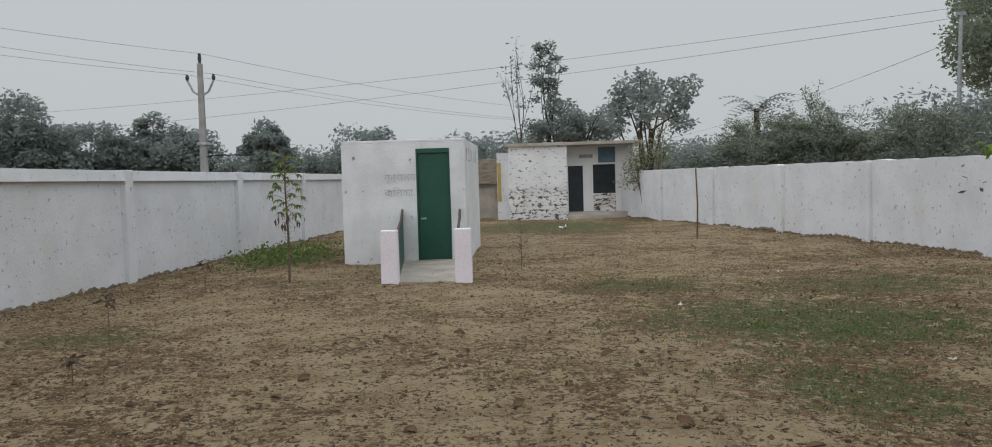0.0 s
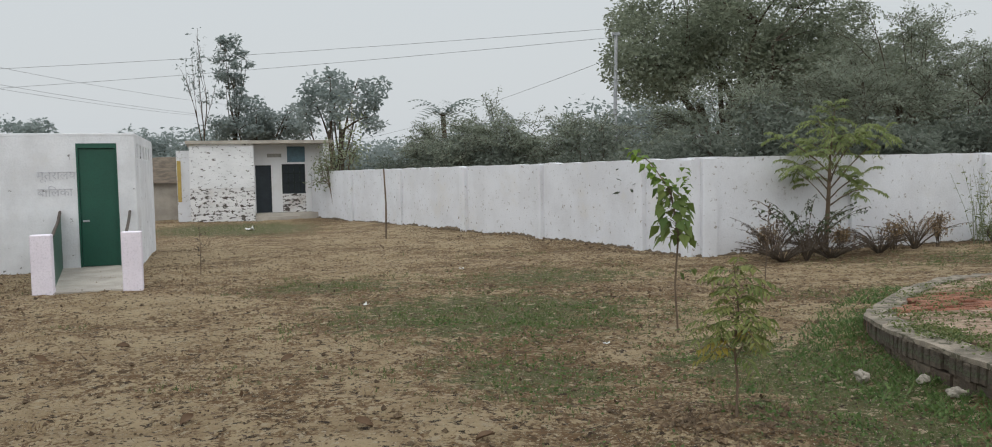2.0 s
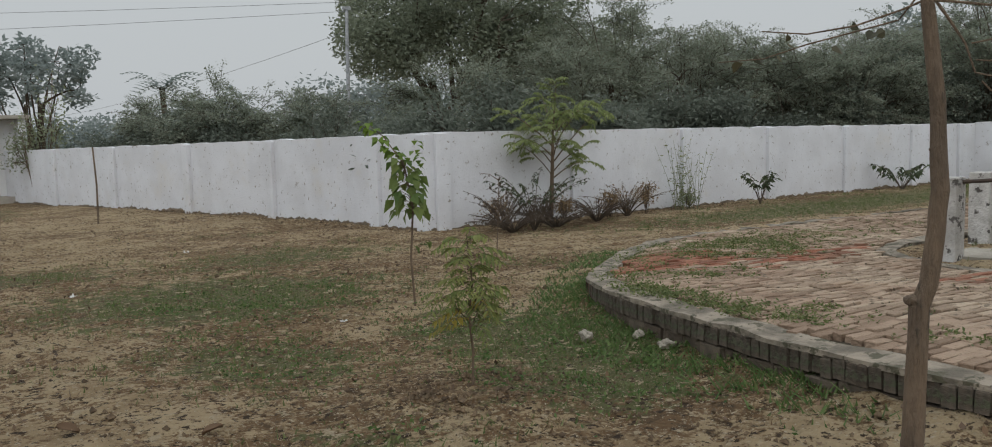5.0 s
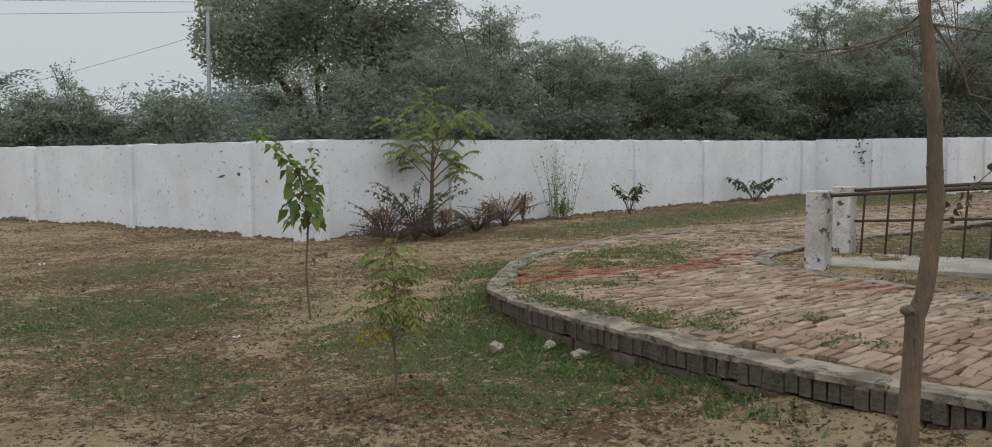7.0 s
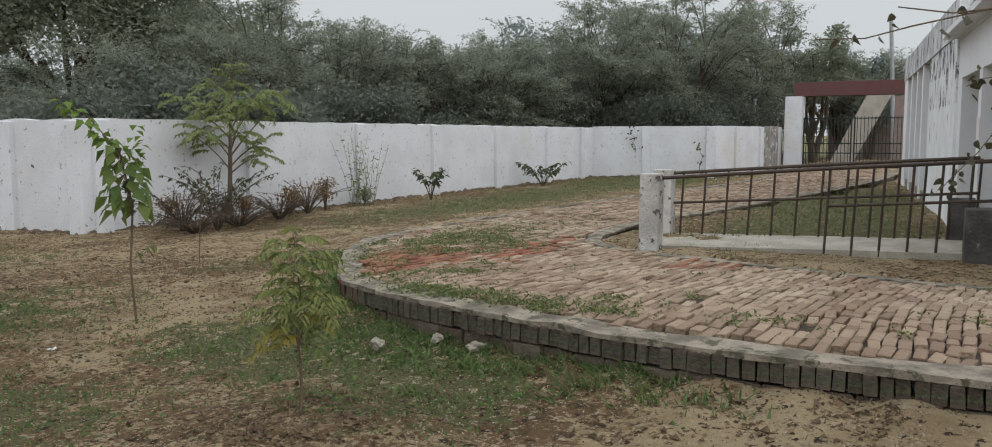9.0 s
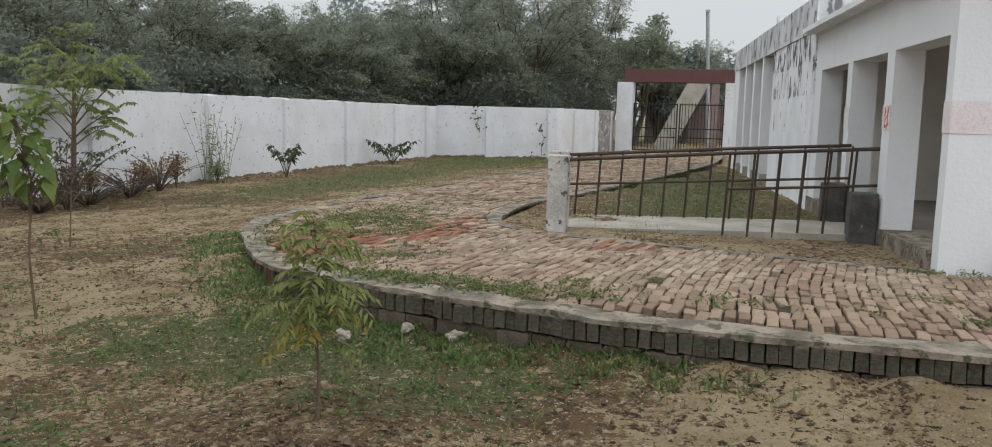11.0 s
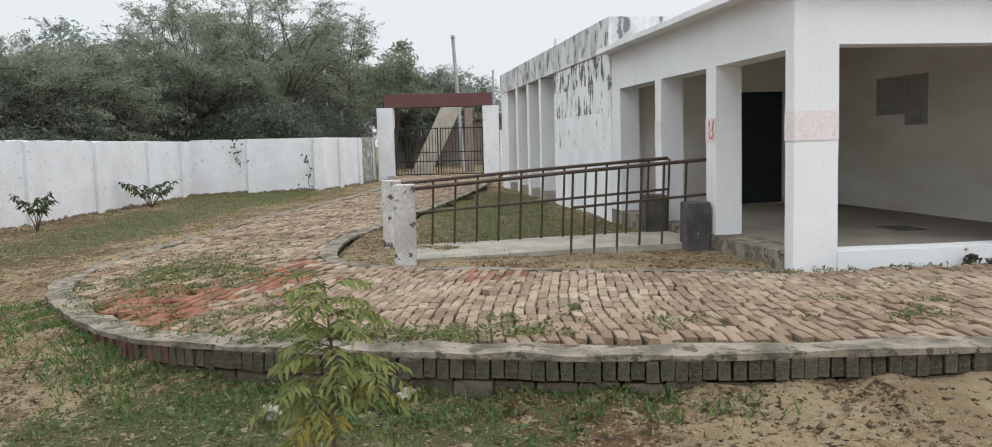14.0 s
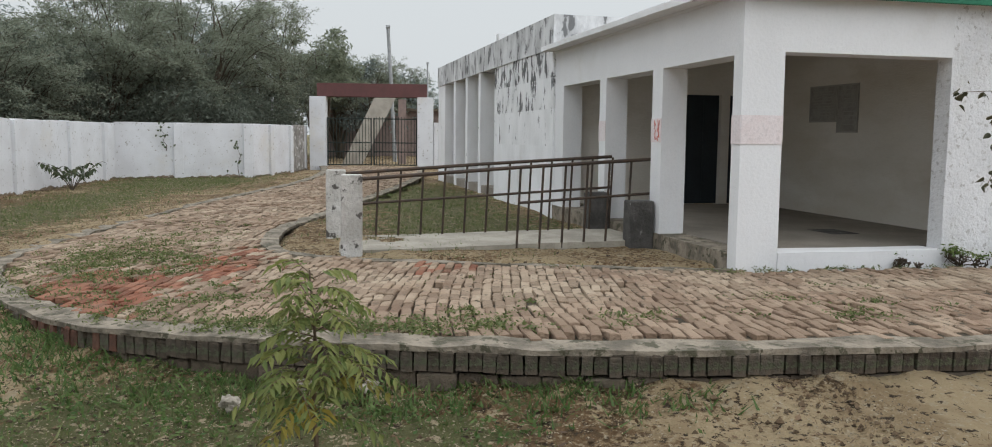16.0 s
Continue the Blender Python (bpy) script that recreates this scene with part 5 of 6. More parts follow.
def neem_sapling():
    t = young_plant("small neem sapling with narrow yellow-green leaves", (3.175, 4.295), [(0, 0, -0.05), (0.01, 0, 0.22), (-0.005, 0.01, 0.42), (0.02, 0, 0.62), (0.0, 0.02, 0.92)], [0.011, 0.0095, 0.008, 0.006, 0.003])
    rng = np.random.default_rng(42)
    green, yellow, ribs = [], [], []
    for k in range(46):
        u = k / 45
        z = 0.34 + 0.56 * u
        pinnate(rng, (0.01, 0.01, z), k * 2.4 + rng.uniform(-0.4, 0.4), rng.uniform(0.35, 0.95), rng.uniform(0.2, 0.31) * (1.05 - 0.25 * u), 7, 0.078, 0.022, 0.55, yellow if k in (1, 4, 9, 15) else green, ribs)
    for a, z in ((0.4, 0.36), (2.6, 0.4), (4.4, 0.44)):
        e = np.array([math.cos(a) * 0.13, math.sin(a) * 0.13, z + 0.14])
        ribs.append((arc((0, 0.005, z), e, (0, 0, -0.015), 3), [0.005, 0.0045, 0.004, 0.003]))
        for k in range(5):
            pinnate(rng, e, a + (k - 2) * 0.9, rng.uniform(0.2, 0.8), 0.2, 6, 0.07, 0.018, 0.6, green, ribs)
    ribs_part(ribs, t)
    leaf_mesh("foliage", green, "leaf_neem", t)
    leaf_mesh("yellow_leaves", yellow, "leaf_yellow", t)["label"] = "yellowing leaves"


neem_sapling()


def feathery_sapling():
    t = young_plant("young feathery light-green tree in front of the wall", (10.46, 11.85), [(0, 0, -0.05), (0.04, 0, 0.5), (0.07, 0, 0.95), (0.1, 0, 1.5), (0.2, 0, 2.25)], [0.045, 0.04, 0.034, 0.02, 0.008])
    rng = np.random.default_rng(43)
    items, ribs = [], []
    ends = []
    for k in range(16):
        a, z = k * 2.4, 0.72 + 0.055 * k
        r = rng.uniform(0.55, 0.95) * (1.0 if k < 12 else 0.6)
        p = np.array([0.06 + 0.008 * k, 0, z])
        e = p + np.array([math.cos(a) * r, math.sin(a) * r * 0.8, r * rng.uniform(0.3, 0.95)])
        ribs.append((arc(p, e, (0, 0, 0.05), 3), [0.014, 0.011, 0.008, 0.005]))
        ends += [(p + (e - p) * u, a) for u in (0.6, 0.8, 0.95, 1.0, 1.0, 1.0)]
    ends += [((0.1 + 0.08 * u, 0, 1.4 + 0.85 * u), 6.3 * u * 4) for u in np.linspace(0, 1, 22)]
    for p, a in ends:
        pinnate(rng, p, a + rng.uniform(-1.8, 1.8), rng.uniform(-0.2, 0.9), rng.uniform(0.28, 0.52), 11, 0.105, 0.042, 0.4, items, ribs, 0.1)
    ribs_part(ribs, t)
    t.scale.z = 1.12
    leaf_mesh("foliage", items, "leaf_feather", t)


feathery_sapling()


def palmate_sapling():
    t = young_plant("tall slim sapling with whorls of drooping leaflets", (-3.25, 13.24), [(0, 0, -0.05), (0.01, 0, 0.7), (-0.01, 0, 1.4), (0, 0, 1.98)], [0.02, 0.017, 0.013, 0.008])
    rng = np.random.default_rng(44)
    green, dead, ribs = [], [], []
    for k in range(34):
        u = k / 33
        p = np.array([0, 0, 1.02 + 0.94 * u])
        a = k * 2.4 + rng.uniform(-0.3, 0.3)
        r = rng.uniform(0.13, 0.27) * (1.05 - 0.3 * u)
        q = p + np.array([math.cos(a) * r, math.sin(a) * r, 0.07 * r / 0.2])
        ribs.append((arc(p, q, (0, 0, 0.02), 2), [0.004, 0.003, 0.002]))
        for j in range(6):
            b = a + (j - 2.5) * 0.55
            green.append((q, np.array([math.cos(b), math.sin(b), -rng.uniform(0.25, 0.9)]), np.array([0, 0, 1.0]), rng.uniform(0.1, 0.17), 0.036))
    for k in range(22):
        a, z = k * 2.4, 0.5 + 0.02 * k
        green.append((np.array([0, 0, z]), np.array([math.cos(a), math.sin(a), 0.5]), np.array([0, 0, 1.0]), 0.16, 0.025))
    for k in range(14):
        a, z = k * 2.4, 0.9 + 0.015 * k
        dead.append((np.array([math.cos(a), math.sin(a), 0]) * rng.uniform(0.06, 0.26) + (0, 0, z), np.array([math.cos(a) * 0.2, math.sin(a) * 0.2, -1]), np.array([math.cos(a), math.sin(a), 0.3]), 0.15, 0.05))
        ribs.append((arc((0, 0, z), dead[-1][0], (0, 0, 0.03), 2), [0.003, 0.002, 0.001]))
    ribs_part(ribs, t)
    leaf_mesh("foliage", green, "leaf_fresh", t)
    leaf_mesh("dead_leaves", dead, "leaf_shrub", t)["label"] = "hanging dark dead leaves"


palmate_sapling()


def spread_shrub(label, at, tall, wide, seed, leaf, size, shoots, group="young plants in the yard", category="shrub", every=9):
    """A few arching shoots from one foot, with drooping leaves set along them."""
    t = thing("shrub", label, category, group, at=(at[0], at[1], float(height(at[0], at[1]))))
    rng = np.random.default_rng(seed)
    items, ribs = [], []
    for k in range(shoots):
        a = k * 2.4 + rng.uniform(-0.5, 0.5)
        r = wide / 2 * rng.uniform(0.55, 1.05)
        e = np.array([math.cos(a) * r, math.sin(a) * r * 0.6, tall * rng.uniform(0.65, 1.0)])
        pts = arc((0, 0, -0.03), e, (-e[0] * 0.08, 0, tall * 0.16), 5)
        ribs.append((pts, [0.011, 0.009, 0.007, 0.006, 0.004, 0.003]))
        for u in rng.uniform(0.4, 1.0, every):
            i = min(int(u * 5), 4)
            p = pts[i] + (pts[i + 1] - pts[i]) * (u * 5 - i)
            b = rng.uniform(0, 6.3)
            items.append((p, np.array([math.cos(b), math.sin(b), -rng.uniform(0.1, 0.9)]), np.array([0, 0, 1.0]) + rng.normal(size=3) * 0.3, size * rng.uniform(0.7, 1.2), size * 0.38))
    ribs_part(ribs, t, "bark")
    leaf_mesh("foliage", items, leaf, t)


stem_plant("sapling", "thin upright sapling with sparse dark leaves", "sapling", (6.85, 8.8),
           [(0, 0, -0.05), (0.04, 0, 0.5), (0.08, 0, 1.05)], [0.01, 0.008, 0.004],
           whorl(rng, lambda u: (0.06, 0, 0.45 + 0.55 * u), 10, 0.2, 0.4, 7), "leaf_shrub", 0.03, 45, length=2.0)
spread_shrub("small dark-leaved shrub in front of the wall", (16.0, 11.3), 0.8, 1.5, 46, "leaf_deep", 0.16, 9, every=13)
spread_shrub("small dark-leaved shrub in front of the wall", (22.2, 11.35), 0.7, 2.4, 47, "leaf_deep", 0.19, 11, every=15)
spread_shrub("dark-leaved bushy plant at the wall foot", (9.35, 11.0), 1.05, 2.2, 49, "leaf_deep", 0.085, 18, "shrubs at the wall", every=20)
spread_shrub("low purple-brown shrub at the wall foot", (9.0, 11.35), 0.7, 1.5, 50, "leaf_shrub", 0.06, 26, "shrubs at the wall", every=16)
# dry weeds along the wall's corner
spread_shrub("dry weedy shrub at the wall foot", (12.3, 11.7), 0.65, 2.2, 52, "straw", 0.05, 30, "shrubs at the wall", every=14)
spread_shrub("dry weedy shrub at the wall foot", (11.3, 11.5), 0.45, 2.0, 53, "leaf_shrub", 0.045, 34, "shrubs at the wall", every=16)
spread_shrub("low dark mat of weeds at the wall foot", (10.0, 11.2), 0.35, 2.4, 54, "leaf_shrub", 0.05, 44, "shrubs at the wall", every=18)
spread_shrub("low dark mat of weeds at the wall foot", (8.9, 11.0), 0.32, 1.8, 55, "leaf_shrub", 0.05, 40, "shrubs at the wall", every=18)


def reeds():
    t = thing("reed_clump", "pale upright reed stalks in front of the wall", "reeds", at=(14.0, 11.8, 0))
    rng = np.random.default_rng(9)
    segs = []
    for k in range(24):
        a, r = rng.uniform(0, 6.3), rng.uniform(0, 0.22)
        b = np.array([math.cos(a) * r, math.sin(a) * r * 0.6, -0.05]) + (0.45 * (k % 3 == 0), 0, 0)
        lean = rng.normal(size=2) * 0.16
        h = rng.uniform(0.8, 1.5)
        segs.append(([b, b + (lean[0] * 0.4, lean[1] * 0.4, h * 0.5), b + (lean[0], lean[1], h)], [0.006, 0.005, 0.003]))
    tagged(bars_mesh("reed_growth", segs, M["leaf_pale"], t), kind="stuff")
    c = np.concatenate([np.linspace(s[0][0], s[0][2], 14)[2:] for s in segs])
    leaves("foliage", c + rng.normal(size=c.shape) * 0.03, 0.025, M["leaf_neem"], t, rng, 3.5)


reeds()


def yard_tree():
    """The slim trunk close to the path, with bare twigs and a few large leaves."""
    t = thing("tree", "slim brown trunk with bare twigs and few leaves", "tree", at=(2.33, 1.24, 0))
    bm = bmesh.new()
    tube(bm, TRUNK, [0.034, 0.031, 0.028, 0.026, 0.025, 0.026, 0.022, 0.021, 0.021, 0.019, 0.018, 0.015, 0.01], 14)
    part("trunk", roughen(bm, 1, 0.004, 9), M["young_bark"], t, "smooth brown bark with knots")
    for x, y, z, r in KNOTS:
        bm = bmesh.new()
        bmesh.ops.create_icosphere(bm, subdivisions=2, radius=r)
        for v in bm.verts:
            v.co = Vector((v.co.x, v.co.y, v.co.z * 0.8)) + noise.noise_vector(v.co * 40) * r * 0.3 + Vector((x, y, z))
        part("knot", bm, M["young_bark"], t)
    rng = np.random.default_rng(3)
    for pts, r, tips in TWIGS:
        n = len(pts)
        part("twig", new_tube(pts, [0.7 * r * (1 - 0.6 * i / n) for i in range(n)], 6), M["young_bark"], t)
        if tips:
            u = rng.uniform(1, n - 1.001, tips)
            q = np.array(pts)
            c = q[u.astype(int)] + (u % 1)[:, None] * (q[u.astype(int) + 1] - q[u.astype(int)]) + rng.normal(size=(tips, 3)) * 0.02
            big_leaves(c, 0.022, t, rng)
    return t


def big_leaves(centres, size, parent, rng):
    """Heart-shaped leaves with eight corners and a fold, hanging from their stalks."""
    v, f = [], []
    shape = [(0, 0), (0.5, 0.15), (0.62, 0.6), (0.35, 1.1), (0, 1.6), (-0.35, 1.1), (-0.62, 0.6), (-0.5, 0.15)]
    for c in centres:
        d = Vector((rng.normal() * 0.7, rng.normal() * 0.7, -0.8)).normalized()
        s = d.cross(Vector(rng.normal(size=3))).normalized()
        nn = d.cross(s)
        k = size * rng.uniform(0.7, 1.25)
        b = len(v)
        for x, y in shape:
            v.append(tuple(Vector(c) + s * x * k + d * y * k + nn * abs(x) * k * 0.4))
        f += [(b, b + 1, b + 2, b + 4), (b + 2, b + 3, b + 4, b + 4)[:3], (b, b + 4, b + 6, b + 7), (b + 4, b + 5, b + 6)]
    me = bpy.data.meshes.new("foliage")
    me.from_pydata(v, [], f)
    me.materials.append(M["leaf_big"])
    ob = new("foliage", me)
    ob.parent = parent
    ob["label"] = "large dark hanging leaves"


M["leaf_big"] = leaf_material("large_dark_leaf", (0.04, 0.042, 0.024), (0.095, 0.085, 0.046), 0.25)
TRUNK = ((-0.01, 0.0, -0.12), (0, -0.01, 0.28), (0, -0.01, 0.58), (0.01, -0.015, 0.8), (0.01, -0.02, 0.94), (0.01, -0.02, 1.01), (0.02, -0.04, 1.07), (0.03, -0.05, 1.2),
         (0.03, -0.058, 1.3), (0.03, -0.05, 1.45), (0.02, -0.045, 1.58), (0.01, -0.02, 1.8), (0, 0, 2.4))
KNOTS = ((0.0, -0.012, 1.025, 0.022), (0.03, -0.055, 1.51, 0.013), (0.02, -0.045, 1.4, 0.012), (0.03, -0.06, 1.34, 0.012), (0.0, 0.0, 0.75, 0.015), (-0.01, -0.02, 0.65, 0.015))
TWIGS = (
    (((0.01, -0.02, 1.79), (0.16, 0.12, 1.74), (0.03, 0.31, 1.69), (-0.01, 0.42, 1.66), (-0.05, 0.54, 1.66)), 0.004, 9),
    (((0.01, -0.02, 1.76), (-0.02, 0.02, 1.74), (-0.07, 0.11, 1.71), (-0.11, 0.22, 1.7), (-0.13, 0.34, 1.72)), 0.0045, 0),
    (((0.01, -0.03, 1.76), (0.04, -0.08, 1.75), (0.09, -0.17, 1.73), (0.15, -0.27, 1.71)), 0.0055, 1),
    (((0.02, -0.04, 1.76), (0.03, -0.07, 1.71), (0.05, -0.1, 1.65), (0.06, -0.12, 1.58)), 0.006, 0),
    (((0.06, -0.11, 1.65), (0.09, -0.17, 1.66), (0.15, -0.27, 1.65)), 0.003, 0),
    (((0.06, -0.12, 1.61), (0.1, -0.19, 1.6), (0.15, -0.27, 1.58)), 0.003, 0),
    (((0.06, -0.12, 1.58), (0.1, -0.18, 1.56), (0.16, -0.28, 1.54)), 0.003, 0),
    (((0.07, -0.13, 1.56), (0.11, -0.19, 1.48), (0.14, -0.25, 1.45)), 0.003, 0),
    (((0.15, -0.27, 1.71), (0.83, -0.26, 1.62), (1.1, -0.15, 1.55), (1.24, -0.1, 1.53), (1.38, -0.03, 1.55)), 0.005, 4),
    (((1.39, -0.02, 1.67), (1.37, -0.02, 1.55), (1.35, 0.01, 1.46), (1.18, 0.1, 1.34), (1.14, 0.18, 1.25), (1.12, 0.22, 1.2)), 0.004, 30),
    (((1.38, -0.02, 1.58), (1.36, 0.04, 1.63), (1.48, 0.09, 1.63), (1.46, 0.14, 1.6)), 0.003, 11),
)
yard_tree()


# ---- poles and wires ----
def concrete_pole():
    p = thing("power_pole", "concrete power pole with two angled insulator arms", "pole", at=(-11.57, 34.1, 0))
    bm = bmesh.new()
    hexa(bm, [(-0.16, -0.12, -0.3), (0.16, -0.12, -0.3), (0.16, 0.12, -0.3), (-0.16, 0.12, -0.3), (-0.09, -0.08, 6.4), (0.09, -0.08, 6.4), (0.09, 0.08, 6.4), (-0.09, 0.08, 6.4)], 0.01)
    part("shaft", bm, M["pole_grey"], p)
    for s in (-1, 1):
        part("arm", new_tube([(0.06 * s, 0, 5.15), (0.3 * s, 0, 5.3), (0.52 * s, 0, 5.75)], [0.045] * 3, 6), M["steel"], p)
        part("insulator", new_tube([(0.52 * s, 0, 5.75), (0.52 * s, 0, 5.85), (0.52 * s, 0, 5.98)], [0.05, 0.08, 0.04], 8), M["black_stone"], p)
    part("insulator", new_tube([(0, 0, 6.4), (0, 0, 6.6), (0, 0, 6.8)], [0.05, 0.08, 0.05], 8), M["black_stone"], p)
    part("band", new_box(-0.2, 0.2, -0.16, 0.16, 3.2, 3.3), M["steel"], p)
    part("foot_bracket", new_tube([(-0.1, 0.0, 2.7), (0.6, 0.0, 2.78), (1.9, 0, 2.75)], [0.025] * 3, 6), M["gate_iron"], p)


concrete_pole()


def slim_pole(at, top, r, label):
    p = thing("wire_pole", label, "pole", at=at)
    part("shaft", new_tube([(0, 0, -0.3), (top[0] * 0.5, top[1] * 0.5, top[2] * 0.5), top], [r, r * 0.9, r * 0.8], 8), M["steel"], p)
    part("cap", new_box(top[0] - r * 1.6, top[0] + r * 1.6, top[1] - r, top[1] + r, top[2], top[2] + 0.1), M["steel"], p)


slim_pole((13.9, 25.9, 0), (0.15, 0, 6.0), 0.075, "slim pale steel pole behind the wall")
slim_pole((42.3, 3.0, 0), (-0.25, 0.35, 6.5), 0.1, "pale slightly leaning pole beyond the gate")
slim_pole((43.0, 1.4, 0), (0, 0, 4.9), 0.05, "thin grey post beyond the gate")


def wire(a, b, sag, r=0.008):
    a, b = Vector(a), Vector(b)
    pts = [a.lerp(b, k / 12) - Vector((0, 0, sag * 4 * (k / 12) * (1 - k / 12))) for k in range(13)]
    w = part("overhead_wire", new_tube(pts, [r] * 13, 5), M["cable"])
    tagged(w, "thin dark overhead power wire hanging between poles", "wire", "overhead wires")


wire((14.0, 25.9, 6.25), (-26.0, 46.0, 5.7), 0.35)
wire((14.0, 25.9, 5.95), (-26.0, 46.0, 4.6), 0.35)
wire((14.0, 25.9, 5.3), (12.0, 60.0, 4.0), 0.3)
for dx, dz in ((-0.52, 5.98), (0.52, 5.98), (0.0, 6.8)):
    wire((-11.57 + dx, 34.1, dz), (-28.0 + dx * 3, 24.0, dz + 2.3), 0.3)
    wire((-11.57 + dx, 34.1, dz), (6.0 + dx, 62.0, dz - 0.5), 0.4)


def stick(at, tall, r, label):
    s = part("stake", new_tube([(at[0], at[1], -0.1), (at[0] + 0.02, at[1], tall * 0.5), (at[0] - 0.01, at[1], tall)], [r, r * 0.9, r * 0.8], 6), M["young_bark"])
    tagged(s, label, "stake")


stick((4.6, 19.7), 1.62, 0.022, "thin dark wooden stake standing in the yard")
stem_plant("sapling", "tiny dry sapling stem near the cabin", "sapling", (0.38, 14.1), [(0, 0, -0.05), (0.01, 0, 0.4), (0, 0, 0.85)], [0.008, 0.006, 0.003],
           whorl(rng, lambda u: (0, 0, 0.2 + 0.5 * u), 7, 0.09, 0.5, 4), "leaf_shrub", 0.02, 48)
for q, (sx, sy, hh) in enumerate(((-4.12, 11.95, 0.45), (-3.79, 8.22, 0.5), (-3.3, 6.5, 0.22))):
    stem_plant("sapling", "tiny drooping seedling in dry soil", "seedling", (sx, sy), [(0, 0, -0.03), (0.01, 0, hh * 0.5), (0, 0, hh)], [0.006, 0.005, 0.003],
               whorl(rng, lambda u: (0, 0, hh * (0.8 + 0.2 * u)), 6, 0.1, 0.1, 4), "leaf_shrub", 0.03, 70 + q, group="seedlings", length=2.6)


def creeper(at, stem_tall, seed):
    """A thin wall creeper: one wandering stem with a few small dark leaves."""
    t = thing("creeper", "small dark creeper growing on the white wall", "creeper", "creepers on the wall", at=at)
    rng = np.random.default_rng(seed)
    pts = [np.array([0.03 * rng.normal(), 0.05 * rng.normal(), z]) for z in np.linspace(0, stem_tall, 6)]
    bars_mesh("stem", [(pts, [0.012, 0.011, 0.01, 0.008, 0.006, 0.004])], M["bark"], t, 5)
    items = []
    for k in range(15):
        p = pts[rng.integers(1, 6)] + rng.normal(size=3) * (0.04, 0.1, 0.1)
        items.append((p, rng.normal(size=3) * (0.4, 1, 1) + (-0.4, 0, -0.3), np.array([-1.0, 0, 0.6]), 0.11, 0.07))
    leaf_mesh("foliage", items, "leaf_deep", t)


creeper((27.66, 10.42, 0.85), 0.8, 61)
creeper((28.28, 8.36, 0.0), 1.15, 62)
slim_pole((37.6, 8.3, 0), (0.02, 0, 2.85), 0.06, "short grey post behind the boundary wall")


def bare_patch():
    """Unplastered stretch of the wall next to the gate pillar."""
    a, b = Vector((32.2, 7.017, 0)), Vector((33.5, 6.698, 0))
    o = Vector(((b - a).y, -(b - a).x, 0)).normalized() * 0.03
    bm = bmesh.new()
    q = [a - o * 0.5, b - o * 0.5, b + o, a + o]
    hexa(bm, [p + Vector((0, 0, -0.1)) for p in q] + [p + Vector((0, 0, 1.74)) for p in q])
    bmesh.ops.recalc_face_normals(bm, faces=bm.faces)
    ob = part("wall_patch", roughen(bm, 4, 0.006), M["bare_masonry"])
    tagged(ob, "grey unplastered stretch of wall beside the gate", "wall", kind="structure")


bare_patch()


def paper_scrap(x, y, size, seed):
    rng = np.random.default_rng(seed)
    n = 5
    g = np.array([(i / (n - 1) - 0.5, j / (n - 1) - 0.5) for j in range(n) for i in range(n)]) * (size, size * 0.6)
    z = np.abs(rng.normal(size=n * n)) * size * 0.16
    f = [(j * n + i, j * n + i + 1, (j + 1) * n + i + 1, (j + 1) * n + i) for j in range(n - 1) for i in range(n - 1)]
    ob = quads_mesh("paper_scrap", np.column_stack([g, z]), np.array(f), M["paper"])
    ob.matrix_basis = pose(x, y, float(height(x, y)) + 0.004, 0, 0, seed * 47)
    tagged(ob, "crumpled white paper scrap on the ground", "paper", "paper scraps")


for q, (px_, py_, sz) in enumerate(((2.1, 9.86, 0.09), (1.93, 25.1, 0.35), (4.17, 12.66, 0.07), (3.72, 6.99, 0.06))):
    paper_scrap(px_, py_, sz, q + 1)


def dead_leaf(x, y, seed):
    """A curled brown leaf lying on the ground."""
    rng = np.random.default_rng(seed)
    v, f = [], []
    for i in range(6):
        u = i / 5
        w = 0.032 * math.sin(math.pi * (0.08 + 0.88 * u))
        for j in range(5):
            a = (j / 4 - 0.5) * 2
            v.append(((u - 0.5) * 0.12, a * w, 0.022 * a * a + 0.012 * math.sin(3 * u) + rng.normal() * 0.001))
    f = [(i * 5 + j, i * 5 + j + 1, (i + 1) * 5 + j + 1, (i + 1) * 5 + j) for i in range(5) for j in range(4)]
    ob = quads_mesh("dead_leaf", np.array(v), np.array(f), M["leaf_brown"], None, True)
    ob.matrix_basis = pose(x, y, float(height(x, y)) + 0.006, rng.normal() * 12, rng.normal() * 12, rng.uniform(0, 360))
    tagged(ob, "curled dark brown leaf lying on the sand", "leaf", "dead leaves on the sand")


for q, (px_, py_) in enumerate(((0.11, 5.64), (-0.55, 5.03), (-2.04, 7.02), (-1.57, 5.89), (-1.52, 6.51), (-1.91, 5.03), (1.1, 5.1), (-1.0, 7.9), (2.2, 3.6), (0.9, 7.2), (1.7, 4.6), (-0.4, 8.3))):
    dead_leaf(px_, py_, 300 + q)


# ---- stones ----
def rock(at, size, seed, label):
    bm = bmesh.new()
    bmesh.ops.create_icosphere(bm, subdivisions=3, radius=1)
    o = Vector((seed * 7.1, seed * 3.3, 0))
    for v in bm.verts:
        k = 1 + 0.6 * noise.noise(v.co * 1.1 + o) + 0.3 * noise.noise(v.co * 2.6 + o)
        v.co = Vector((v.co.x * size[0], v.co.y * size[1], v.co.z * size[2])) * k
    ob = part("stone", bm, M["stone"])
    ob.matrix_basis = pose(*at, 0, 0, seed * 50)
    tagged(ob, label, "stone", "stones by the kerb")


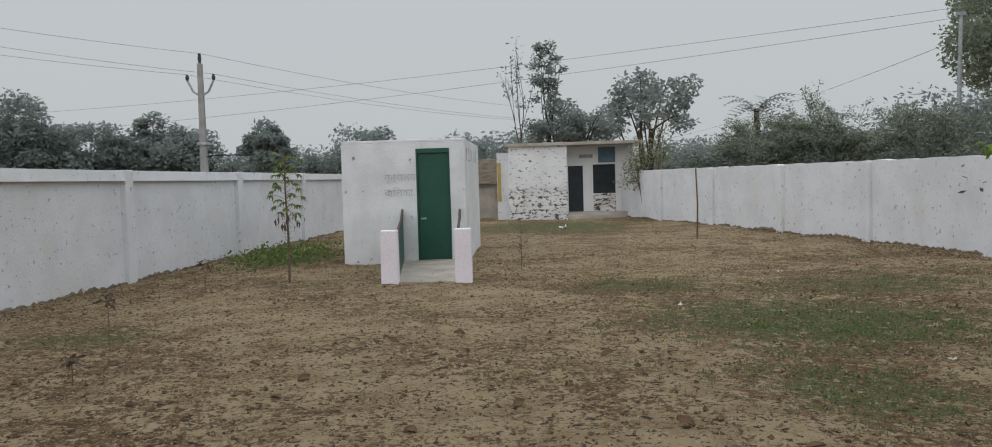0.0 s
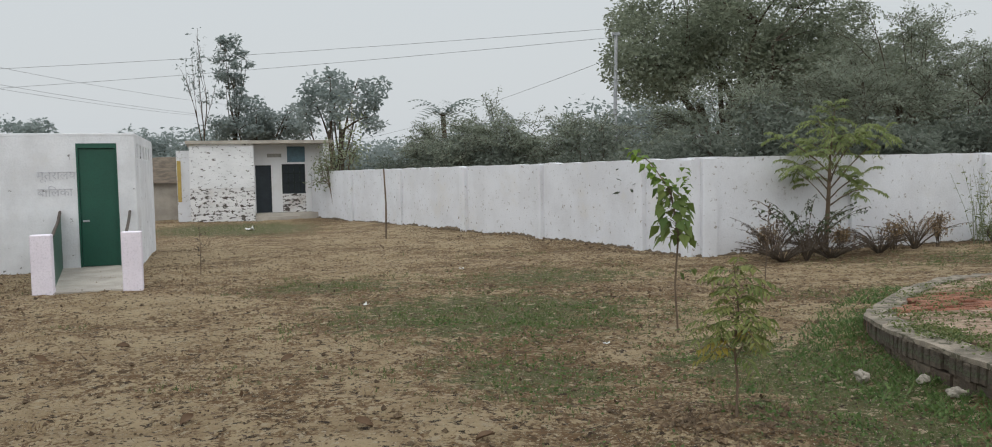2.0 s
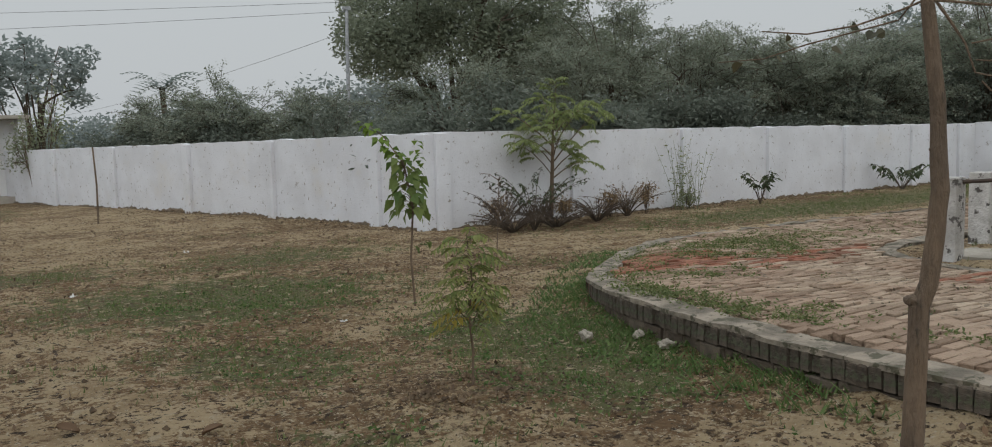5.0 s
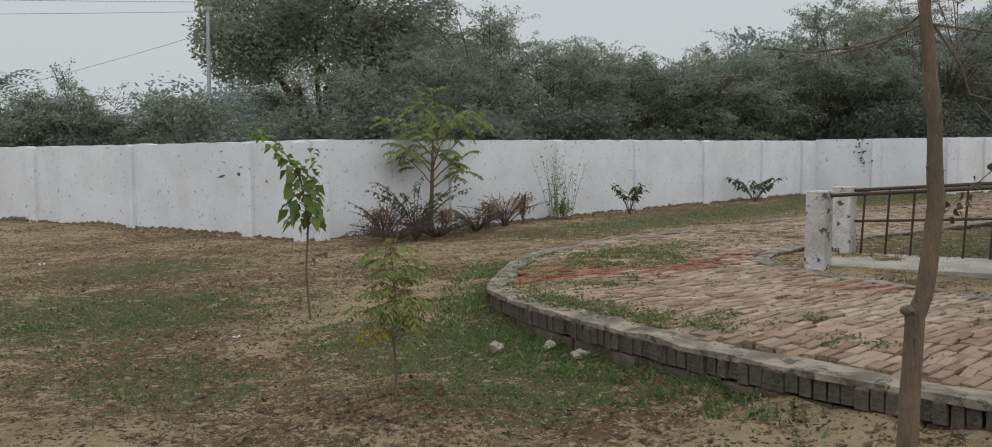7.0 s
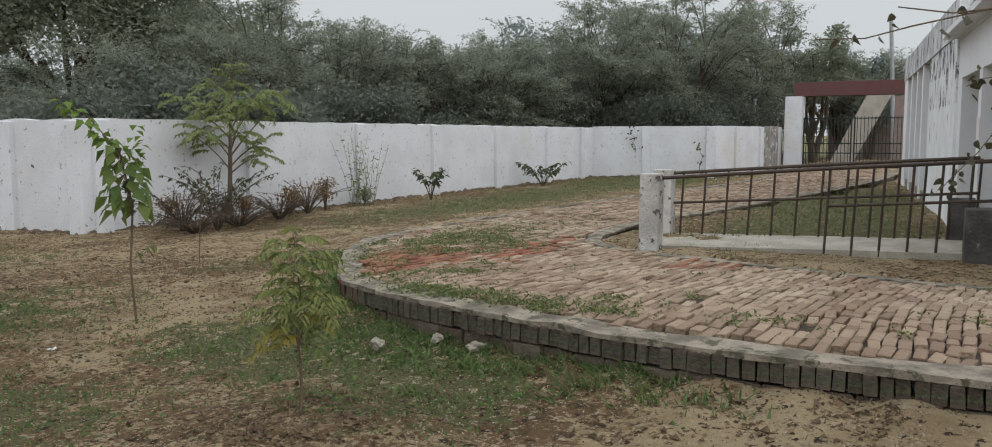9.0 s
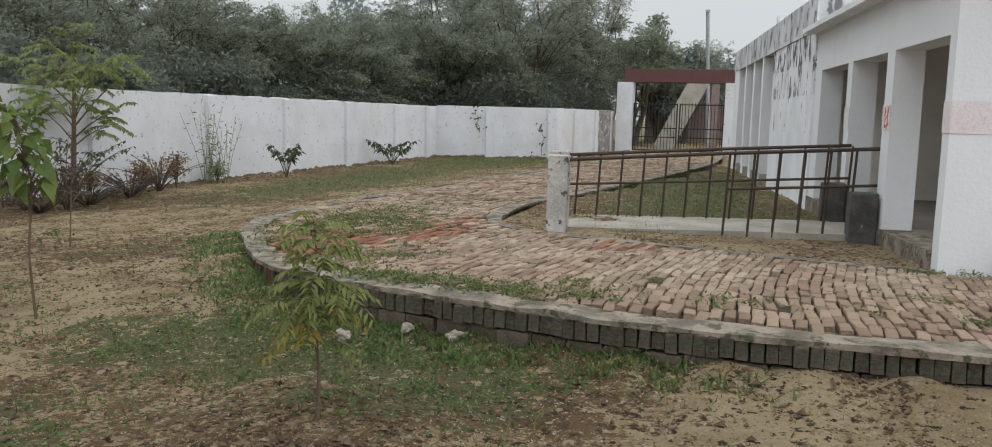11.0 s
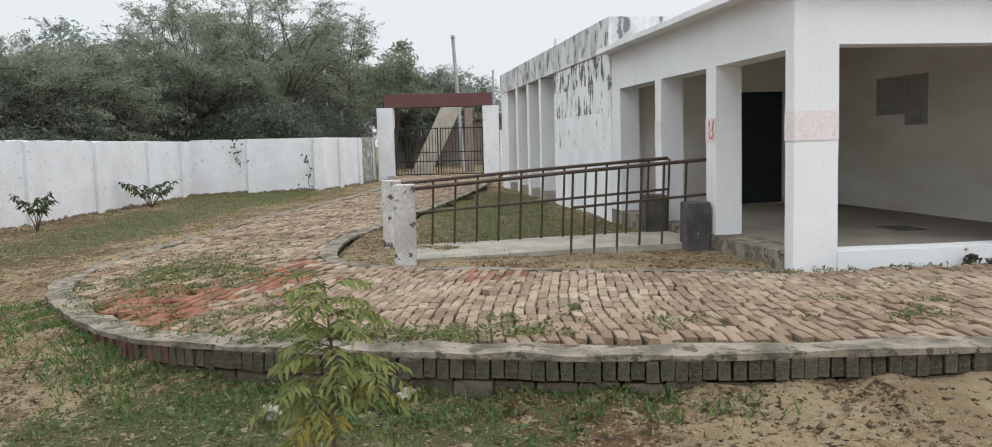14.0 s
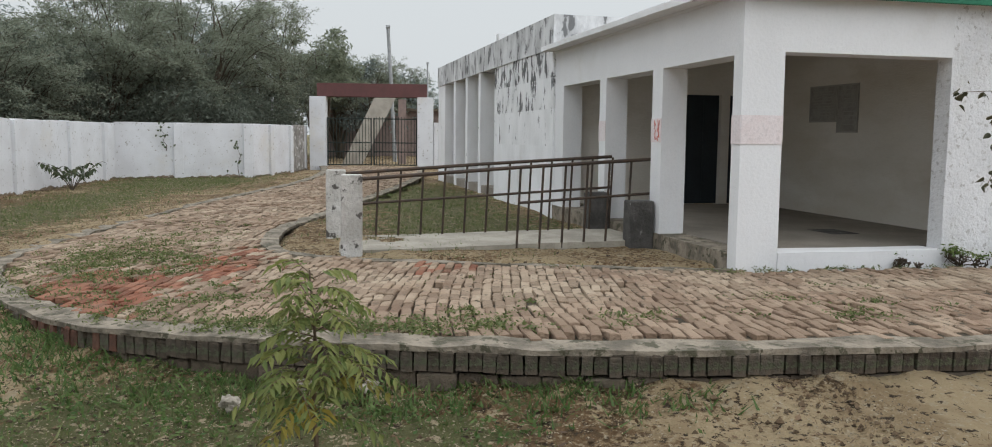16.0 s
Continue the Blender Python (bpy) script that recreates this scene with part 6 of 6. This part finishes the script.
rock((4.63, 4.84, -0.02), (0.065, 0.05, 0.045), 1, "pale yellowish stone lying in the grass")
rock((4.82, 4.47, 0.025), (0.04, 0.034, 0.03), 2, "small white stone lying by the kerb")
rock((4.72, 4.12, 0.025), (0.062, 0.04, 0.034), 3, "grey-white stone lying by the kerb")


# ---- grass, weeds, litter ----
def blades(name, pts, tall, wide, mat, label, seed, lean=0.5):
    rng = np.random.default_rng(seed)
    n = len(pts)
    base = np.column_stack([pts[:, 0], pts[:, 1], pts[:, 2]])
    a = rng.uniform(0, 2 * math.pi, n)
    h = tall * rng.uniform(0.4, 1.3, n)
    w = wide * rng.uniform(0.6, 1.3, n)
    side = np.column_stack([np.cos(a), np.sin(a), np.zeros(n)]) * w[:, None]
    tip = base + np.column_stack([-np.sin(a) * h * lean * rng.normal(size=n), np.cos(a) * h * lean * rng.normal(size=n), h])
    v = np.stack([base - side, base + side, tip], 1).reshape(-1, 3)
    ob = quads_mesh(name, v, np.arange(n * 3).reshape(n, 3), M[mat])
    return tagged(ob, label, "grass", kind="stuff")


def scatter(n, x0, x1, y0, y1, keep, seed):
    rng = np.random.default_rng(seed)
    x, y = rng.uniform(x0, x1, n), rng.uniform(y0, y1, n)
    k = keep(x, y) > rng.uniform(0, 1, n)
    k &= ~inside(PAVED, x, y)
    x, y = x[k], y[k]
    return np.column_stack([x, y, height(x, y) - 0.005])


def clump_noise(x, y, s, seed):
    return np.array([noise.noise(Vector((a * s, b * s, seed))) for a, b in zip(x, y)])


def green_keep(x, y):
    g = cover(x, y)
    return np.clip((g * 1.1 + 0.5 * clump_noise(x, y, 1.6, 3.0) * (g > 0.08) - 0.12) * np.clip(0.45 + 2.2 * clump_noise(x, y, 5.5, 1.0), 0, 1.4), 0, 1)


def dry_keep(x, y):
    return np.clip(0.9 * clump_noise(x, y, 1.1, 9.0) + 0.5 * clump_noise(x, y, 4.0, 5.0) - 0.1, 0, 1)


blades("grass", scatter(170000, -3, 9.5, 2.0, 15, green_keep, 1), 0.045, 0.006, "grass", "short patchy green grass over the sandy yard", 1, 0.8)
blades("grass", scatter(90000, -5.5, 30, 2.0, 31, green_keep, 2), 0.05, 0.008, "grass", "short green grass by walls and path", 2, 0.8)
blades("grass", scatter(150000, 9.5, 31, 1.2, 11.8, green_keep, 22), 0.05, 0.008, "grass", "short green grass on the lawn behind the ramp", 22, 0.8)
blades("dry_grass", scatter(230000, -6, 8, 1.0, 16, dry_keep, 3), 0.032, 0.005, "straw", "flattened dry straw-coloured grass", 3, 1.4)
line_k = outer_line[(outer_line[:, 1] > -1) & (outer_line[:, 0] < 8)]


def kerb_keep(x, y):
    return np.clip(0.9 - near(x, y, line_k) * 1.35, 0, 1) * smooth(y, 2.0, 3.2) * np.clip(0.6 + 1.5 * clump_noise(x, y, 3.0, 6.0), 0.1, 1)


blades("kerb_weeds", scatter(110000, 3.2, 7.9, 0.5, 8.0, kerb_keep, 4), 0.06, 0.008, "kerb_green", "leafy green weeds along the kerb", 4, 1.2)


def leafy_keep(x, y):
    return np.clip((cover(x, y) * 1.2 - 0.25 + 0.9 * np.maximum(0, 0.6 - near(x, y, line_k)) * smooth(y, 2.2, 3.4)) * (0.5 + 1.6 * clump_noise(x, y, 2.6, 8.0)), 0, 1)


leafy = scatter(80000, 2.2, 7.5, 2.4, 9.0, leafy_keep, 14)
leafy[:, 2] += np.random.default_rng(14).uniform(0.0, 0.05, len(leafy))
tagged(leaves("leafy_weeds", leafy, 0.017, M["kerb_green"], None, np.random.default_rng(14), 1.8, -0.2), "low leafy green weeds in the grass by the kerb", "weeds", kind="stuff")
wall_pts = np.array([(8.3 + t, 12.2 - 0.033 * t) for t in np.linspace(0, 19, 80)] + [(8.0 - 0.13 * t, 12.6 + t) for t in np.linspace(0, 15, 70)] + [(-5.9 + 0.085 * t, 10 + t) for t in np.linspace(-6, 16, 90)])


def foot_keep(x, y):
    return np.clip(0.5 - near(x, y, wall_pts) * 1.3, 0, 1)


blades("wall_foot_weeds", scatter(110000, -6.5, 28, 3, 28, foot_keep, 5), 0.09, 0.007, "straw", "dry weeds and litter along the wall foot", 5, 0.8)


def side_plants(x, y):
    return 0.9 * np.exp(-(((x + 4.3) / 0.8) ** 2 + ((y - 17.5) / 1.9) ** 2))


weed_pts = scatter(9000, -5.6, -2.7, 14, 22, side_plants, 6)
weed_pts[:, 2] += np.random.default_rng(6).uniform(0, 0.2, len(weed_pts))
tagged(leaves("leafy_weeds", weed_pts, 0.05, M["leaf_fresh"], None, np.random.default_rng(6), 1.6, -0.2), "leafy green weeds between wall and cabin", "weeds", kind="stuff")


for q, (bx, by, bw) in enumerate(((7.6, -1.1, 0.45), (7.58, -1.75, 0.7), (7.62, -2.4, 0.9))):
    tree("low green weed growing at the wall foot", (bx, by, float(top(bx, by)) - 0.02), 0.13 + 0.07 * q, bw, 140 + q, "leaf_fresh", 0.022, 3, 0.06, 3, 0.008, 0.9, 3, 0, 0.2, 1.0, 4, "weed", group="weeds at the wall")


for q, (bx, by, bh, bw, lf) in enumerate(((9.1, 11.75, 0.55, 0.9, "straw"), (9.8, 11.5, 0.6, 1.1, "leaf_shrub"), (10.5, 11.6, 0.45, 0.8, "straw"), (11.6, 11.55, 0.5, 1.0, "straw"), (12.9, 11.8, 0.6, 0.7, "straw"), (14.2, 11.8, 0.35, 0.8, "leaf_pale"))):
    tree("dry twiggy weed clump at the white wall foot", (bx, by, 0.02), bh, bw, 160 + q, lf, 0.024, 4, 0.1, 2, 0.008, 0.9, 3, 0, 0.2, 1.0, 5, "weed", group="dry weeds at the wall", bark="bark")


def paving_weeds():
    rng = np.random.default_rng(12)
    spots = [(5.3, 4.55, 0.13, 0.45, 2600), (5.15, 3.75, 0.1, 0.3, 1000), (9.3, 6.55, 0.75, 0.4, 5200), (8.7, 5.85, 0.5, 0.15, 900), (6.2, 5.4, 0.35, 0.35, 1500), (6.7, 5.25, 0.4, 0.15, 500), (5.67, 3.51, 0.06, 0.06, 110), (5.38, 2.42, 0.07, 0.2, 170), (5.24, 0.95, 0.12, 0.14, 330), (7.9, 2.2, 0.15, 0.1, 150), (5.45, 5.0, 0.15, 0.2, 350), (5.25, 3.3, 0.12, 0.12, 160), (7.5, 6.55, 0.7, 0.35, 2600), (6.3, 5.6, 0.35, 0.2, 350),
             (9.3, 6.9, 0.9, 0.3, 1600), (6.0, 1.3, 0.12, 0.12, 120), (5.6, 0.6, 0.15, 0.2, 160), (6.6, 0.3, 0.15, 0.25, 160), (5.1, 2.6, 0.08, 0.1, 70), (11.5, 6.3, 1.2, 0.4, 700),
             (7.55, 0.3, 0.05, 0.5, 260), (7.58, -0.8, 0.06, 0.6, 420), (5.9, 3.0, 0.1, 0.1, 60), (5.3, 1.6, 0.1, 0.1, 60), (7.4, 3.4, 0.15, 0.2, 120)]
    p = np.concatenate([np.column_stack([rng.normal(x, a, n), rng.normal(y, b, n), np.zeros(n)]) for x, y, a, b, n in spots])
    p[:, 2] = top(p[:, 0], p[:, 1]) - 0.01
    p = p[inside(PAVED, p[:, 0], p[:, 1])]
    # gathered into small leafy clumps
    hubs = p[rng.integers(0, len(p), max(1, len(p) // 14))]
    p = hubs[rng.integers(0, len(hubs), len(p))] + rng.normal(size=p.shape) * (0.035, 0.035, 0.0)
    p = p[inside(PAVED, p[:, 0], p[:, 1])]
    p[:, 2] = top(p[:, 0], p[:, 1]) + rng.uniform(0.0, 0.035, len(p))
    ob = leaves("paving_weeds", p, 0.016, M["grass"], None, rng, 1.8, -0.1)
    return tagged(ob, "low leafy weeds growing between paving bricks", "weeds", kind="stuff")


paving_weeds()


def litter():
    rng = np.random.default_rng(21)
    n = 3200
    x, y = rng.uniform(-5, 7.5, n), 1.8 + 13.2 * rng.uniform(0, 1, n) ** 1.3
    k = ~inside(PAVED, x, y)
    x, y = x[k], y[k]
    c = np.column_stack([x, y, height(x, y) + 0.006])
    ob = leaves("fallen_leaves", c, 0.028, M["leaf_brown"], None, rng, 1.6, 0, 3.0)
    tagged(ob, "fallen dry brown leaves on the ground", "leaves", kind="stuff")
    n = 15000
    x, y = rng.uniform(-5.5, 8, n), 1.6 + 22 * rng.uniform(0, 1, n) ** 2.0
    k = ~inside(PAVED, x, y)
    w = wall_pts[rng.integers(0, len(wall_pts), 2600)] + rng.normal(size=(2600, 2)) * 0.16
    h = np.array([3.13, 4.22]) + rng.normal(size=(700, 2)) * (0.32, 0.28)
    x, y, k = np.concatenate([x, w[:, 0], h[:, 0]]), np.concatenate([y, w[:, 1], h[:, 1]]), np.concatenate([k, np.ones(3300, bool)])
    x, y = x[k], y[k]
    shape = np.array([(1, 0, 0), (-0.5, 0.87, 0), (-0.5, -0.87, 0), (0, 0, 0.7), (0, 0, -0.7)])
    tri = np.array([(0, 1, 3), (1, 2, 3), (2, 0, 3), (1, 0, 4), (2, 1, 4), (0, 2, 4)])
    n = len(x)
    size = rng.uniform(0.005, 0.02, n) * np.where(rng.uniform(0, 1, n) < 0.12, 1.7, 1.0)
    v = shape[None] * size[:, None, None] * rng.uniform(0.5, 1.4, (n, 5, 3)) + np.column_stack([x, y, height(x, y) + size * 0.3])[:, None, :]
    f = np.arange(n)[:, None, None] * 5 + tri[None]
    ob = quads_mesh("soil_clods", v.reshape(-1, 3), f.reshape(-1, 3), M["soil"])
    tagged(ob, "small clods of dry soil and gravel", "soil", kind="stuff")

    n = 85000
    x, y = rng.uniform(-6, 8.2, n), 1.4 + 16 * rng.uniform(0, 1, n) ** 1.4
    w = wall_pts[rng.integers(0, len(wall_pts), 7000)] + rng.normal(size=(7000, 2)) * 0.12
    x, y = np.concatenate([x, w[:, 0]]), np.concatenate([y, w[:, 1]])
    k = ~inside(PAVED, x, y)
    c = np.column_stack([x[k], y[k], height(x[k], y[k]) + 0.005])
    ob = leaves("ground_bits", c, 0.0085, M["flake"], None, rng, 1.8, 0, 2.0)
    tagged(ob, "straw bits, grit and dry leaf fragments", "litter", kind="stuff")


litter()


# ---- kerb bricks and paving bricks ----
def brick_mesh(name, lx, ly, lz, chamfer, mat, seed):
    """A worn brick: its foot at z = 0, the upper edges rounded off and a little uneven."""
    rng = np.random.default_rng(seed)
    x, y, c = lx / 2, ly / 2, chamfer
    j = lambda: rng.uniform(-0.004, 0.004)
    low = [(-x, -y, 0), (x, -y, 0), (x, y, 0), (-x, y, 0)]
    mid = [(a + j(), b + j(), lz - c + j() * 0.5) for a, b, _ in low]
    top = [(a * (1 - c / x) + j(), b * (1 - c / y) + j(), lz + j() * 0.6) for a, b, _ in low]
    v = low + mid + top
    f = [(8, 9, 10, 11)] + [(i, (i + 1) % 4, (i + 1) % 4 + 4, i + 4) for i in range(4)] + [(i + 4, (i + 1) % 4 + 4, (i + 1) % 4 + 8, i + 8) for i in range(4)]
    me = bpy.data.meshes.new(name)
    me.from_pydata(v, [], f)
    me.materials.append(mat)
    return me


def kerb():
    k = thing("kerb", "weathered dark brick kerb round the raised paving", "kerb", kind="structure")
    rng = np.random.default_rng(4)
    upright = [brick_mesh("brick", w, 0.2, 0.118, 0.012, M["kerb_brick"], s) for s, w in enumerate((0.067, 0.072, 0.062, 0.07, 0.066))]
    red = [brick_mesh("brick", 0.068, 0.2, 0.118, 0.012, M["red_kerb"], 30 + s) for s in range(2)]
    flat = [brick_mesh("brick", 0.222, 0.105, 0.1, 0.01, M["kerb_brick"], 20 + s) for s in range(4)]
    for step, meshes, z, inset, jitter in ((0.0765, upright, 0.1, 0.068, 0.006), (0.232, flat, -0.012, 0.036, 0.008)):
        line = curve_through(OUTER, step)
        d, nr = normals(line)
        count = 0
        for p, t, n_ in zip(line, d, nr):
            if p[1] < -1.2 or p[0] > 8.6 or count >= 300:
                continue
            count += 1
            c = p + n_ * (inset + rng.normal() * jitter)
            reddish = meshes is upright and 5.6 < c[1] < 7.1 and rng.uniform() < 0.7
            ob = new("brick", (red if reddish else meshes)[rng.integers(2 if reddish else len(meshes))])
            ob.matrix_basis = pose(c[0], c[1], z + float(top(c[0], c[1])) - 0.24 + rng.normal() * 0.003, rng.normal() * 1.5, rng.normal() * 1.5, math.degrees(math.atan2(t[1], t[0])) + rng.normal() * 2)
            ob.parent = k
    return k


kerb()


def pave():
    """Bricks lie end to end in columns that run across the circle and on along the path."""
    rng = np.random.default_rng(8)
    worn = [brick_mesh("brick", 0.216, 0.069, 0.06, 0.0065, M["paver"], 40 + s) for s in range(6)]
    red = [brick_mesh("brick", 0.216, 0.069, 0.06, 0.0065, M["red_paver_piece"], 60 + s) for s in range(3)]
    shapes = [np.array([v.co[:] for v in m.vertices]) for m in worn]
    faces = np.array([tuple(p.vertices) for p in worn[0].polygons])
    heap, singles = {"paver_stuff": [], "red_paver": []}, 0
    lean = math.radians(-8)
    ux, uy = math.cos(lean), math.sin(lean)
    spots = []
    for col in range(-165, 125):
        s0 = rng.uniform(0, 0.22)
        for k in range(-14, 130):
            shift = rng.normal() * 0.004
            s = k * 0.229 + s0 + rng.normal() * 0.006
            bend = 0.11 * math.sin(s * 0.75 + col * 0.012) + 0.018 * math.sin(s * 2.1 + col * 0.05)
            c = shift + col * 0.0785 + bend * smooth(float(9 - s), 0.0, 4.0)
            spots.append((5.0 + s * ux - c * uy, 3.5 + s * uy + c * ux, 0.08 * math.cos(s * 0.75 + col * 0.012) + 0.04 * math.cos(s * 2.1 + col * 0.05)))
    spots = np.array(spots)
    x, y = spots[:, 0], spots[:, 1]
    ok = inside(PAVED, x, y) & (y > -8.8) & (x < 33)
    spots = spots[ok]
    fine_out, fine_in = curve_through(OUTER, 0.08), curve_through(INNER, 0.08)
    ok = (near(spots[:, 0], spots[:, 1], fine_out) > 0.25) & (near(spots[:, 0], spots[:, 1], fine_in) > 0.18)
    for px, py, a in spots[ok]:
        if rng.uniform() < 0.012:
            continue
        dip = 0.01 * math.sin(px * 2.1 + 1.3 * math.sin(py * 1.7)) + 0.006 * math.sin(px * 5.3 + py * 4.1) + rng.normal() * 0.0045
        z = float(top(px, py)) - 0.046 + dip
        tilt = rng.normal(size=2) * 1.8
        q, w = (px - 7.05) * ux + (py - 6.3) * uy, -(px - 7.05) * uy + (py - 6.3) * ux
        r = 1.3 * math.exp(-(q / 1.15) ** 4 - (w / 0.6) ** 4) + 0.9 * math.exp(-((px - 8.6) / 0.9) ** 2 - ((py - 5.45) / 0.3) ** 2) + 0.8 * math.exp(-((px - 6.45) / 0.6) ** 2 - ((py - 6.05) / 0.3) ** 2) + 0.5 * math.exp(-((px - 8.2) / 0.5) ** 2 - ((py - 3.5) / 0.35) ** 2)
        is_red = rng.uniform() < r
        turn = math.degrees(lean + a * 0.8 * float(smooth(9 - (px - 5), 0.0, 4.0))) + rng.normal() * 3.2
        if singles < 300 and 0.6 < py < 4.6 and px < 5.75:
            singles += 1
            ob = new("brick", (red if is_red else worn)[rng.integers(3)])
            ob.matrix_basis = pose(px, py, z, *tilt, turn)
            ob.parent = pavement
            continue
        m = np.array(pose(px, py, z, *tilt, turn))
        heap["red_paver" if is_red else "paver_stuff"].append(shapes[rng.integers(6)] @ m[:3, :3].T + m[:3, 3])
    for name, vs in heap.items():
        n = len(vs)
        f = (np.arange(n)[:, None, None] * 12 + faces[None]).reshape(-1, 4)
        ob = quads_mesh("paving_bricks", np.concatenate(vs), f, M[name], pavement)
        tagged(ob, kind="stuff")
        if name == "red_paver":
            ob["label"] = "fresher red bricks"


M["red_paver_piece"] = material("red_paving_brick_piece", (0.3, 0.125, 0.08), (0.3, 0.17, 0.115), 3.0, 1.0, 0.95, 0.35, 70, per="object")
pave()
